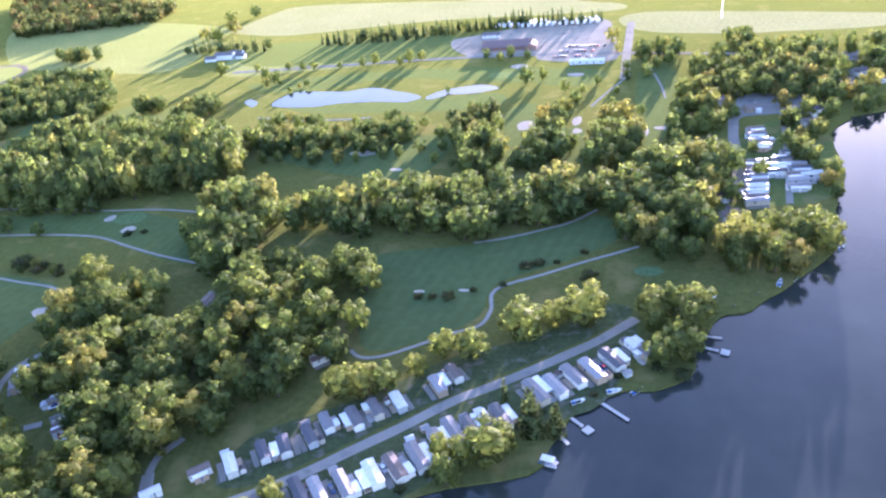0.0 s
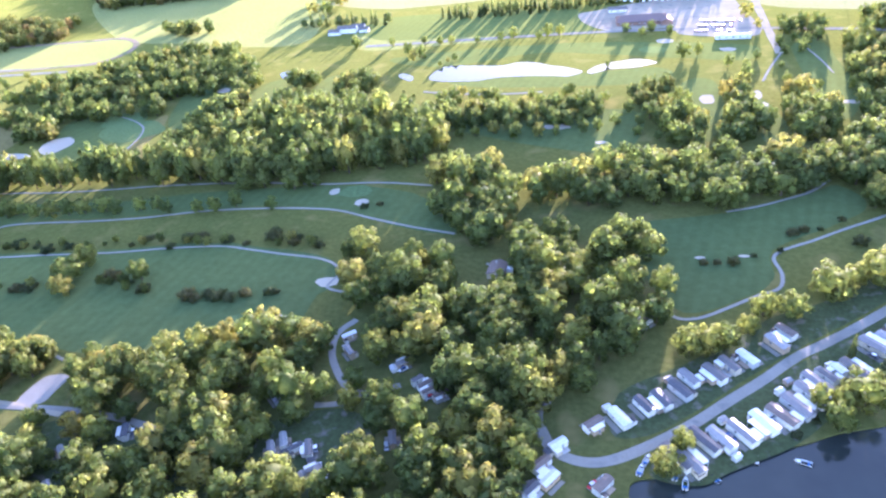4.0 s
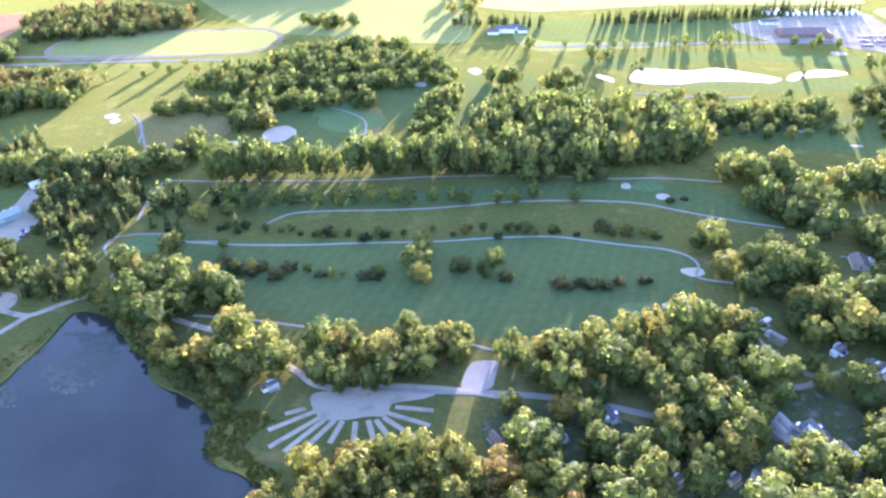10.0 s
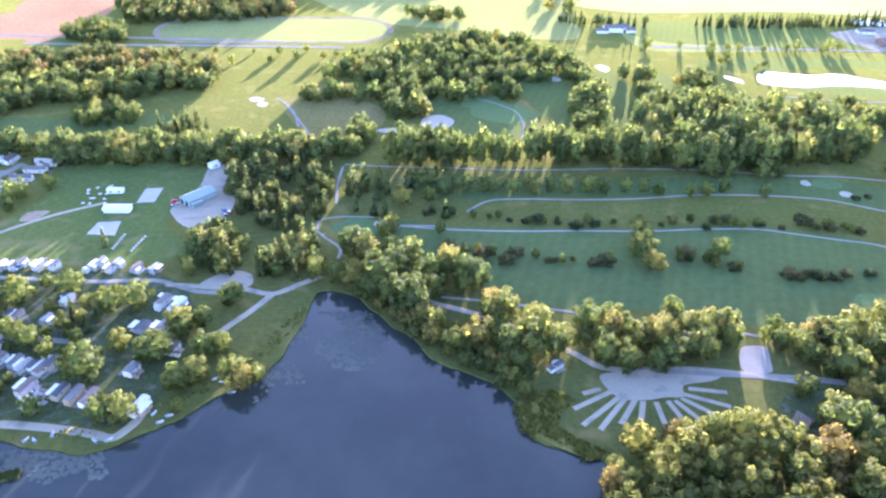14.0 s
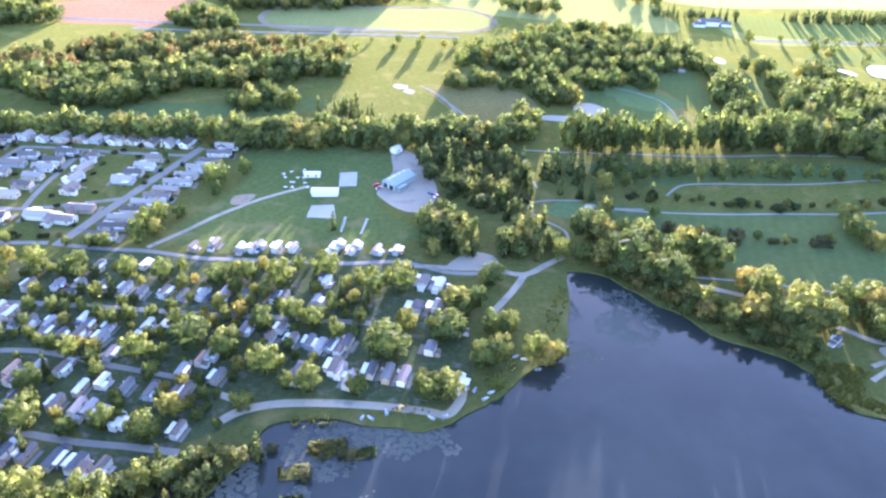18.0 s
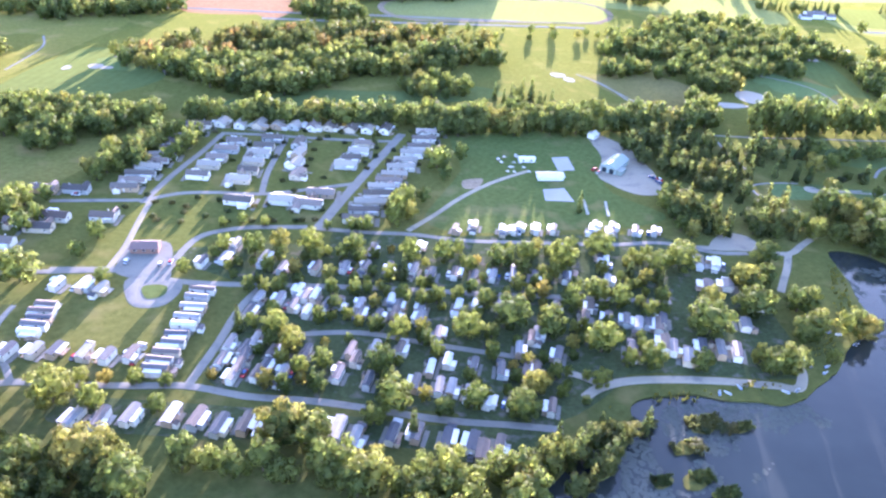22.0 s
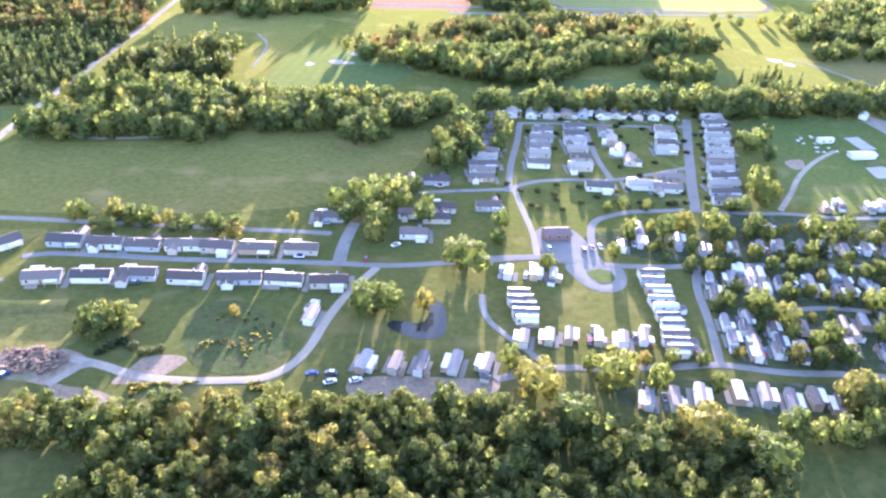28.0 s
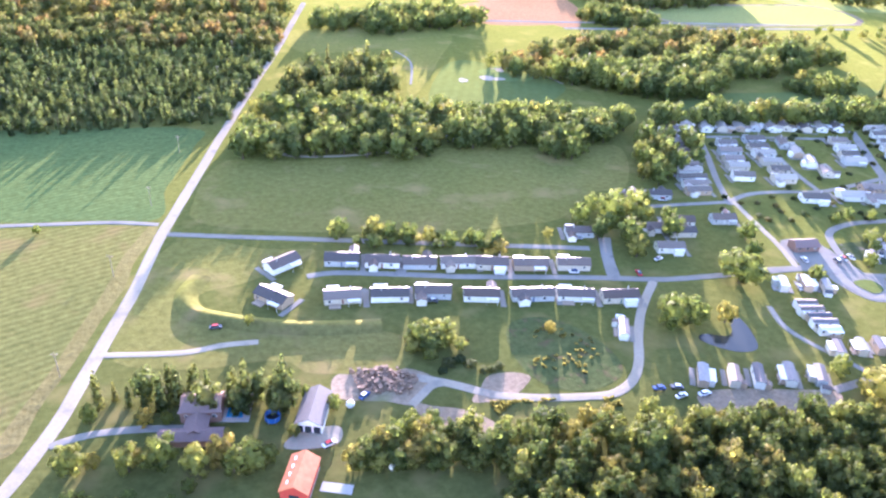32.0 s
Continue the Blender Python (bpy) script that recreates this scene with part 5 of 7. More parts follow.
homes("trailer", 117, [(-101, 186), (-91, 191), (-84, 193), (-76, 197), (-71, 203), (-61, 204), (-54, 208), (-46, 211), (-32, 218), (-26, 224)], 9.6, 3.6, "white mobile home on the upper side of the street")
homes("trailer", 30, [(-111, 184), (-79, 239), (-125, 176)], 7.4, 3.0, "white mobile home at the edge of the wood")
homes("trailer", 117, [(-82, 163), (-75, 172), (-86, 166)], 11.8, 4.0, "white lakeside mobile home with an awning")
homes("trailer", 40, [(-132, 168), (-137, 158), (-113, 157), (-130, 161)], 7.4, 3.0, "white mobile home by the street bend")
homes("trailer", 30, [(-205, 247), (-181, 226), (-172, 212), (-243, 208), (-166, 206)], 6.8, 2.4, "white caravan under the trees")
homes("trailer", 100, [(-229, 185), (-215, 184), (-210, 171), (-184, 185), (-289, 201), (-225, 189)], 7.4, 2.6, "white caravan under the trees")
homes("trailer", 120, [(-232, 212), (-311, 193), (-335, 195), (-204, 236)], 6.2, 2.1, "white caravan beside the wooded lane")
homes("trailer", 30, [(-175, 215), (-171, 208), (-220, 185), (-212, 174), (-292, 164), (-275, 167), (-422, 236), (-255, 165)], 5.6, 2.0, "white caravan in the wooded camp")
homes("trailer", 117, [(-246, 164), (-280, 164), (-309, 176)], 6.2, 2.1, "white caravan in the wooded camp")
homes("house", 75, [(-137, 286)], 11.5, 7.8, "brown roofed house at the wood edge")
homes("trailer", -5, [(134, 376), (132, 370), (130, 365), (128, 360), (126, 353), (125, 348), (123, 343), (121, 339), (120, 334), (152, 370), (151, 364), (148, 358), (146, 352), (144, 346), (147, 419), (145, 411), (144, 403), (143, 395), (143, 370), (147, 377), (139, 363), (155, 356), (154, 385)], 10.5, 3.4, "white trailer in the lakeside village")
homes("house", 10, [(241, 527), (250, 527), (261, 526), (239, 496), (225, 481), (231, 470), (242, 477), (189, 440), (179, 423), (155, 483), (142, 467), (156, 451), (104, 324), (104, 342), (255, 499), (221, 496), (269, 530)], 8.6, 5.5, "pale house in the lakeside village")
homes("trailer", 65, [(-666, 339), (-628, 336), (-620, 334)], 5.6, 2.6, "pale mobile home with flat additions beside the playing field")
homes("trailer", 65, [(-717, 328), (-738, 328), (-637, 309), (-659, 295), (-641, 291)], 6.2, 2.6, "pale mobile home with flat additions under trees")
homes("trailer", 65, [(-684, 260), (-661, 267), (-641, 260), (-630, 261), (-634, 244), (-652, 265), (-622, 243)], 8.1, 3.0, "pale mobile home with flat additions near the lake lane")
homes("trailer", 65, [(-691, 240), (-692, 221), (-724, 236)], 7.4, 2.6, "pale mobile home with flat additions on the western street")

# ---- half-mile track ----
(tx0, ty0), (tx1, ty1) = TRACK["ends"]
tc, tu = Vector(((tx0 + tx1) / 2, (ty0 + ty1) / 2, 0)), Vector((tx1 - tx0, ty1 - ty0, 0))
tl, tw = tu.length, TRACK["width"]
tu.normalize()
tv = Vector((-tu.y, tu.x, 0))
oval = []
for k in range(40):
    t = k / 40 * math.tau
    c, s = math.cos(t), math.sin(t)
    q = tc + tu * (math.copysign((tl - tw) / 2, c) + tw / 2 * c) + tv * (tw / 2 * s)
    oval.append((q.x, q.y))
strip("race_track", oval + oval[:1], 5.5, DIRT, "pale limestone oval horse racing track")
patch("infield", oval[::4], HAZED_FIELD, 1, "green infield of the racing track")


# ---- special buildings ----
def building(name, label, category, x, y, turn, L, W, h, rise, wall, roof, over=0.4, hip=0.0, doors=(), windows=0):
    """A gabled building along its own x: walls, roof, doors on its -x end, windows along both sides."""
    top = thing(name, label, category)
    part("wall", gable_walls(L, W, h, rise), wall, top)
    part("roof", gable(L, W, h, rise, over, 0.2, hip), roof, top)
    for off, w, dh in doors:
        part("door", box(-L / 2 - 0.08, -L / 2 + 0.05, off - w / 2, off + w / 2, 0.05, dh), DOOR if w < 1.5 else GLASS, top)
    for k in range(windows):
        xx = -L / 2 + (k + 0.5) * L / windows
        window_on(top, xx, -W / 2, h * 0.55, 1.3, 1.1, "-y")
        window_on(top, xx, W / 2, h * 0.55, 1.3, 1.1, "+y")
    top.matrix_basis = pose(x, y, 0, 0, 0, turn)
    return top


building("garage", "grey tin-roofed garage with three dark doors", "garage", -1056, 294, 68, 14.5, 7.8, 3.4, 2.0, TRIM, TINROOF, 0.3, 0, ((-2.4, 2.0, 2.5), (0.2, 2.0, 2.5), (2.6, 2.0, 2.5)))
barn = building("barn", "red painted barn with a rusty tin roof", "barn", -1064, 269, 66, 12.5, 7.4, 4.0, 2.2, REDPAINT, RUSTROOF, 0.35, 0, ((0, 2.6, 2.8),))
for k in range(4):
    part("skylight", box(-4.6 + k * 2.8, -3.4 + k * 2.8, 2.0, 2.5, 4.72, 4.98), AWNING, barn, "pale roof panel")
part("stone_base", box(-6.3, 6.3, -3.75, 3.75, -0.2, 0.7), SKIRT, barn)
tagged(part("barn_apron", box(-1.6, 1.6, -6.5, 2, 0.02, 0.24), CONCRETE), "pale concrete apron beside the red barn", "apron", "", "structure").matrix_basis = pose(-1057, 266, 0, 0, 0, 66)
farm = building("farmhouse", "brown brick farmhouse with a dark brown roof", "house", -1087, 303, -12, 11.5, 8, 4.6, 2.2, BROWNBRICK, BROWNROOF, 0.5, 2.0, (), 3)
w2 = part("wing", gable_walls(10, 6, 3.0, 1.6), BROWNBRICK, farm)
w2.matrix_basis = pose(-0.5, -6.5, 0, 0, 0, 90)
part("wing_roof", gable(10, 6, 3.0, 1.6, 0.4, 0.2), BROWNROOF, w2)
w3 = part("porch", gable_walls(17, 4.6, 2.7, 1.1), BROWNBRICK, farm, "long low brick porch wing")
w3.matrix_basis = pose(-1.5, -11.2, 0, 0, 0, 0)
part("porch_roof", gable(17, 4.6, 2.7, 1.1, 0.4, 0.18), BROWNROOF, w3)
part("chimney", box(1.4, 2.2, -0.5, 0.4, 5.5, 8.0), BROWNBRICK, farm)
pool = thing("swimming_pool", "blue rectangular swimming pool with pale concrete deck", "pool")
part("pool_deck", joined(box(-6.2, 6.2, 2.4, 4.4, 0.03, 0.25), box(-6.2, 6.2, -4.4, -2.4, 0.03, 0.25), box(-6.2, -4.5, -2.4, 2.4, 0.03, 0.25), box(4.5, 6.2, -2.4, 2.4, 0.03, 0.25)), CONCRETE, pool)
part("liner", box(-4.5, 4.5, -2.4, 2.4, 0.0, 0.05), POOLLINER, pool)
part("water", box(-4.5, 4.5, -2.4, 2.4, 0.06, 0.16), POOLWATER, pool)
part("diving_board", box(4.2, 6.0, -0.3, 0.3, 0.55, 0.63), AWNING, pool)
pool.matrix_basis = pose(-1077.5, 303, 0, 0, 0, 75)
tramp = thing("trampoline", "round trampoline with blue netting", "trampoline")
part("bed", tube(0, 0, 0.8, 0.86, 2.0, None, 20), RUBBER, tramp)
part("pad", tube(0, 0, 0.7, 0.79, 2.3, None, 20), BLUETARP, tramp)
part("net", tube(0, 0, 0.9, 2.4, 2.2, None, 20, False), BLUETARP, tramp)
for k in range(6):
    part("leg", tube(2.2 * math.cos(k), 2.2 * math.sin(k), 0, 2.5, 0.04), METAL, tramp)
tramp.matrix_basis = pose(-1068, 295, 0)


def tank(x, y, s, label):
    t = thing("storage_tank", label, "tank")
    b = bmesh.new()
    bmesh.ops.create_uvsphere(b, u_segments=14, v_segments=8, radius=1.0)
    bmesh.ops.scale(b, vec=(s, s, s * 0.7), verts=b.verts[:])
    bmesh.ops.translate(b, vec=(0, 0, s * 0.7), verts=b.verts[:])
    part("shell", b, AWNING, t)
    part("rim", tube(0, 0, 0, 0.15, s * 0.7, None, 14), SKIRT, t)
    t.matrix_basis = pose(x, y, 0)


tank(-1045, 295, 1.4, "rounded white storage tank behind the garage")
tank(-1042, 273, 0.8, "small white covered stack on the lawn")
tank(-1039, 268, 1.0, "small white covered stack on the lawn")
hall = building("community_hall", "brown roofed community hall beside a paved lot", "hall", -835, 343, -8, 11.5, 6.0, 3.0, 1.6, BROWNBRICK, BROWNROOF, 0.6, 1.2, (), 3)
gb = building("storage_barn", "long storage barn with a green tin roof", "barn", -590, 399, 42, 18, 9, 3.6, 2.0, GREENWALL, GREENROOF, 0.4, 0, ((-2.2, 2.6, 2.8), (2.2, 2.6, 2.8)))
for k in range(4):
    part("skylight", box(-7 + k * 4.2, -5.6 + k * 4.2, 1.1, 1.9, 4.95, 5.12), AWNING, gb, "pale translucent roof panel")
part("side_shed", box(-8, -1, -7.6, -4.55, 0, 2.6), GREENROOF, gb, "lower green lean-to")
pv = building("picnic_shelter", "open picnic shelter with a white metal roof", "shelter", -632, 390, -6, 14, 6, 2.5, 0.9, TRIM, AWNING, 0.6, 0, ())
building("changing_hut", "low white hut beside the sports courts", "hut", -638, 412, -6, 9, 3.6, 2.3, 0.5, TRIM, AWNING, 0.3, 0, (), 2)
building("gatehouse", "small white gatehouse at the lot entrance", "hut", -586, 440, 40, 6, 5, 2.8, 1.2, TRIM, AWNING, 0.4, 0, (), 1)
club = building("clubhouse", "long low clubhouse with a dark hipped roof", "clubhouse", 17, 638, -8, 42, 15, 3.6, 3.4, BROWNBRICK, BROWNROOF, 0.9, 5, (), 8)
e = part("entrance_wing", gable_walls(14, 9, 3.4, 2.2), BROWNBRICK, club)
e.matrix_basis = pose(20, -4, 0, 0, 0, 90)
part("entrance_roof", gable(14, 9, 3.4, 2.2, 0.6, 0.2), BROWNROOF, e)
building("long_shed", "long white shed beside the parking", "shed", 74, 576, -12, 26, 6, 2.8, 0.9, TRIM, AWNING, 0.4, 0, (), 5)
building("outbuilding", "pale outbuilding behind the clubhouse", "shed", 5, 676, -8, 16, 8, 3.0, 1.4, TRIM, TINROOF, 0.4, 0, (), 3)
for dx, dy, L, W, h in ((0, 0, 18, 9, 4.5), (10, 6, 12, 7, 3.5), (-12, -4, 11, 6, 3.0), (16, -4, 9, 6, 3.0)):
    building("farm_shed", "grey tin-roofed farm building", "barn", -243 + dx, 699 + dy, -10, L, W, h, 1.8, TRIM, TINROOF, 0.3, 0, ((0, 2.4, 2.6),))
building("farmhouse", "grey roofed farmhouse in the meadow", "house", -943, 487, -14, 15, 8, 3.4, 2.2, TRIM, TINROOF, 0.4, 0, (), 4)
building("barn", "low grey barn beside the farmhouse", "barn", -928, 487, -14, 10, 6, 3.0, 1.4, SKIRT, BROWNROOF, 0.3, 0, ((0, 2.2, 2.4),))


# ---- vehicles ----
def car_model():
    top = thing("car", "parked car beside a mobile home", "car", "parked cars")
    b = box(-2.1, 2.1, -0.86, 0.86, 0.35, 0.95, 0.12)
    part("body", b, CARPAINT, top)
    c = box(-1.5, 1.0, -0.76, 0.76, 0.95, 1.48)
    for v in c.verts:
        if v.co.z > 1.2:
            v.co.x *= 0.72
            v.co.y *= 0.86
    part("cabin", c, GLASS, top)
    part("car_roof", box(-1.05, 0.68, -0.62, 0.62, 1.475, 1.52), CARPAINT, top)
    for sx in (-1.3, 1.3):
        for sy in (-0.8, 0.8):
            w = tube(0, 0, -0.1, 0.1, 0.33, None, 12)
            bmesh.ops.rotate(w, matrix=Matrix.Rotation(radians(90), 3, "X"), verts=w.verts[:])
            bmesh.ops.translate(w, vec=(sx, sy, 0.33), verts=w.verts[:])
            part("wheel", w, RUBBER, top)
    return top


CAR = car_model()
CAR.matrix_basis = pose(-1081, 344, 0, 0, 0, -5)
tagged(CAR, "small red vehicle on the meadow")
for x, y, turn in ((-948, 278, 170), (-942, 277, 160), (-943, 273, 10), (-935, 272, 5), (-1040, 298, 40), (-854, 318, 60), (-832, 268, 70), (-904, 349, 20), (-918, 341, 80), (-603, 397, 30), (-602, 393, 35), (-574, 384, 120), (-573, 378, 115), (-571, 381, 118), (-585, 449, 70), (-1054, 281, 20), (-1093, 292, 0), (-828, 330, 80), (-824, 331, 80), (-820, 331, 80), (-842, 334, 80)):
    tagged(copy_thing(CAR, pose(x, y, 0.1, 0, 0, turn)), "parked car on a pale lot")
CAR_RNG = random.Random(21)
for p, turn in PARK:
    tagged(copy_thing(CAR, pose(p.x, p.y, 0.14, 0, 0, turn)), "parked car beside a mobile home")
for k in range(36):
    row, col = divmod(k, 12)
    x, y = 64 + col * 2.7 + row * -6, 623 - col * 0.8 - row * 12
    if CAR_RNG.random() < 0.8:
        tagged(copy_thing(CAR, pose(x, y, 0.15, 0, 0, 75 + CAR_RNG.gauss(0, 3))), "parked car in the club lot")


def camper_model():
    top = thing("camper", "white camper parked in a long row", "camper", "stored campers")
    part("body", box(-3.6, 3.6, -1.2, 1.2, 0.6, 3.0, 0.18), TRIM, top)
    part("window", box(-1.5, 0.5, -1.23, -1.18, 1.6, 2.3), GLASS, top)
    part("roof_vent", box(-0.4, 0.4, -0.4, 0.4, 3.0, 3.25), SKIRT, top)
    for sy in (-1.0, 1.0):
        w = tube(0, 0, -0.12, 0.12, 0.36, None, 10)
        bmesh.ops.rotate(w, matrix=Matrix.Rotation(radians(90), 3, "X"), verts=w.verts[:])
        bmesh.ops.translate(w, vec=(0, sy, 0.36), verts=w.verts[:])
        part("wheel", w, RUBBER, top)
    return top


CAMPER = camper_model()
CAMPER.matrix_basis = pose(13, 712, 0, 0, 0, 70)
for k in range(1, 34):
    row, col = divmod(k, 17)
    copy_thing(CAMPER, pose(13 + col * 5.4 + CAR_RNG.gauss(0, 0.4), 712 - col * 1.1 - row * 9 + CAR_RNG.gauss(0, 0.6), 0.15, 0, 0, 70 + CAR_RNG.gauss(0, 4)))



# ---- shore: docks, boats, reeds, floating weed ----
def dock(x, y, turn, length, platform):
    top = thing("dock", "weathered pale timber dock standing in the lake", "dock", "docks")
    n = int(length / 1.2)
    for k in range(n):
        part("plank_section", box(k * 1.2, k * 1.2 + 1.14, -0.6, 0.6, -0.15, -0.05), SKIRT, top)
    for k in range(0, n + 1, 3):
        for sy in (-0.55, 0.55):
            part("post", tube(k * 1.2, sy, -1.6, 0.25, 0.07, None, 6), DECK, top)
    if platform:
        part("platform", box(length, length + 3.2, -1.6, 1.6, -0.16, -0.04), SKIRT, top)
    top.matrix_basis = pose(x, y, 0, 0, 0, turn)


for x, y, turn, length, platform in ((12, 201, -52, 9, True), (25, 205, -51, 12, False), (64, 232, -29, 9, True), (44, 215, -68, 5, False), (53, 217, -53, 4, False), (9, 191, -60, 5, False), (69, 237, -20, 6, False), (59, 225, -40, 4, False), (-57, 172, -108, 11, False), (-76, 168, -100, 6, False), (80, 259, -45, 6, False), (99, 270, -40, 6, True), (124, 284, -40, 6, False)):
    dock(x, y, turn, length, platform)


def boat_model():
    top = thing("boat", "white motor boat moored at the shore", "boat", "moored boats")
    bm = bmesh.new()
    rings = []
    for x, w, z in ((-2.6, 0.95, 0.0), (-1.0, 1.05, 0.0), (1.0, 0.95, 0.02), (2.2, 0.5, 0.1), (2.9, 0.06, 0.3)):
        rings.append([bm.verts.new(p) for p in ((x, -w, 0.75 + z), (x, -w * 0.7, 0.0 + z), (x, w * 0.7, 0.0 + z), (x, w, 0.75 + z))])
    for a, b in zip(rings, rings[1:]):
        for i in range(3):
            bm.faces.new((a[i], a[i + 1], b[i + 1], b[i]))
    bm.faces.new(rings[0])
    bmesh.ops.recalc_face_normals(bm, faces=bm.faces[:])
    part("hull", bm, AWNING, top)
    part("deck", box(0.9, 2.2, -0.6, 0.6, 0.66, 0.72), TRIM, top)
    part("seat", box(-1.8, -1.2, -0.75, 0.75, 0.3, 0.65), BLUETARP, top)
    part("windscreen", box(0.75, 0.85, -0.7, 0.7, 0.7, 1.15), GLASS, top)
    part("outboard_motor", box(-3.0, -2.6, -0.2, 0.2, 0.2, 1.1, 0.06), RUBBER, top)
    return top


BOAT = boat_model()
BOAT.matrix_basis = pose(38, 210, -0.9, 0, 0, 35)
for x, y, turn, z in ((30, 210, 10, 0), (95, 260, 40, -0.9), (77, 261, 0, 0), (84, 253, 60, -0.9), (123, 278, 50, -0.9), (141, 290, 40, -0.9), (113, 269, 30, -0.9), (107, 267, 60, 0), (17, 206, 20, 0), (-86, 156, 70, 0), (-99, 163, 60, 0), (-76, 158, 120, -0.9), (-45, 161, 150, -0.9), (-88, 160, 65, 0), (-113, 160, 50, 0), (-96, 167, 55, 0)):
    copy_thing(BOAT, pose(x, y, z, 0, 0, turn))
for x, y, turn, z in ((-619, 221, 95, 0.02), (-628, 219.5, 60, 0.02), (-625, 219, 130, 0.02), (-603, 216, 140, 0.02), (-598, 216, 30, 0.02), (-581, 223, 20, 0.02), (-578, 226, 15, 0.02), (-584, 228, 60, 0.02), (-560, 243, 170, 0.02), (-563, 245, 20, 0.02), (-556, 237, 10, -0.85)):
    tagged(copy_thing(BOAT, pose(x, y, z, 0, 0, turn) @ Matrix.Diagonal((0.55, 0.55, 0.55, 1))), "small rowing boat drawn up on the bay shore", "boat")
pont = thing("pontoon_boat", "white roofed pontoon boat beside the bank", "boat")
for sy in (-1.0, 1.0):
    b = tube(0, 0, -3.2, 3.2, 0.35, None, 10)
    bmesh.ops.rotate(b, matrix=Matrix.Rotation(radians(90), 3, "Y"), verts=b.verts[:])
    bmesh.ops.translate(b, vec=(0, sy, 0.2), verts=b.verts[:])
    part("float", b, METAL, pont)
part("deck", box(-3.0, 3.0, -1.3, 1.3, 0.5, 0.62), SKIRT, pont)
part("canopy", box(-2.2, 2.2, -1.3, 1.3, 2.3, 2.4), AWNING, pont)
for sx in (-2, 2):
    for sy in (-1.2, 1.2):
        part("post", tube(sx, sy, 0.6, 2.32, 0.04, None, 6), METAL, pont)
part("rail", joined(box(-3, 3, -1.3, -1.24, 0.9, 1.1), box(-3, 3, 1.24, 1.3, 0.9, 1.1)), BLUETARP, pont)
pont.matrix_basis = pose(4, 180, -0.9, 0, 0, -25)

patch("reed_bed", [(-439, 223), (-425, 222), (-421, 216), (-428, 211), (-431, 204), (-425, 196), (-416, 188), (-424, 187), (-435, 195), (-444, 204), (-444, 215)], REED, 2, "yellow green reed bed along the bay")


def scatter(name, label, category, outline, n, seed, make, material):
    """Uncountable small growth or rubble inside an outline, joined into one mesh."""
    rng = random.Random(seed)
    xs, ys = [p[0] for p in outline], [p[1] for p in outline]
    V, F = [], []
    while n > 0:
        x, y = rng.uniform(min(xs), max(xs)), rng.uniform(min(ys), max(ys))
        if inside(x, y, outline) and noise.noise(Vector((x * 0.06, y * 0.06, seed))) > -0.12:
            make(rng, x, y, V, F)
        n -= 1
    me = mesh_from(name, V, F, None, material)
    return tagged(new(name, me), label, category, "", "stuff")


def reed(rng, x, y, V, F):
    for k in range(3):
        a, h = rng.uniform(0, 6.28), rng.uniform(0.5, 1.3)
        dx, dy, i = math.cos(a) * 0.5, math.sin(a) * 0.5, len(V)
        V.extend([(x - dx, y - dy, -0.3), (x + dx, y + dy, -0.3), (x + dx * 0.6 + rng.gauss(0, 0.3), y + dy * 0.6 + rng.gauss(0, 0.3), h), (x - dx * 0.6, y - dy * 0.6, h * 0.9)])
        F.append((i, i + 1, i + 2, i + 3))


def pad(rng, x, y, V, F):
    r, i = rng.uniform(0.35, 1.3), len(V)
    V.extend([(x + r * math.cos(k * 1.047) * rng.uniform(0.7, 1.2), y + r * math.sin(k * 1.047) * rng.uniform(0.7, 1.2), -0.685 + rng.uniform(0, 0.006)) for k in range(6)])
    F.append(tuple(range(i, i + 6)))


def rock(rng, x, y, V, F):
    s, i = rng.uniform(0.2, 0.85), len(V)
    z = max(0.0, rng.gauss(0.5, 0.5))
    for cx in (-1, 1):
        for cy in (-1, 1):
            for cz in (-1, 1):
                V.append((x + cx * s * rng.uniform(0.4, 1), y + cy * s * rng.uniform(0.4, 1), z + cz * s * rng.uniform(0.3, 0.7)))
    for f in ((0, 1, 3, 2), (4, 6, 7, 5), (0, 4, 5, 1), (2, 3, 7, 6), (0, 2, 6, 4), (1, 5, 7, 3)):
        F.append(tuple(q + i for q in f))


def tussock(rng, x, y, V, F):
    for k in range(5):
        a, h = rng.uniform(0, 6.28), rng.uniform(0.3, 0.9)
        dx, dy, i = math.cos(a) * 0.7, math.sin(a) * 0.7, len(V)
        V.extend([(x - dx, y - dy, 0.0), (x + dx, y + dy, 0.0), (x + dx * 0.7 + rng.gauss(0, 0.4), y + dy * 0.7 + rng.gauss(0, 0.4), h), (x - dx * 0.7, y - dy * 0.7, h * 0.8)])
        F.append((i, i + 1, i + 2, i + 3))


LILY = ground_mat("floating_weed", (0.065, 0.072, 0.062), (0.112, 0.116, 0.100), small=0.6, bump=0.1, rough=0.6)
scatter("reeds", "low yellow green reeds standing in shallow water", "reeds", [(-441, 224), (-425, 223), (-420, 216), (-427, 211), (-430, 204), (-424, 196), (-414, 188), (-424, 185), (-437, 194), (-446, 203), (-446, 215)], 1700, 3, reed, REED_BLADES)
scatter("reeds", "sedge fringe along the western bank", "reeds", [(-530, 290), (-538, 278), (-548, 262), (-560, 246), (-580, 236), (-600, 224), (-640, 222), (-672, 224), (-672, 219), (-640, 217), (-600, 219), (-580, 231), (-556, 241), (-543, 257), (-532, 274), (-524, 288)], 2200, 4, reed, REED_BLADES)
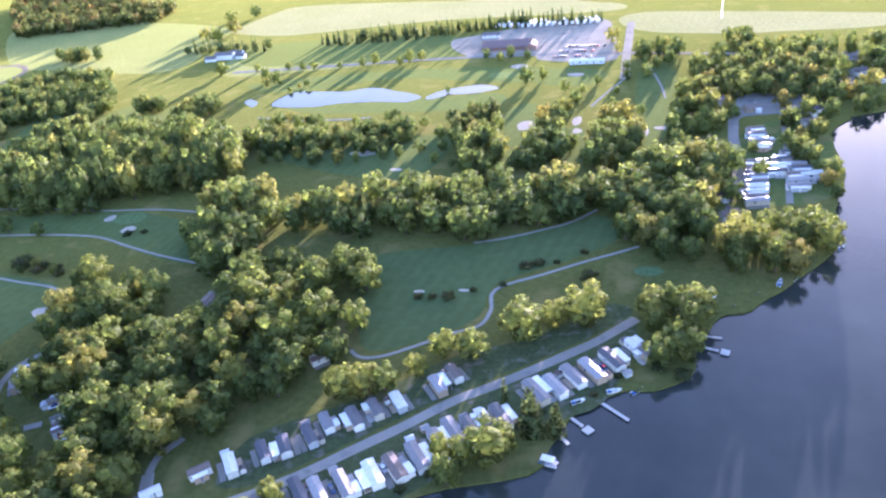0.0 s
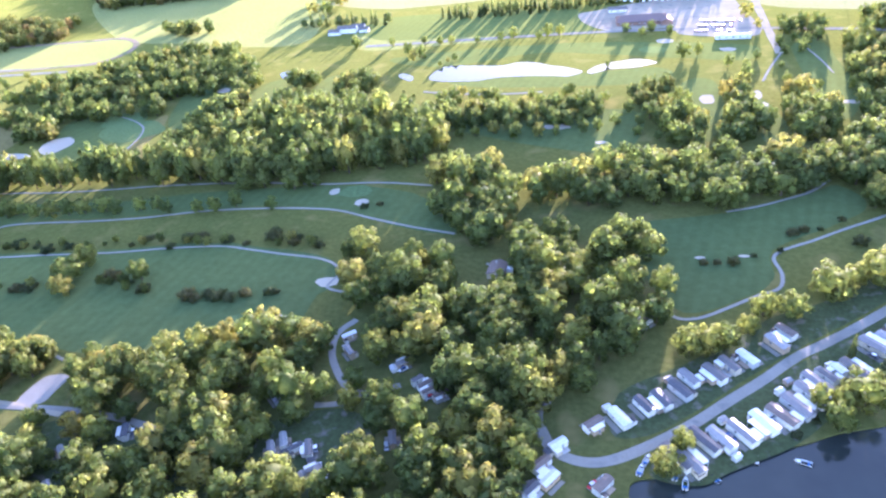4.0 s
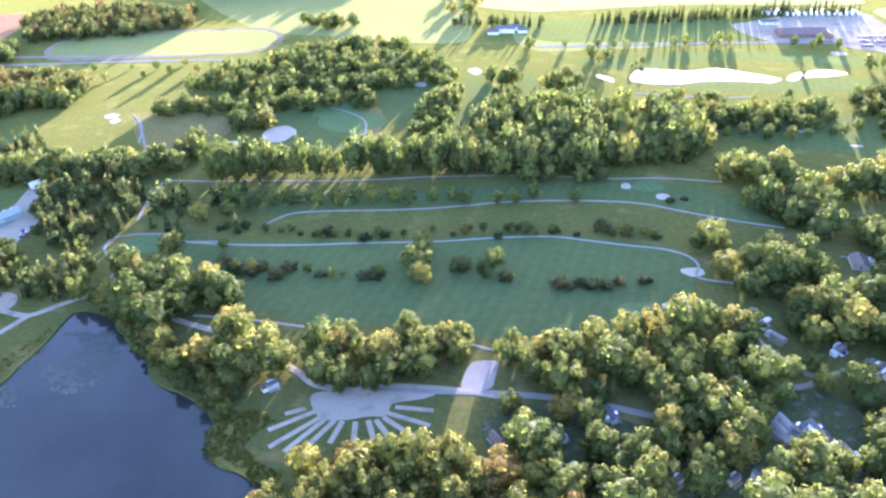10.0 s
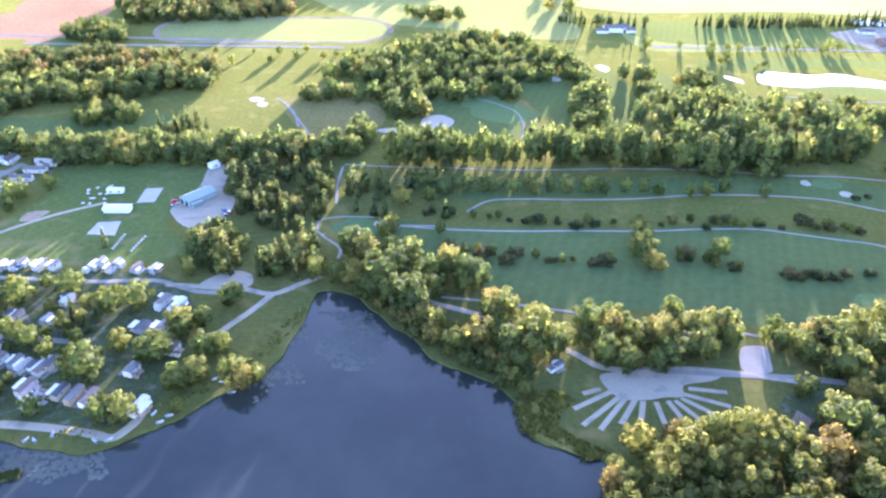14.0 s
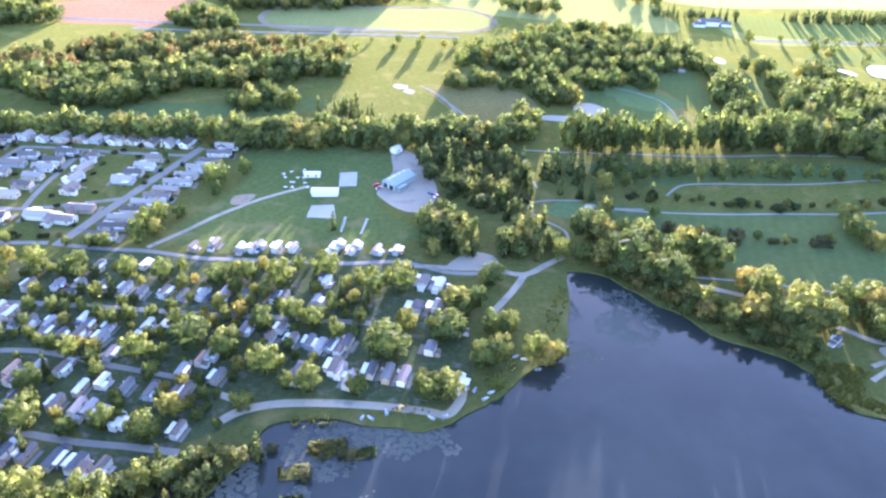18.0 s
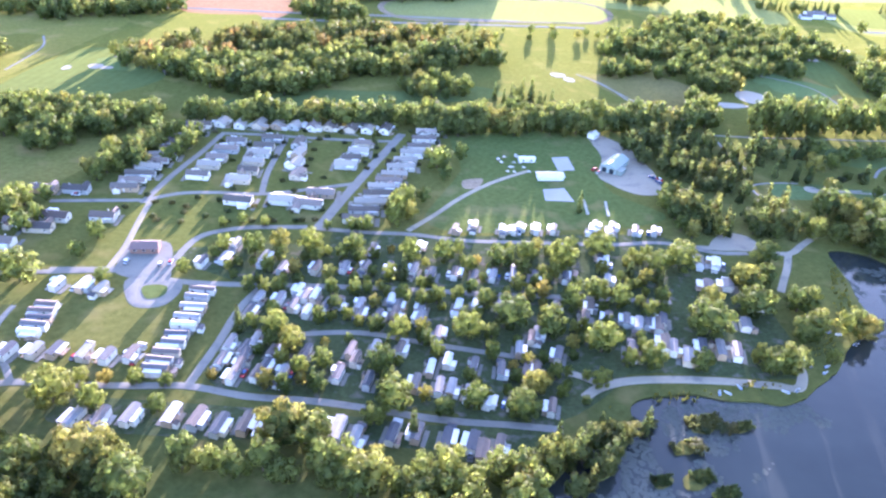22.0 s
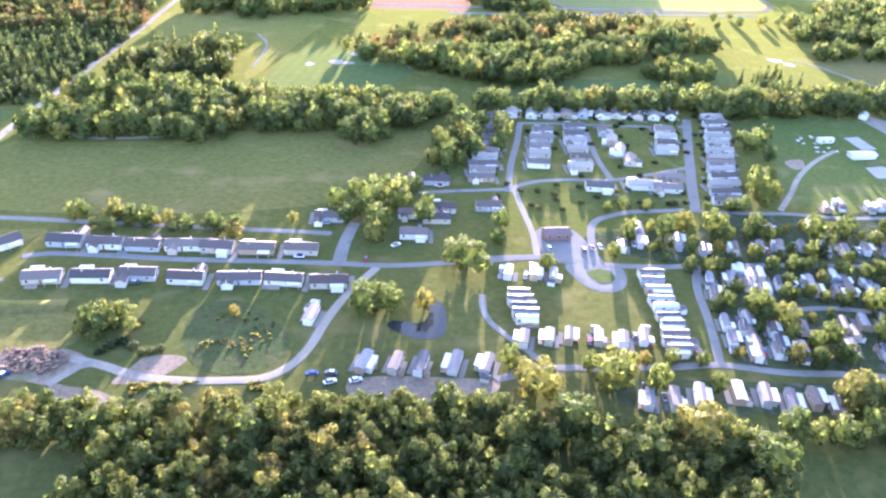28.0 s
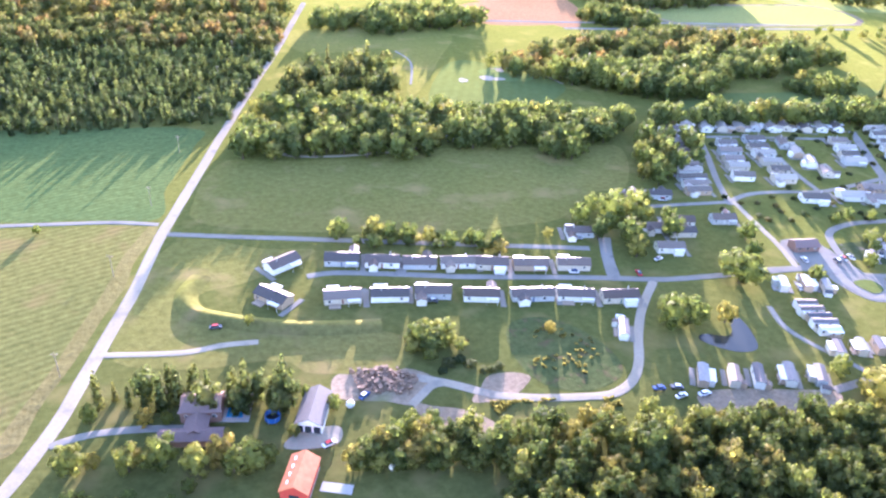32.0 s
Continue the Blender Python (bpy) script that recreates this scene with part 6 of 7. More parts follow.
scatter("floating_weed", "pale lily pads floating on the bay", "water plants", [(-690, 222), (-640, 216), (-600, 214), (-595, 200), (-640, 180), (-690, 180)], 3000, 5, pad, LILY)
scatter("floating_weed", "pale weed floating in the narrow bay", "water plants", [(-528, 288), (-499, 285), (-490, 262), (-500, 245), (-539, 238), (-548, 228)], 1600, 6, pad, LILY)
scatter("rubble_heap", "heap of broken concrete and rocks on bare earth", "rubble", [(-1042, 311), (-1028, 309), (-1021, 303), (-1026, 296), (-1041, 299)], 520, 8, rock, ROCK)
scatter("dry_sedge", "dry yellow brush beside the stony ground", "brush", [(-1003, 286), (-985, 283), (-962, 278), (-962, 274), (-985, 277), (-1003, 279)], 420, 9, tussock, SEDGE)
scatter("dry_sedge", "dry brown brush in the damp hollow", "brush", [(-984, 300), (-970, 290), (-958, 296), (-957, 310), (-970, 320), (-984, 312)], 130, 10, tussock, SEDGE)
for k, (x, y, r) in enumerate(((-641, 207, 7), (-653, 198, 5), (-629, 203, 4), (-667, 186, 4), (-656, 185, 6), (-650, 178, 5))):
    disc_patch("weed_island", x, y, r, r * 0.55, 0.4, REED, 0, "low weedy islet in the bay").location.z = -0.45
    scatter("reeds", "rushes on a weedy islet", "reeds", [(x - r, y - r * 0.4), (x + r, y - r * 0.4), (x + r, y + r * 0.5), (x - r, y + r * 0.5)], 130, 30 + k, reed, LEAVES["bush"])

# ---- low bank on the meadow ----
ridge = curve_through([(-1084, 378), (-1090, 366), (-1088, 355), (-1078, 348), (-1066, 342), (-1052, 337), (-1038, 334), (-1026, 332)], False, 5)
bm = bmesh.new()
rows = []
for i, p in enumerate(ridge):
    d = (ridge[min(i + 1, len(ridge) - 1)] - ridge[max(i - 1, 0)]).normalized()
    side = Vector((-d.y, d.x, 0))
    hgt = 1.9 * math.sin(math.pi * min(max(i / (len(ridge) - 1), 0.04), 0.96)) ** 0.4
    rows.append([bm.verts.new(p + side * o + Vector((0, 0, hgt * z))) for o, z in ((-4.2, 0), (-2.4, 0.55), (-0.7, 1), (0.8, 0.98), (2.6, 0.5), (4.4, 0))])
for a, b in zip(rows, rows[1:]):
    for i in range(5):
        bm.faces.new((a[i], a[i + 1], b[i + 1], b[i]))
bmesh.ops.recalc_face_normals(bm, faces=bm.faces[:])
if sum(f.normal.z for f in bm.faces) < 0:
    bmesh.ops.reverse_faces(bm, faces=bm.faces[:])
for f in bm.faces:
    f.smooth = True
tagged(part("earth_bank", bm, MEADOW), "low curved grassy earth bank", "bank", "", "structure")

# ---- small fittings ----
for k in range(7):
    for x, y in ((-623 - k * 0.5, 363 - k * 2.2), (-612 - k * 0.7, 360 - k * 2.2)):
        p = thing("pitch_marker", "small white horseshoe pitch marker on the grass", "marker", "pitch markers")
        part("board", box(-0.7, 0.7, -0.12, 0.12, 0.25, 0.75), AWNING, p)
        part("base", box(-0.8, 0.8, -0.3, 0.3, 0.0, 0.25), CONCRETE, p)
        p.matrix_basis = pose(x, y, 0, 0, 0, -8)


def table_model():
    top = thing("picnic_table", "pale timber picnic table on the grass", "table", "picnic tables")
    part("tabletop", box(-0.95, 0.95, -0.4, 0.4, 0.7, 0.76), AWNING, top)
    for sy in (-0.75, 0.75):
        part("bench", box(-0.95, 0.95, sy - 0.14, sy + 0.14, 0.42, 0.47), AWNING, top)
    for sx in (-0.7, 0.7):
        part("leg", joined(box(sx - 0.05, sx + 0.05, -0.75, 0.75, 0.34, 0.42), box(sx - 0.05, sx + 0.05, -0.3, -0.2, 0, 0.7), box(sx - 0.05, sx + 0.05, 0.2, 0.3, 0, 0.7)), DECK, top)
    return top


TABLE = table_model()
TABLE.matrix_basis = pose(-650, 405, 0, 0, 0, 20)
for k in range(13):
    copy_thing(TABLE, pose(-655 + 11 * CAR_RNG.random() * 1.6, 398 + 22 * CAR_RNG.random(), 0, 0, 0, CAR_RNG.uniform(-7, 183)))


def pole(x, y, turn, h=9.5):
    p = thing("utility_pole", "weathered timber utility pole with a crossarm", "pole", "utility poles")
    part("mast", tube(0, 0, -0.5, h, 0.16, 0.1, 8), DECK, p)
    part("crossarm", box(-1.1, 1.1, -0.06, 0.06, h - 0.9, h - 0.72), DECK, p)
    for sx in (-0.95, 0, 0.95):
        part("insulator", tube(sx, 0, h - 0.72, h - 0.5, 0.06, None, 6), SKIRT, p)
    p.matrix_basis = pose(x, y, 0, 0, 0, turn)


for k in range(7):
    pole(-1128 + k * 13, 330 + k * 55, -15)
mast = thing("radio_mast", "tall slender lattice radio mast", "mast")
for k in range(3):
    part("leg", tube(0.6 * math.cos(k * 2.094), 0.6 * math.sin(k * 2.094), -0.3, 34, 0.07, 0.05, 6), METAL, mast)
for k in range(16):
    part("ring", tube(0, 0, 1.5 + k * 2.0, 1.6 + k * 2.0, 0.66, None, 6), METAL, mast)
mast.matrix_basis = pose(199, 659, 0)


# ---- single trees ----
trees("autumn", [(38, 462, 6.1), (45, 473, 5.5), (29, 448, 5.9), (80, 460, 7.1), (71, 448, 6.2), (120, 454, 6.3), (128, 464, 5.3)], "tree turning orange beside a fairway")
trees("gold", [(158, 384, 6.0), (159, 372, 5.9), (165, 356, 4.8), (157, 345, 4.7), (177, 406, 6.3), (192, 427, 5.9), (174, 451, 5.8), (167, 420, 4.9), (182, 434, 5.6), (131, 363, 4.3), (206, 452, 6.2), (216, 459, 5.9), (232, 465, 7.0), (213, 435, 5.0)], "village tree with autumn leaves")
trees("gold", [(-324, 193, 8.2), (-299, 181, 7.6), (-298, 198, 5.9), (-282, 179, 6.6), (-310, 167, 6.6), (-327, 209, 4.8), (-308, 202, 5.2), (-230, 157, 6.8), (-218, 163, 5.7)], "broad yellowing tree shading the caravans")
trees("oak", [(-270, 188, 6.2), (-260, 193, 8.6), (-242, 181, 8.8), (-227, 168, 6.6), (-252, 174, 8.4), (-241, 201, 7.8), (-284, 161, 6.6), (-268, 162, 7.4), (-207, 162, 5.7), (-291, 210, 5.0)], "broad green tree shading the caravans")
trees("oak", [(-881, 326, 9.7), (-917, 307, 5.9), (-842, 246, 4.5), (-822, 242, 3.3), (-782, 223, 6.3), (-772, 221, 5.4), (-789, 333, 4.9), (-778, 337, 5.0), (-765, 332, 5.5), (-746, 329, 4.6), (-691, 409, 8.0), (-715, 369, 5.2), (-724, 352, 4.9), (-784, 270, 4.2), (-777, 267, 4.6), (-737, 267, 4.4), (-747, 250, 5.1), (-745, 232, 6.8), (-729, 225, 3.9), (-718, 227, 5.0), (-703, 220, 6.0), (-711, 263, 6.7), (-692, 269, 8.1), (-781, 244, 3.5), (-770, 244, 3.9), (-767, 255, 3.7), (-753, 225, 4.1), (-678, 260, 5.8)], "rounded leafy tree among the mobile homes")
trees("gold", [(-881, 254, 7.8), (-855, 252, 7.5), (-904, 304, 3.9), (-849, 320, 3.1), (-859, 261, 2.9), (-848, 260, 3.0), (-840, 259, 2.6), (-830, 257, 2.6), (-820, 254, 2.5), (-884, 269, 3.3)], "tree with yellowing leaves beside a lane")
trees("oak", [(-664, 275, 5.1), (-651, 280, 6.0), (-662, 248, 7.8), (-647, 237, 5.6), (-629, 232, 4.3), (-602, 226, 5.7), (-615, 252, 8.8), (-589, 261, 9.2), (-568, 260, 6.2), (-581, 280, 7.2), (-561, 296, 6.8), (-603, 297, 7.3), (-615, 296, 5.7), (-657, 306, 7.1), (-636, 313, 6.6), (-671, 313, 5.1), (-684, 310, 5.5), (-708, 317, 5.0), (-723, 319, 4.9)], "rounded leafy tree among the mobile homes")
trees("gold", [(-677, 266, 4.9), (-577, 242, 5.8), (-556, 243, 5.3), (-818, 323, 3.2), (-699, 282, 3.7), (-724, 286, 3.6), (-575, 228, 3.2)], "tree with yellowing leaves among the mobile homes")
trees("pine", [(-741, 218, 2.5), (-696, 205, 2.2), (-630, 352, 2.3), (-721, 438, 2.5)], "dark green pointed conifer standing alone")
trees("oak", [(-721, 362, 5.9), (-738, 348, 3.1), (-745, 349, 3.1), (-695, 230, 5.1), (-713, 230, 2.7), (-759, 289, 3.1), (-783, 276, 5.2), (-643, 274, 4.7)], "rounded leafy tree among the mobile homes")
trees("gold", [(-750, 298, 3.2)], "tree with yellowing leaves among the mobile homes")
trees("oak", [(-356, 315, 8.1), (-352, 328, 7.7), (-355, 302, 6.7), (-317, 309, 5.1), (-269, 398, 5.5), (-238, 393, 5.4), (-486, 349, 5.6), (-474, 380, 6.6), (-459, 401, 8.3), (-210, 312, 4.6), (-263, 249, 5.9), (-177, 301, 6.1), (-457, 347, 3.1)], "lone rounded tree on the golf course")
trees("pine", [(-504, 398, 4.1), (-501, 405, 4.2), (-495, 407, 4.2), (-487, 402, 4.5), (-452, 364, 2.9), (-469, 399, 4.2)], "dark pointed conifer between fairways")
trees("oak", [(-443, 393, 4.4), (-435, 394, 4.1), (-426, 391, 4.8), (-416, 392, 4.1), (-408, 390, 4.4), (-396, 388, 5.1), (-386, 387, 4.4), (-376, 387, 5.4), (-363, 387, 6.4), (-341, 384, 4.0), (-330, 382, 3.7), (-323, 377, 4.3), (-304, 375, 3.9), (-294, 375, 4.3), (-282, 377, 4.3), (-260, 370, 3.6), (-355, 382, 4.3), (-450, 388, 4.7), (-459, 383, 4.7)], "dark rounded tree in a row between fairways")
trees("bush", [(-462, 369, 2.7), (-448, 369, 3.7), (-417, 357, 1.9), (-409, 355, 2.6), (-401, 355, 4.3), (-391, 352, 2.3), (-371, 348, 3.3), (-334, 344, 2.0), (-325, 350, 2.7), (-310, 338, 3.1), (-302, 345, 3.8), (-294, 345, 4.1), (-279, 339, 4.2), (-268, 334, 2.4), (-253, 342, 3.6), (-239, 334, 2.9), (-227, 325, 3.3), (-382, 347, 4.5), (-455, 333, 4.4), (-447, 324, 5.2), (-439, 322, 4.4), (-436, 327, 4.0), (-427, 317, 4.8), (-421, 324, 4.7), (-405, 315, 3.0), (-402, 316, 2.2), (-383, 310, 4.3), (-377, 311, 5.1), (-322, 307, 2.2), (-313, 299, 3.9)], "small dark rounded tree on the golf course")
trees("bush", [(-333, 313, 4.8)], "small dark rounded tree on the golf course")
trees("bush", [(-288, 290, 4.6), (-284, 287, 3.5), (-278, 290, 3.6), (-276, 287, 3.5), (-271, 290, 2.7), (-273, 286, 3.5), (-266, 285, 3.8), (-259, 287, 3.8), (-247, 286, 3.0), (-244, 287, 2.0)], "low dark clump of bushes on the fairway")
trees("bush", [(6, 295, 3.5), (12, 297, 2.7), (20, 297, 1.8), (33, 303, 2.1), (-5, 282, 1.3), (-42, 278, 2.3), (-36, 277, 2.1), (-29, 276, 2.9), (-18, 280, 1.9), (-253, 336, 4.8), (-241, 330, 3.7), (-231, 333, 2.2), (-206, 362, 2.8), (-197, 363, 2.5), (32, 282, 4.1)], "small dark rounded tree on the golf course")
trees("oak", [(-281, 399, 7.4), (-250, 392, 7.1), (-142, 329, 11.5), (-132, 331, 10.2), (-154, 338, 8.6), (-122, 308, 8.4), (-106, 310, 8.4), (-86, 350, 6.4), (57, 234, 4.6)], "large rounded tree on the golf course")
trees("gold", [(-30, 237, 5.8), (-19, 235, 6.8), (-40, 227, 4.5), (-67, 218, 6.8), (-59, 219, 6.2), (-52, 220, 6.2), (1, 246, 9.1), (14, 252, 5.8), (26, 253, 10.3), (-14, 184, 9.1), (-23, 181, 4.8), (-83, 170, 4.4), (-202, 314, 8.1), (53, 252, 6.7)], "tree with yellow green leaves near the lakeside street")
trees("pine", [(-8, 207, 1.9), (0, 194, 5.1), (8, 192, 3.5)], "dark green pointed conifer standing alone")
trees("gold", [(-198, 307, 3.7), (-91, 161, 5.5), (-354, 249, 6.8), (-343, 251, 6.2), (-254, 224, 10.3), (-286, 229, 8.1), (-303, 238, 7.1), (-315, 233, 5.8), (-271, 220, 7.3)], "tree with yellow green leaves")
trees("gold", [(-546, 242, 4.1), (-562, 261, 4.7), (-570, 245, 5.0), (-595, 226, 6.4), (-512, 308, 5.4), (-522, 312, 4.9)], "tree with yellow green leaves by the shore")
trees("oak", [(-580, 273, 5.3), (-605, 268, 5.2), (-572, 280, 5.0)], "rounded leafy tree by the lake lane")
trees("gold", [(-925, 307, 6.3), (-1077, 278, 3.0), (-1084, 281, 3.3), (-1090, 283, 2.9), (-1101, 285, 3.2), (-1106, 287, 2.9), (-1071, 279, 2.7), (-1116, 289, 2.3), (-1121, 291, 2.6), (-1120, 275, 2.2), (-1109, 272, 1.9), (-1030, 394, 3.7), (-970, 314, 2.0), (-1070, 343, 1.1), (-1145, 424, 1.7), (-1103, 302, 2.5)], "tree with yellowing leaves in low sun")
trees("mixed", [(-1118, 307, 2.5), (-1097, 301, 1.2), (-1092, 274, 2.0), (-1088, 311, 2.0), (-1096, 313, 2.0), (-1102, 312, 2.6), (-1063, 287, 1.9), (-1050, 295, 2.3), (-1057, 302, 2.0)], "garden tree round the farmhouse")
trees("oak", [(-923, 384, 4.5), (-921, 370, 4.3), (-914, 376, 4.6), (-893, 390, 5.4), (-884, 374, 4.0), (-913, 393, 3.6), (-884, 394, 3.6), (-898, 396, 3.6)], "dark rounded garden tree by the street's end")
trees("oak", [(-1008, 390, 3.3), (-1014, 394, 3.8), (-1001, 387, 3.8), (-1027, 398, 3.4), (-993, 384, 3.3), (-985, 379, 3.3), (-974, 377, 3.0), (-966, 375, 2.8)], "low tree in the row above the long houses")
trees("oak", [(-675, 418, 4.6), (-690, 394, 3.8), (-706, 372, 3.8), (-716, 355, 4.0), (-742, 349, 2.6), (-756, 351, 2.5), (-794, 361, 2.6), (-784, 357, 2.3), (-803, 359, 2.0)], "dark rounded tree beside the park homes")
trees("oak", [(-907, 385, 6.8), (-896, 380, 6.3), (-908, 364, 6.5), (-888, 365, 5.1), (-912, 353, 4.8), (-943, 375, 2.4), (-856, 355, 4.2), (-862, 342, 3.5), (-967, 373, 2.8), (-1059, 355, 1.2), (-976, 381, 2.4)], "rounded leafy tree among the houses")
trees("bush", [(-811, 471, 1.5), (-815, 463, 1.9), (-823, 448, 1.4), (-826, 440, 2.0), (-833, 425, 1.6), (-836, 418, 2.1), (-842, 404, 1.7), (-700, 441, 1.6), (-706, 431, 2.0), (-717, 414, 1.5), (-721, 406, 1.9), (-731, 391, 1.6), (-738, 378, 2.0), (-748, 362, 1.7), (-679, 449, 2.1), (-684, 440, 1.7), (-694, 421, 2.2), (-700, 413, 1.6), (-713, 391, 2.1), (-718, 383, 1.8), (-726, 368, 2.3), (-790, 447, 1.5), (-799, 428, 1.8), (-771, 448, 1.6), (-779, 430, 1.9), (-755, 437, 1.7), (-758, 425, 1.5), (-720, 436, 1.8), (-729, 419, 1.6), (-779, 466, 1.7), (-758, 463, 1.6), (-737, 459, 1.8), (-716, 454, 1.6)], "dark rounded garden shrub beside the park homes")
trees("bush", [(-1010, 306, 2.3), (-1006, 307, 2.4), (-1003, 304, 2.3), (-1000, 300, 1.7), (-997, 300, 1.5), (-994, 301, 1.3), (-1001, 316, 1.6), (-1013, 303, 1.0)], "low bush below the clump of trees")
# Trees narrowing the sunlit gap; the last two are added only to block sun.
trees("oak", [(-341, 249, 3.6), (-326, 243, 3.2), (-319, 249, 4.0), (-322, 237, 4.2), (-316, 242, 4.4)], "small tree beside the gravel pad")
trees("oak", [(-876, 237, 7.5), (-863, 221, 8.1), (-841, 222, 9.3), (-828, 208, 7.7), (-783, 224, 8.5), (-775, 219, 7.0), (-762, 197, 6.6), (-743, 191, 7.2), (-731, 186, 6.5)], "broad old tree below the woodland street")
trees("gold", [(-552, 239, 5.7), (-604, 232, 3.4)], "tree with yellowing leaves by the shore lane")
trees("bush", [(-660, 209, 2.2), (-666, 210, 2.3), (-637, 203, 2.6), (-643, 203, 1.7), (-634, 202, 2.7), (-650, 196, 3.2)], "low reedy bush at the water edge")
trees("oak", [(-199, 644, 2.9), (-171, 639, 3.4), (-157, 635, 3.4), (-147, 634, 3.3), (-125, 630, 2.7), (-105, 628, 3.7), (-94, 629, 4.2), (-73, 622, 3.1), (-65, 626, 4.7), (-55, 626, 4.1), (-1, 615, 3.9), (9, 603, 3.3), (18, 609, 4.3), (31, 600, 3.2), (-184, 613, 5.0), (-173, 604, 4.9), (-146, 590, 3.1), (-230, 646, 6.0), (26, 545, 6.8), (38, 547, 3.8), (50, 516, 4.0), (102, 626, 6.4), (100, 594, 3.5), (54, 492, 4.6), (98, 547, 3.6), (114, 555, 3.7), (120, 547, 4.0), (129, 550, 4.8), (95, 529, 3.2)], "small tree beside the highway and club")
trees("oak", [(-250, 857, 6.4), (-275, 845, 8.0), (-258, 793, 8.9), (-269, 767, 7.2), (-285, 779, 7.4), (204, 565, 3.8), (215, 566, 3.8), (228, 564, 3.4), (239, 562, 3.7), (251, 562, 3.7), (263, 562, 3.6), (275, 560, 3.6)], "field edge tree in low sun")
trees("oak", [(156, 396, 4.1), (156, 382, 4.5), (158, 373, 3.9), (169, 426, 3.7), (143, 443, 3.9), (134, 436, 4.5), (144, 489, 6.3), (206, 454, 4.4), (224, 449, 4.3), (162, 354, 3.7), (157, 333, 3.5), (160, 362, 3.2)], "village tree between trailers")
trees("gold", [(137, 392, 3.3), (166, 422, 4.6), (142, 453, 4.1), (127, 429, 7.2), (115, 427, 6.4), (159, 347, 3.9), (221, 455, 5.4), (216, 431, 3.7), (226, 438, 3.7), (174, 403, 4.3), (166, 401, 3.6)], "village tree with autumn leaves")
trees("pine", [(-500, 393, 2.9), (-495, 400, 3.3), (-488, 388, 2.9), (-482, 395, 3.0), (-491, 372, 2.8), (-485, 369, 2.8), (-501, 377, 2.5), (-560, 383, 2.8), (-554, 392, 2.6), (-546, 395, 2.6)], "dark pointed conifer beside the path")
trees("oak", [(-482, 355, 4.3), (-455, 408, 4.8), (-422, 394, 4.0), (-399, 391, 4.0)], "small rounded tree beside the fairway")
trees("oak", [(-28, 173, 5.4)], "large dark tree on the lake shore")
trees("gold", [(-30, 184, 4.1)], "tree with yellow leaves on the lake shore")
trees("bush", [(-43, 172, 2.2), (-34, 178, 2.1), (-21, 186, 1.4), (33, 218, 1.8), (48, 220, 3.5), (55, 215, 3.4), (61, 223, 1.5), (23, 209, 1.6), (4, 202, 1.6)], "low green bush on the lake shore")
trees("bush", [(-776, 430, 1.3), (-835, 386, 1.2), (-847, 423, 1.0), (-694, 451, 1.2), (-774, 401, 1.7), (-845, 433, 1.5), (-727, 448, 1.5), (-809, 466, 0.9), (-782, 378, 0.9), (-769, 390, 1.8), (-799, 395, 1.1), (-758, 391, 1.0), (-778, 460, 1.6), (-805, 452, 0.9), (-815, 388, 1.4), (-827, 384, 1.6), (-696, 457, 1.5), (-844, 431, 1.1), (-696, 450, 1.0), (-751, 451, 2.1), (-837, 416, 1.5), (-842, 467, 1.7), (-789, 376, 0.8), (-738, 460, 1.0), (-771, 369, 0.9), (-746, 454, 2.0), (-821, 374, 1.2), (-684, 444, 2.0), (-757, 369, 1.1), (-842, 435, 1.5)], "small garden shrub beside a park house")
trees("bush", [(-753, 403, 1.3), (-805, 384, 1.8), (-761, 417, 1.0), (-801, 373, 1.4), (-722, 425, 1.0), (-777, 447, 1.5), (-781, 436, 1.1), (-839, 411, 1.4), (-839, 393, 1.5), (-729, 411, 1.6), (-735, 438, 0.9), (-820, 379, 1.5), (-716, 419, 1.9), (-737, 445, 1.5), (-711, 432, 1.4), (-848, 382, 1.2)], "small garden shrub beside a park house")
trees("bush", [(-822, 365, 1.6), (-761, 360, 1.8), (-835, 372, 1.1), (-790, 362, 1.8), (-811, 369, 1.6), (-794, 366, 1.8), (-833, 368, 1.4), (-783, 364, 1.2), (-801, 363, 1.0), (-780, 361, 1.3), (-770, 360, 1.1), (-784, 359, 1.8), (-767, 360, 1.9)], "small clipped shrub along the park lawn")
trees("autumn", [(30, 462, 5.7), (68, 452, 5.4)], "tree turning orange beside a fairway")
trees("autumn", [(-172, 296, 5.1), (-479, 318, 3.9)], "tree turning orange beside the lane")
trees("oak", [(-675, 279, 2.1), (-634, 285, 2.3), (-625, 288, 3.4), (-638, 280, 2.5), (-704, 275, 2.4), (-741, 310, 2.4), (-687, 245, 2.4), (-644, 252, 2.1), (-740, 252, 2.0), (-674, 234, 1.9), (-791, 282, 3.2), (-765, 267, 1.9), (-768, 326, 2.1), (-806, 333, 2.8), (-679, 316, 3.1), (-717, 282, 1.8), (-635, 292, 2.0), (-651, 255, 2.2), (-775, 253, 3.3), (-626, 305, 1.8), (-674, 293, 2.4), (-624, 274, 3.4), (-752, 325, 3.2), (-654, 261, 3.0), (-686, 227, 2.5), (-648, 318, 3.5), (-783, 289, 2.7), (-731, 291, 3.4), (-668, 254, 2.2), (-627, 266, 2.5)], "leafy yard tree between mobile homes")
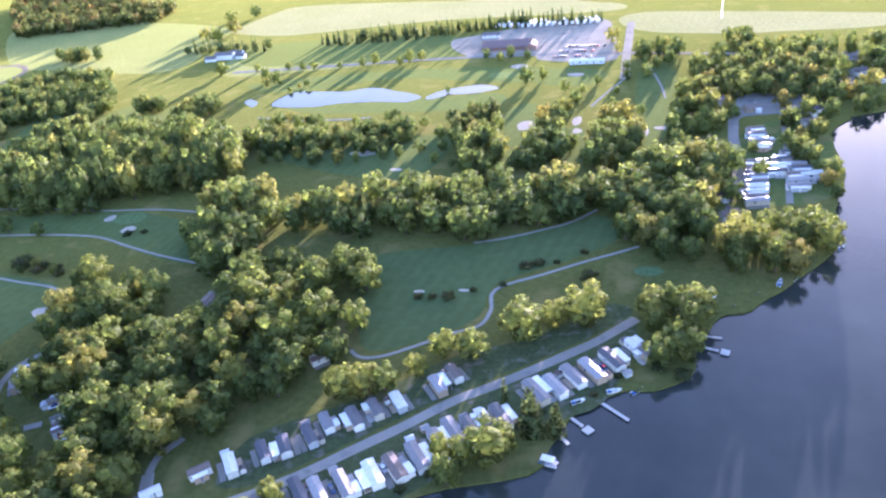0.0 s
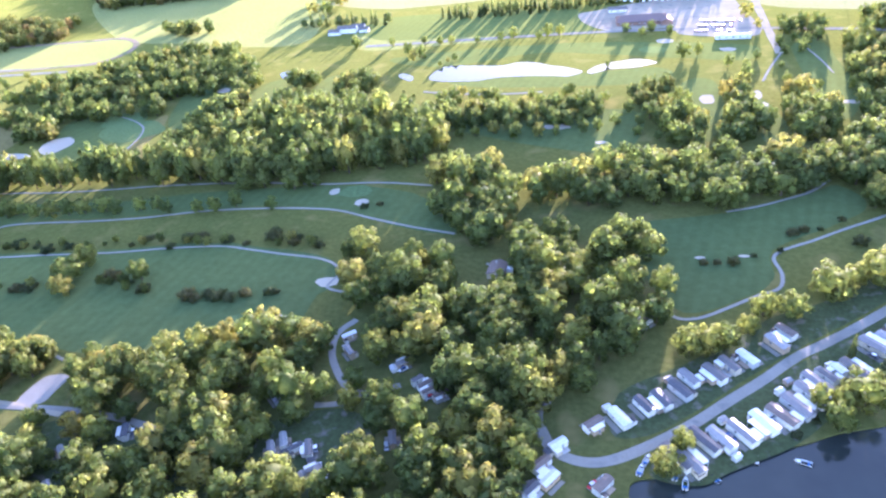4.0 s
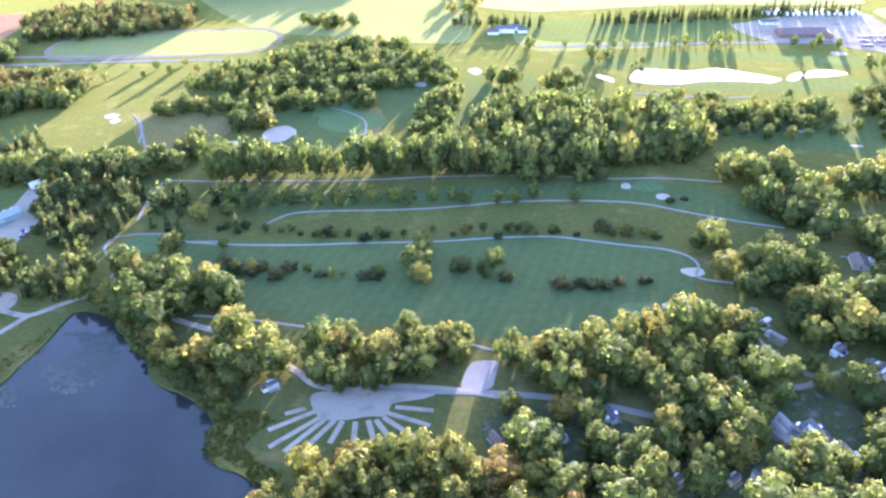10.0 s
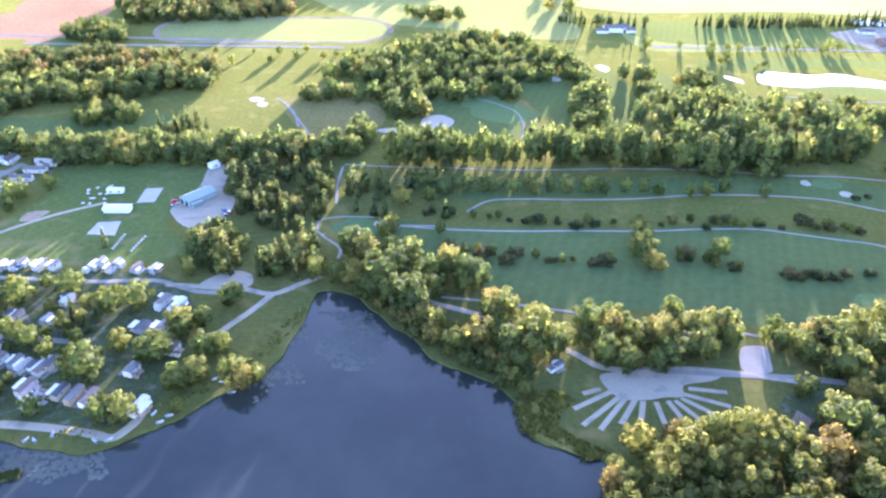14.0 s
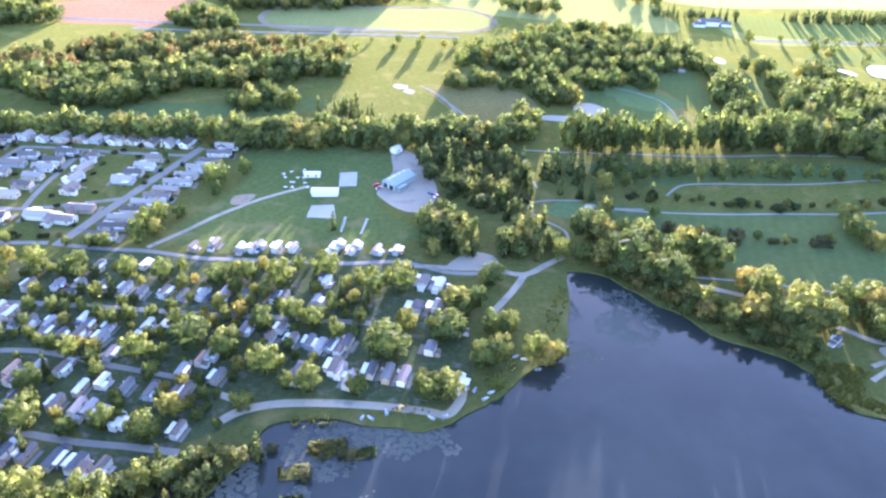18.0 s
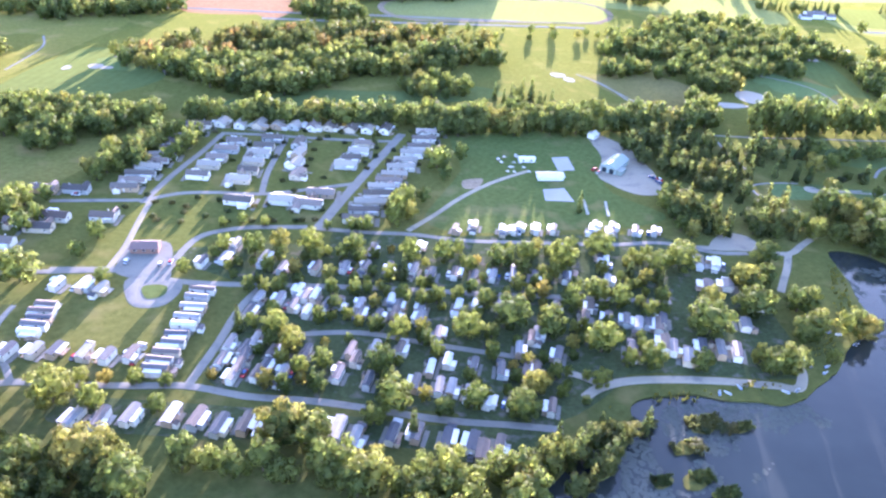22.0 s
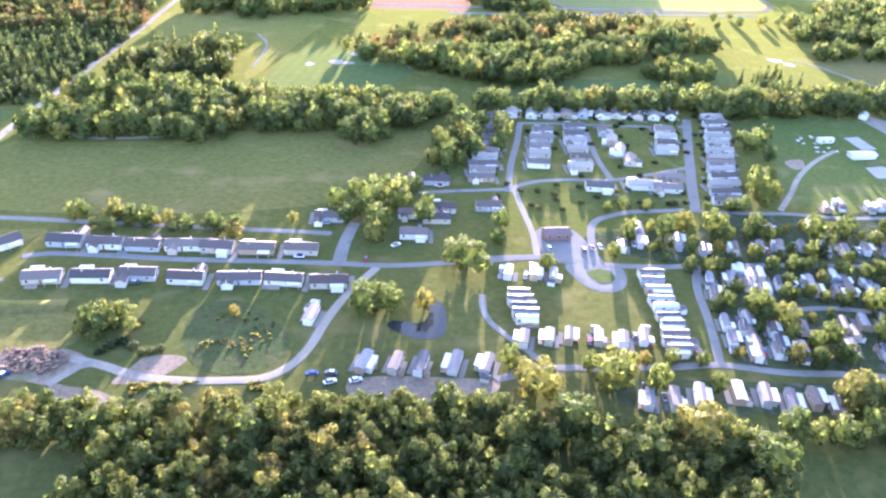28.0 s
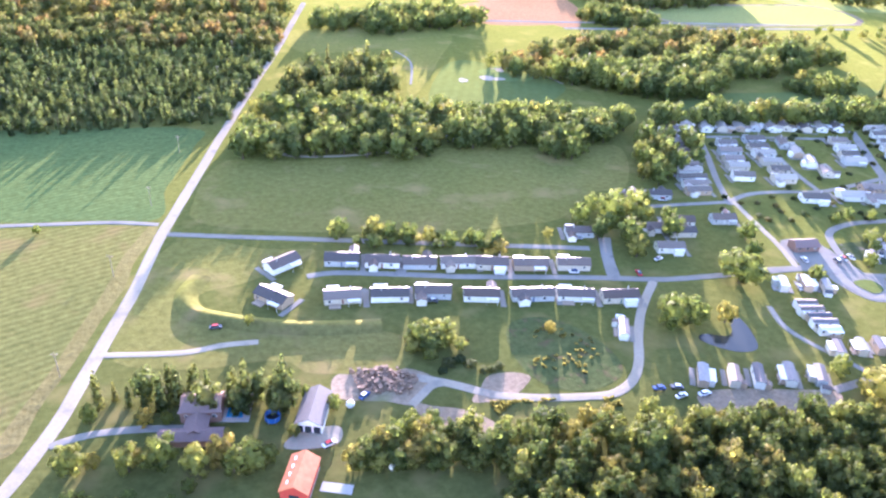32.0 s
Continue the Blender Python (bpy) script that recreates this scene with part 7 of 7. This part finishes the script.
trees("gold", [(-802, 339, 3.6), (-673, 285, 3.5), (-761, 282, 2.1), (-663, 298, 3.5), (-763, 324, 3.0), (-745, 321, 3.4), (-669, 292, 2.7), (-670, 230, 3.6), (-643, 280, 1.8), (-788, 311, 2.0), (-629, 279, 2.0), (-745, 273, 3.6), (-792, 339, 2.3), (-800, 323, 2.1), (-676, 322, 2.0), (-734, 233, 2.5), (-690, 307, 1.8), (-725, 255, 2.9), (-781, 259, 3.0), (-702, 262, 3.4), (-775, 275, 2.0), (-786, 305, 2.9), (-689, 284, 2.3), (-756, 268, 1.8), (-755, 281, 2.6), (-684, 280, 2.8), (-685, 237, 2.7), (-679, 284, 2.8), (-739, 299, 2.4), (-699, 243, 2.2)], "leafy yard tree between mobile homes")
trees("oak", [(-798, 316, 2.0), (-657, 288, 2.7), (-675, 245, 2.1), (-728, 268, 3.3), (-790, 325, 1.8), (-621, 309, 2.4), (-680, 237, 1.8), (-784, 319, 3.3), (-743, 288, 2.8), (-683, 230, 2.3), (-796, 325, 2.4), (-664, 320, 3.1), (-705, 250, 3.3), (-655, 239, 3.3), (-744, 305, 2.1), (-772, 308, 2.6), (-705, 231, 2.1), (-702, 292, 2.9), (-718, 300, 2.3), (-653, 313, 2.0), (-673, 251, 3.1), (-758, 329, 2.0), (-722, 327, 2.1), (-676, 303, 3.4), (-738, 323, 2.4), (-722, 298, 2.7), (-688, 277, 2.0), (-683, 319, 3.0), (-745, 297, 2.6), (-679, 222, 1.8)], "leafy yard tree between mobile homes")
trees("gold", [(-700, 323, 2.7), (-728, 262, 3.4), (-792, 307, 3.0), (-734, 273, 2.3), (-634, 265, 3.5), (-717, 314, 2.0), (-682, 291, 3.4), (-615, 308, 3.0), (-704, 257, 2.0), (-621, 303, 2.8), (-714, 237, 1.9), (-709, 288, 3.2), (-627, 301, 2.7), (-668, 261, 2.6), (-709, 276, 2.3), (-707, 324, 2.3), (-694, 286, 2.2), (-778, 329, 2.9), (-695, 299, 2.3), (-751, 277, 2.0), (-718, 287, 3.5), (-688, 288, 1.9), (-778, 310, 2.1), (-745, 242, 3.3), (-716, 241, 2.4), (-737, 295, 2.0), (-635, 272, 2.5), (-694, 313, 2.1), (-646, 246, 2.9), (-787, 248, 3.5)], "leafy yard tree between mobile homes")
trees("mixed", [(-619, 289, 1.8), (-780, 304, 3.2), (-660, 316, 2.4), (-689, 234, 2.3), (-630, 285, 2.2), (-641, 298, 3.3), (-699, 308, 3.5), (-693, 257, 1.9), (-796, 281, 2.5), (-805, 255, 2.2), (-789, 266, 2.4), (-728, 306, 2.9), (-664, 258, 2.8), (-700, 315, 1.9), (-630, 293, 2.3), (-734, 306, 3.2), (-773, 316, 3.0), (-759, 299, 3.2), (-730, 327, 1.9), (-766, 281, 2.9), (-693, 245, 2.8), (-759, 310, 3.4), (-700, 237, 2.5), (-743, 257, 1.9), (-775, 248, 2.4), (-749, 307, 2.2), (-621, 282, 2.0), (-651, 272, 2.2), (-663, 263, 2.1), (-668, 301, 2.6)], "leafy yard tree between mobile homes")

# ---- woods ----
CLEAR.extend([(-148, 566, 14), (-130, 562, 18), (-107, 560, 20), (-86, 557, 20), (-68, 557, 18), (-51, 554, 15), (-9, 549, 13), (4, 550, 11), (-19, 543, 10)])
wood([(-214, 288), (-195, 294), (-175, 301), (-159, 290), (-146, 266), (-120, 309), (-104, 314), (-99, 299), (-99, 270), (-71, 316), (-62, 288), (-65, 253), (-74, 231), (-95, 213), (-112, 190), (-126, 192), (-142, 172), (-156, 171), (-167, 197), (-183, 233), (-193, 250), (-202, 251), (-208, 273)], 10.6, 1.23, "oak", "dense mixed broadleaf wood with rounded sunlit crowns", True)
wood([(-238, 261), (-218, 262), (-214, 230), (-220, 208), (-204, 196), (-185, 194), (-140, 182), (-137, 154), (-146, 144), (-166, 134), (-219, 139), (-313, 149), (-325, 168), (-334, 196), (-319, 197), (-300, 186), (-279, 194), (-268, 205), (-246, 202), (-254, 225)], 11.4, 1.23, "oak", "dense mixed broadleaf wood with rounded sunlit crowns", True)
wood([(-411, 186), (-393, 192), (-370, 191), (-349, 187), (-324, 173), (-309, 161), (-305, 149), (-327, 132), (-384, 128), (-424, 142), (-428, 168)], 8.8, 1.04, "autumn", "dense yellowing wood on the peninsula", True)
wood([(-508, 325), (-494, 340), (-483, 330), (-458, 312), (-440, 296), (-444, 285), (-470, 290), (-478, 275), (-497, 276), (-506, 294)], 9.7, 1.19, "oak", "dense mixed broadleaf wood with rounded sunlit crowns", True)
wood([(-483, 274), (-459, 265), (-443, 276), (-426, 267), (-416, 250), (-421, 236), (-438, 235), (-451, 240), (-469, 249)], 8.4, 1.04, "gold", "lakeside trees turning yellow", True)
wood([(-409, 254), (-400, 265), (-381, 258), (-368, 261), (-336, 253), (-342, 240), (-363, 230), (-388, 227), (-407, 235)], 8.4, 1.04, "gold", "belt of yellowing trees beside the fairway", True)
wood([(-314, 239), (-301, 245), (-280, 245), (-261, 249), (-243, 243), (-236, 230), (-259, 197), (-282, 207), (-306, 206), (-321, 218)], 10.1, 1.14, "gold", "broadleaf trees turning yellow", True)
wood([(-333, 429), (-299, 486), (-277, 503), (-242, 500), (-180, 469), (-156, 435), (-166, 403), (-193, 399), (-231, 399), (-283, 403), (-327, 411)], 10.1, 1.09, "oak", "dense mixed broadleaf wood with rounded sunlit crowns", tall=1.45)
wood([(-170, 397), (-145, 395), (-122, 376), (-79, 362), (-63, 352), (-70, 340), (-106, 345), (-142, 361), (-169, 376)], 9.7, 1.04, "oak", "row of rounded trees above the fairway", tall=1.12)
wood([(-171, 353), (-148, 355), (-125, 343), (-129, 322), (-137, 310), (-157, 317), (-158, 338)], 9.7, 1.14, "oak", "dense mixed broadleaf wood with rounded sunlit crowns")
wood([(-521, 591), (-493, 632), (-423, 651), (-349, 642), (-307, 615), (-309, 574), (-354, 564), (-390, 565), (-460, 569)], 9.7, 0.81, "oak", "dense mixed broadleaf wood with rounded sunlit crowns")
wood([(-542, 553), (-501, 557), (-437, 558), (-367, 545), (-371, 532), (-434, 533), (-531, 540)], 8.8, 0.76, "oak", "belt of trees between fairways")
wood([(-436, 681), (-375, 684), (-334, 667), (-339, 649), (-394, 654), (-434, 663)], 8.8, 0.76, "oak", "copse by the farm fields")
wood([(-338, 509), (-320, 545), (-303, 536), (-319, 495), (-333, 433), (-346, 423), (-349, 453)], 7.9, 0.9, "oak", "row of tall trees between two fairways")
wood([(-318, 589), (-303, 600), (-301, 572), (-314, 538), (-322, 539)], 7.9, 0.76, "oak", "row of tall trees between two fairways")
wood([(-289, 510), (-273, 542), (-260, 533), (-269, 501), (-287, 489)], 7.9, 0.85, "oak", "copse beside a fairway")
wood([(-236, 564), (-214, 571), (-206, 550), (-217, 534), (-243, 540)], 7.9, 0.85, "oak", "copse beside a fairway")
wood([(-250, 520), (-228, 530), (-219, 517), (-230, 497), (-253, 498)], 7.9, 0.85, "oak", "copse beside a fairway")
wood([(-281, 581), (-263, 584), (-256, 563), (-276, 548)], 7.9, 0.85, "oak", "copse beside a fairway")
wood([(-574, 430), (-545, 438), (-516, 424), (-512, 401), (-522, 363), (-538, 350), (-547, 360), (-561, 367), (-572, 394)], 7.9, 0.71, "mixed", "thin mixed wood with conifers")
wood([(-585, 347), (-570, 351), (-560, 339), (-562, 319), (-576, 315)], 7.9, 0.85, "mixed", "thin mixed wood with conifers")
wood([(-555, 328), (-540, 337), (-529, 346), (-520, 334), (-531, 310), (-550, 313)], 7.9, 0.81, "mixed", "thin mixed wood with conifers")
wood([(-695, 471), (-662, 476), (-622, 455), (-587, 451), (-554, 458), (-521, 455), (-520, 438), (-551, 437), (-585, 439), (-654, 446), (-688, 450)], 7.9, 0.85, "oak", "belt of trees along the playing field")
wood([(-485, 438), (-446, 447), (-410, 443), (-389, 436), (-337, 435), (-341, 419), (-391, 420), (-447, 423), (-482, 428)], 8.2, 0.95, "oak", "row of tall trees along the lane", tall=1.6)
wood([(-504, 468), (-493, 495), (-483, 484), (-489, 453), (-501, 438)], 7.0, 0.85, "oak", "row of tall trees")
wood([(-481, 531), (-464, 538), (-445, 521), (-446, 500), (-474, 503)], 7.9, 0.85, "oak", "copse above a sand bunker")
wood([(-889, 606), (-824, 631), (-775, 659), (-686, 657), (-598, 625), (-599, 596), (-690, 606), (-800, 588), (-868, 590)], 9.7, 0.8, "red", "broad wood with reddening crowns")
wood([(-880, 588), (-800, 580), (-690, 598), (-600, 588), (-603, 570), (-656, 560), (-729, 540), (-755, 521), (-800, 522), (-820, 545)], 9.2, 0.98, "oak", "green front of the broad wood")
wood([(-836, 487), (-811, 489), (-739, 483), (-670, 474), (-596, 475), (-562, 463), (-491, 461), (-502, 440), (-605, 446), (-673, 457), (-739, 468), (-816, 477)], 7.9, 1.0, "oak", "belt of trees behind the homes")
wood([(-691, 533), (-659, 537), (-644, 514), (-666, 500), (-687, 508)], 7.9, 0.76, "oak", "copse on the golf course")
wood([(-634, 508), (-606, 509), (-592, 490), (-603, 476), (-629, 492)], 7.0, 0.66, "pine", "clump of dark conifers")
wood([(-850, 457), (-841, 468), (-815, 458), (-826, 433), (-848, 415), (-857, 419)], 7.9, 0.76, "oak", "row of trees behind the homes")
wood([(-1063, 532), (-1093, 528), (-1135, 531), (-1174, 531), (-1227, 532), (-1262, 672), (-1150, 672), (-1020, 655), (-1043, 593)], 5.7, 0.56, "pine", "dark conifer plantation in close rows", tall=0.8)
wood([(-1264, 680), (-1150, 680), (-1018, 662), (-1006, 737), (-1111, 745), (-1206, 745), (-1283, 751)], 7.6, 0.66, "red", "young reddening maples behind the conifers")
wood([(-1066, 492), (-1052, 530), (-1032, 548), (-983, 542), (-952, 519), (-962, 482), (-985, 470), (-1041, 476), (-1062, 482)], 8.8, 0.9, "oak", "dense mixed broadleaf wood with rounded sunlit crowns")
wood([(-946, 516), (-907, 509), (-847, 490), (-853, 480), (-915, 490), (-953, 496)], 7.9, 0.76, "oak", "belt of trees behind the meadow")
wood([(-1026, 591), (-999, 623), (-950, 617), (-961, 560), (-998, 550), (-1030, 559)], 8.4, 0.76, "mixed", "mixed wood round a farmhouse")
wood([(-905, 464), (-890, 469), (-881, 459), (-890, 442), (-907, 444)], 7.9, 0.76, "oak", "rounded copse in the meadow")
wood([(-862, 437), (-839, 460), (-832, 455), (-857, 415), (-876, 405)], 7.9, 0.85, "oak", "row of trees beside the homes")
wood([(-1025, 394), (-1004, 397), (-988, 386), (-963, 373), (-965, 367), (-995, 378), (-1022, 385)], 6.6, 0.52, "gold", "low yellowing bushes along the lane", tall=0.62)
wood([(-1022, 315), (-1018, 325), (-1010, 328), (-1003, 320), (-1001, 314), (-1008, 310), (-1016, 311)], 5.6, 0.6, "gold", "clump of yellowing trees", tall=0.75)
wood([(-1046, 277), (-1028, 284), (-1004, 272), (-969, 269), (-936, 258), (-912, 257), (-890, 246), (-883, 235), (-916, 205), (-1025, 227), (-1008, 259), (-1048, 270)], 6.1, 0.61, "thicket", "dense young wood lit from behind", True)
wood([(-967, 259), (-938, 260), (-905, 251), (-892, 244), (-876, 240), (-857, 228), (-830, 227), (-820, 214), (-828, 203), (-836, 181), (-941, 200), (-957, 216)], 6.1, 0.61, "thicket", "dense young wood lit from behind", True)
wood([(-815, 218), (-800, 217), (-792, 208), (-816, 212)], 7.0, 0.66, "gold", "trees at the edge of a dark clearing", True)
wood([(-760, 206), (-741, 203), (-715, 195), (-697, 201), (-700, 192), (-723, 175), (-736, 163), (-763, 169), (-749, 193), (-763, 198)], 7.0, 0.76, "gold", "trees at the edge of a dark clearing", True)
wood([(-695, 202), (-676, 212), (-673, 204), (-685, 191), (-696, 182)], 6.2, 0.57, "mixed", "dark dense lakeside thicket", True)
wood([(-97, 346), (-77, 377), (-40, 379), (3, 370), (50, 366), (70, 381), (97, 392), (125, 386), (114, 341), (91, 308), (75, 324), (50, 335), (17, 328), (-19, 319), (-55, 333), (-89, 336)], 10.6, 1.14, "oak", "dense mixed broadleaf wood with rounded sunlit crowns")
wood([(48, 328), (70, 337), (90, 315), (88, 294), (70, 283), (54, 307)], 10.6, 1.14, "oak", "dense mixed broadleaf wood with rounded sunlit crowns", True)
wood([(80, 281), (101, 307), (128, 314), (143, 304), (136, 284), (116, 269), (88, 266), (79, 270)], 10.1, 1.09, "gold", "lakeside wood with yellow crowns", True)
wood([(49, 255), (64, 264), (71, 245), (63, 228), (47, 212), (46, 233)], 10.1, 1.09, "gold", "lakeside wood with yellow crowns", True)
wood([(-171, 485), (-119, 478), (-51, 473), (-49, 449), (-100, 450), (-152, 455)], 7.9, 0.71, "oak", "belt of small trees on the golf course")
wood([(-28, 442), (2, 477), (3, 425), (-11, 388), (-31, 393)], 8.8, 0.76, "oak", "copse on the golf course")
wood([(29, 450), (43, 460), (42, 415), (23, 391), (2, 393), (5, 408)], 7.9, 0.85, "oak", "row of rounded trees")
wood([(48, 414), (60, 434), (83, 429), (76, 395), (62, 383), (45, 392)], 7.9, 0.95, "oak", "dark rounded copse")
wood([(-35, 467), (-13, 498), (7, 497), (-6, 474), (-28, 451)], 7.9, 0.66, "mixed", "mixed trees on the golf course")
wood([(121, 490), (168, 523), (210, 516), (231, 495), (217, 471), (193, 473), (180, 467), (145, 472), (117, 449)], 9.7, 0.81, "gold", "village trees with autumn colour")
wood([(116, 592), (145, 589), (143, 562), (112, 574)], 7.9, 0.76, "oak", "copse by the club entrance")
wood([(185, 597), (205, 605), (197, 561), (175, 561)], 7.9, 0.76, "oak", "copse by the highway")
wood([(-115, 724), (-29, 717), (32, 707), (112, 696), (111, 684), (31, 695), (-30, 703), (-114, 711)], 7.0, 0.57, "pine", "dark hedgerow between fields")
wood([(-285, 738), (-202, 718), (-205, 706), (-288, 726)], 7.0, 0.57, "pine", "dark hedgerow between fields")
wood([(-152, 720), (-56, 707), (46, 715), (38, 702), (-63, 693), (-157, 704)], 7.0, 0.57, "pine", "dark hedgerow between fields")
wood([(-729, 820), (-684, 859), (-553, 836), (-540, 770), (-621, 747), (-700, 747)], 9.7, 0.81, "red", "broad far wood")
wood([(-736, 713), (-702, 732), (-687, 692), (-722, 679)], 8.8, 0.81, "oak", "copse by the highway")
wood([(-954, 724), (-896, 762), (-834, 747), (-840, 716), (-944, 684)], 9.7, 0.81, "oak", "broad far wood")
wood([(-979, 740), (-854, 771), (-869, 726), (-958, 710), (-989, 706)], 9.7, 0.81, "oak", "broad far wood")
wood([(-1215, 806), (-999, 794), (-994, 760), (-1111, 757), (-1208, 758)], 9.7, 0.81, "red", "broad far wood with red crowns")
wood([(-752, 741), (-712, 755), (-710, 699), (-748, 694)], 8.8, 0.81, "oak", "copse by the highway")
wood([(-360, 247), (-355, 257), (-339, 257), (-335, 247), (-347, 239), (-355, 235)], 7.9, 0.76, "gold", "trees by the fairway", True)
wood([(-714, 200), (-701, 202), (-681, 205), (-663, 210), (-659, 204), (-674, 196), (-681, 186), (-708, 180)], 7.0, 0.62, "mixed", "dark lakeside thicket", True)
wood([(-221, 247), (-192, 243), (-176, 225), (-156, 208), (-170, 191), (-190, 196), (-207, 208), (-227, 218)], 13.2, 0.9, "oak", "trees round the camp loop road", True)
wood([(-338, 441), (-316, 440), (-319, 410), (-339, 413)], 9.6, 1.0, "oak", "row of tall trees along the lane", tall=1.6)
wood([(-661, 1102), (-511, 1043), (-365, 934), (-375, 882), (-476, 878), (-545, 880)], 9.7, 0.85, "red", "broad far wood with red crowns")
wood([(-438, 768), (-412, 777), (-380, 746), (-402, 727)], 8.8, 0.76, "oak", "copse in the farm fields")
wood([(-1117, 318), (-1096, 316), (-1073, 310), (-1061, 301), (-1062, 295), (-1081, 301), (-1096, 304), (-1116, 312)], 5.2, 0.62, "mixed", "row of garden trees north of the farmhouse", True)
wood([(-1129, 291), (-1117, 290), (-1102, 290), (-1082, 286), (-1066, 277), (-1068, 272), (-1085, 278), (-1102, 281), (-1124, 284)], 7.5, 0.59, "gold", "row of yellowing garden trees south of the farmhouse", True)
wood([(-1127, 279), (-1110, 276), (-1093, 269), (-1093, 267), (-1127, 277)], 4.0, 0.28, "oak", "low clipped hedge round the garden", True)
wood([(-445, 218), (-453, 233), (-469, 246), (-480, 262), (-492, 279), (-506, 298), (-498, 303), (-482, 286), (-468, 268), (-453, 252), (-438, 240), (-433, 226)], 5.2, 0.5, "thicket", "dark bushes and small trees along the bay shore", True)
wood([(-467, 372), (-399, 357), (-337, 349), (-276, 341), (-223, 330), (-224, 324), (-277, 335), (-337, 343), (-399, 351), (-466, 366)], 8.5, 0.4, "thicket", "row of small dark trees between fairways", tall=0.85)
wood([(-460, 333), (-425, 324), (-367, 310), (-367, 305), (-424, 318), (-459, 327)], 8.0, 0.42, "thicket", "row of small dark trees between fairways")
wood([(-339, 313), (-322, 308), (-308, 300), (-309, 295), (-328, 302), (-339, 309)], 8.0, 0.42, "thicket", "row of small dark trees between fairways", True)
wood([(204, 551), (280, 551), (286, 507), (270, 476), (231, 495), (203, 454), (180, 456), (184, 505)], 11.4, 0.81, "oak", "village trees between the houses")
wood([(-1054, 271), (-1043, 277), (-1028, 279), (-1007, 268), (-990, 258), (-1000, 254), (-1017, 261), (-1035, 266)], 5.2, 0.55, "gold", "thick hedge of yellowing trees beside the yard", True, 0.85)
wood([(-818, 221), (-791, 215), (-758, 207), (-742, 201), (-762, 200), (-795, 207), (-817, 212)], 7.0, 0.76, "oak", "belt of trees shading a clearing", True)
wood([(-1008, 536), (-953, 522), (-906, 509), (-840, 494), (-843, 465), (-885, 465), (-947, 471), (-993, 458)], 8.8, 0.9, "oak", "belt of rounded trees behind the meadow")
wood([(-47, 486), (-19, 500), (-2, 485), (-16, 395), (-46, 380), (-62, 415)], 22.9, 0.57, "oak", "scattered small trees between fairways")
wood([(64, 542), (113, 533), (95, 456), (56, 428), (50, 469)], 29.9, 0.57, "oak", "scattered small trees between fairways")
wood([(-161, 518), (-58, 495), (-49, 456), (-62, 423), (-152, 436), (-171, 468)], 11.4, 0.66, "oak", "scattered small trees between fairways")
wood([(146, 549), (224, 563), (236, 530), (198, 457), (154, 482), (121, 470)], 10.6, 0.81, "gold", "village trees with autumn colour")
wood([(111, 462), (137, 465), (109, 389), (85, 372), (93, 419)], 10.6, 0.85, "oak", "village trees beside the lake")
wood([(-214, 614), (8, 547), (8, 521), (-210, 592)], 21.1, 0.47, "oak", "scattered small trees beside the highway")
wood([(-626, 671), (-445, 650), (-444, 613), (-616, 633)], 22.9, 0.47, "oak", "row of small trees along the track")
wood([(-585, 361), (-564, 365), (-558, 344), (-568, 321), (-585, 320), (-589, 339)], 7.0, 0.66, "oak", "dense small wood beside the playing field")
wood([(-551, 331), (-523, 340), (-521, 322), (-529, 315), (-554, 316)], 7.0, 0.66, "oak", "small wood by the causeway lot")
for (st, label), spots in FAR_TREES.items():
    grow(spots, st, label, "trees")
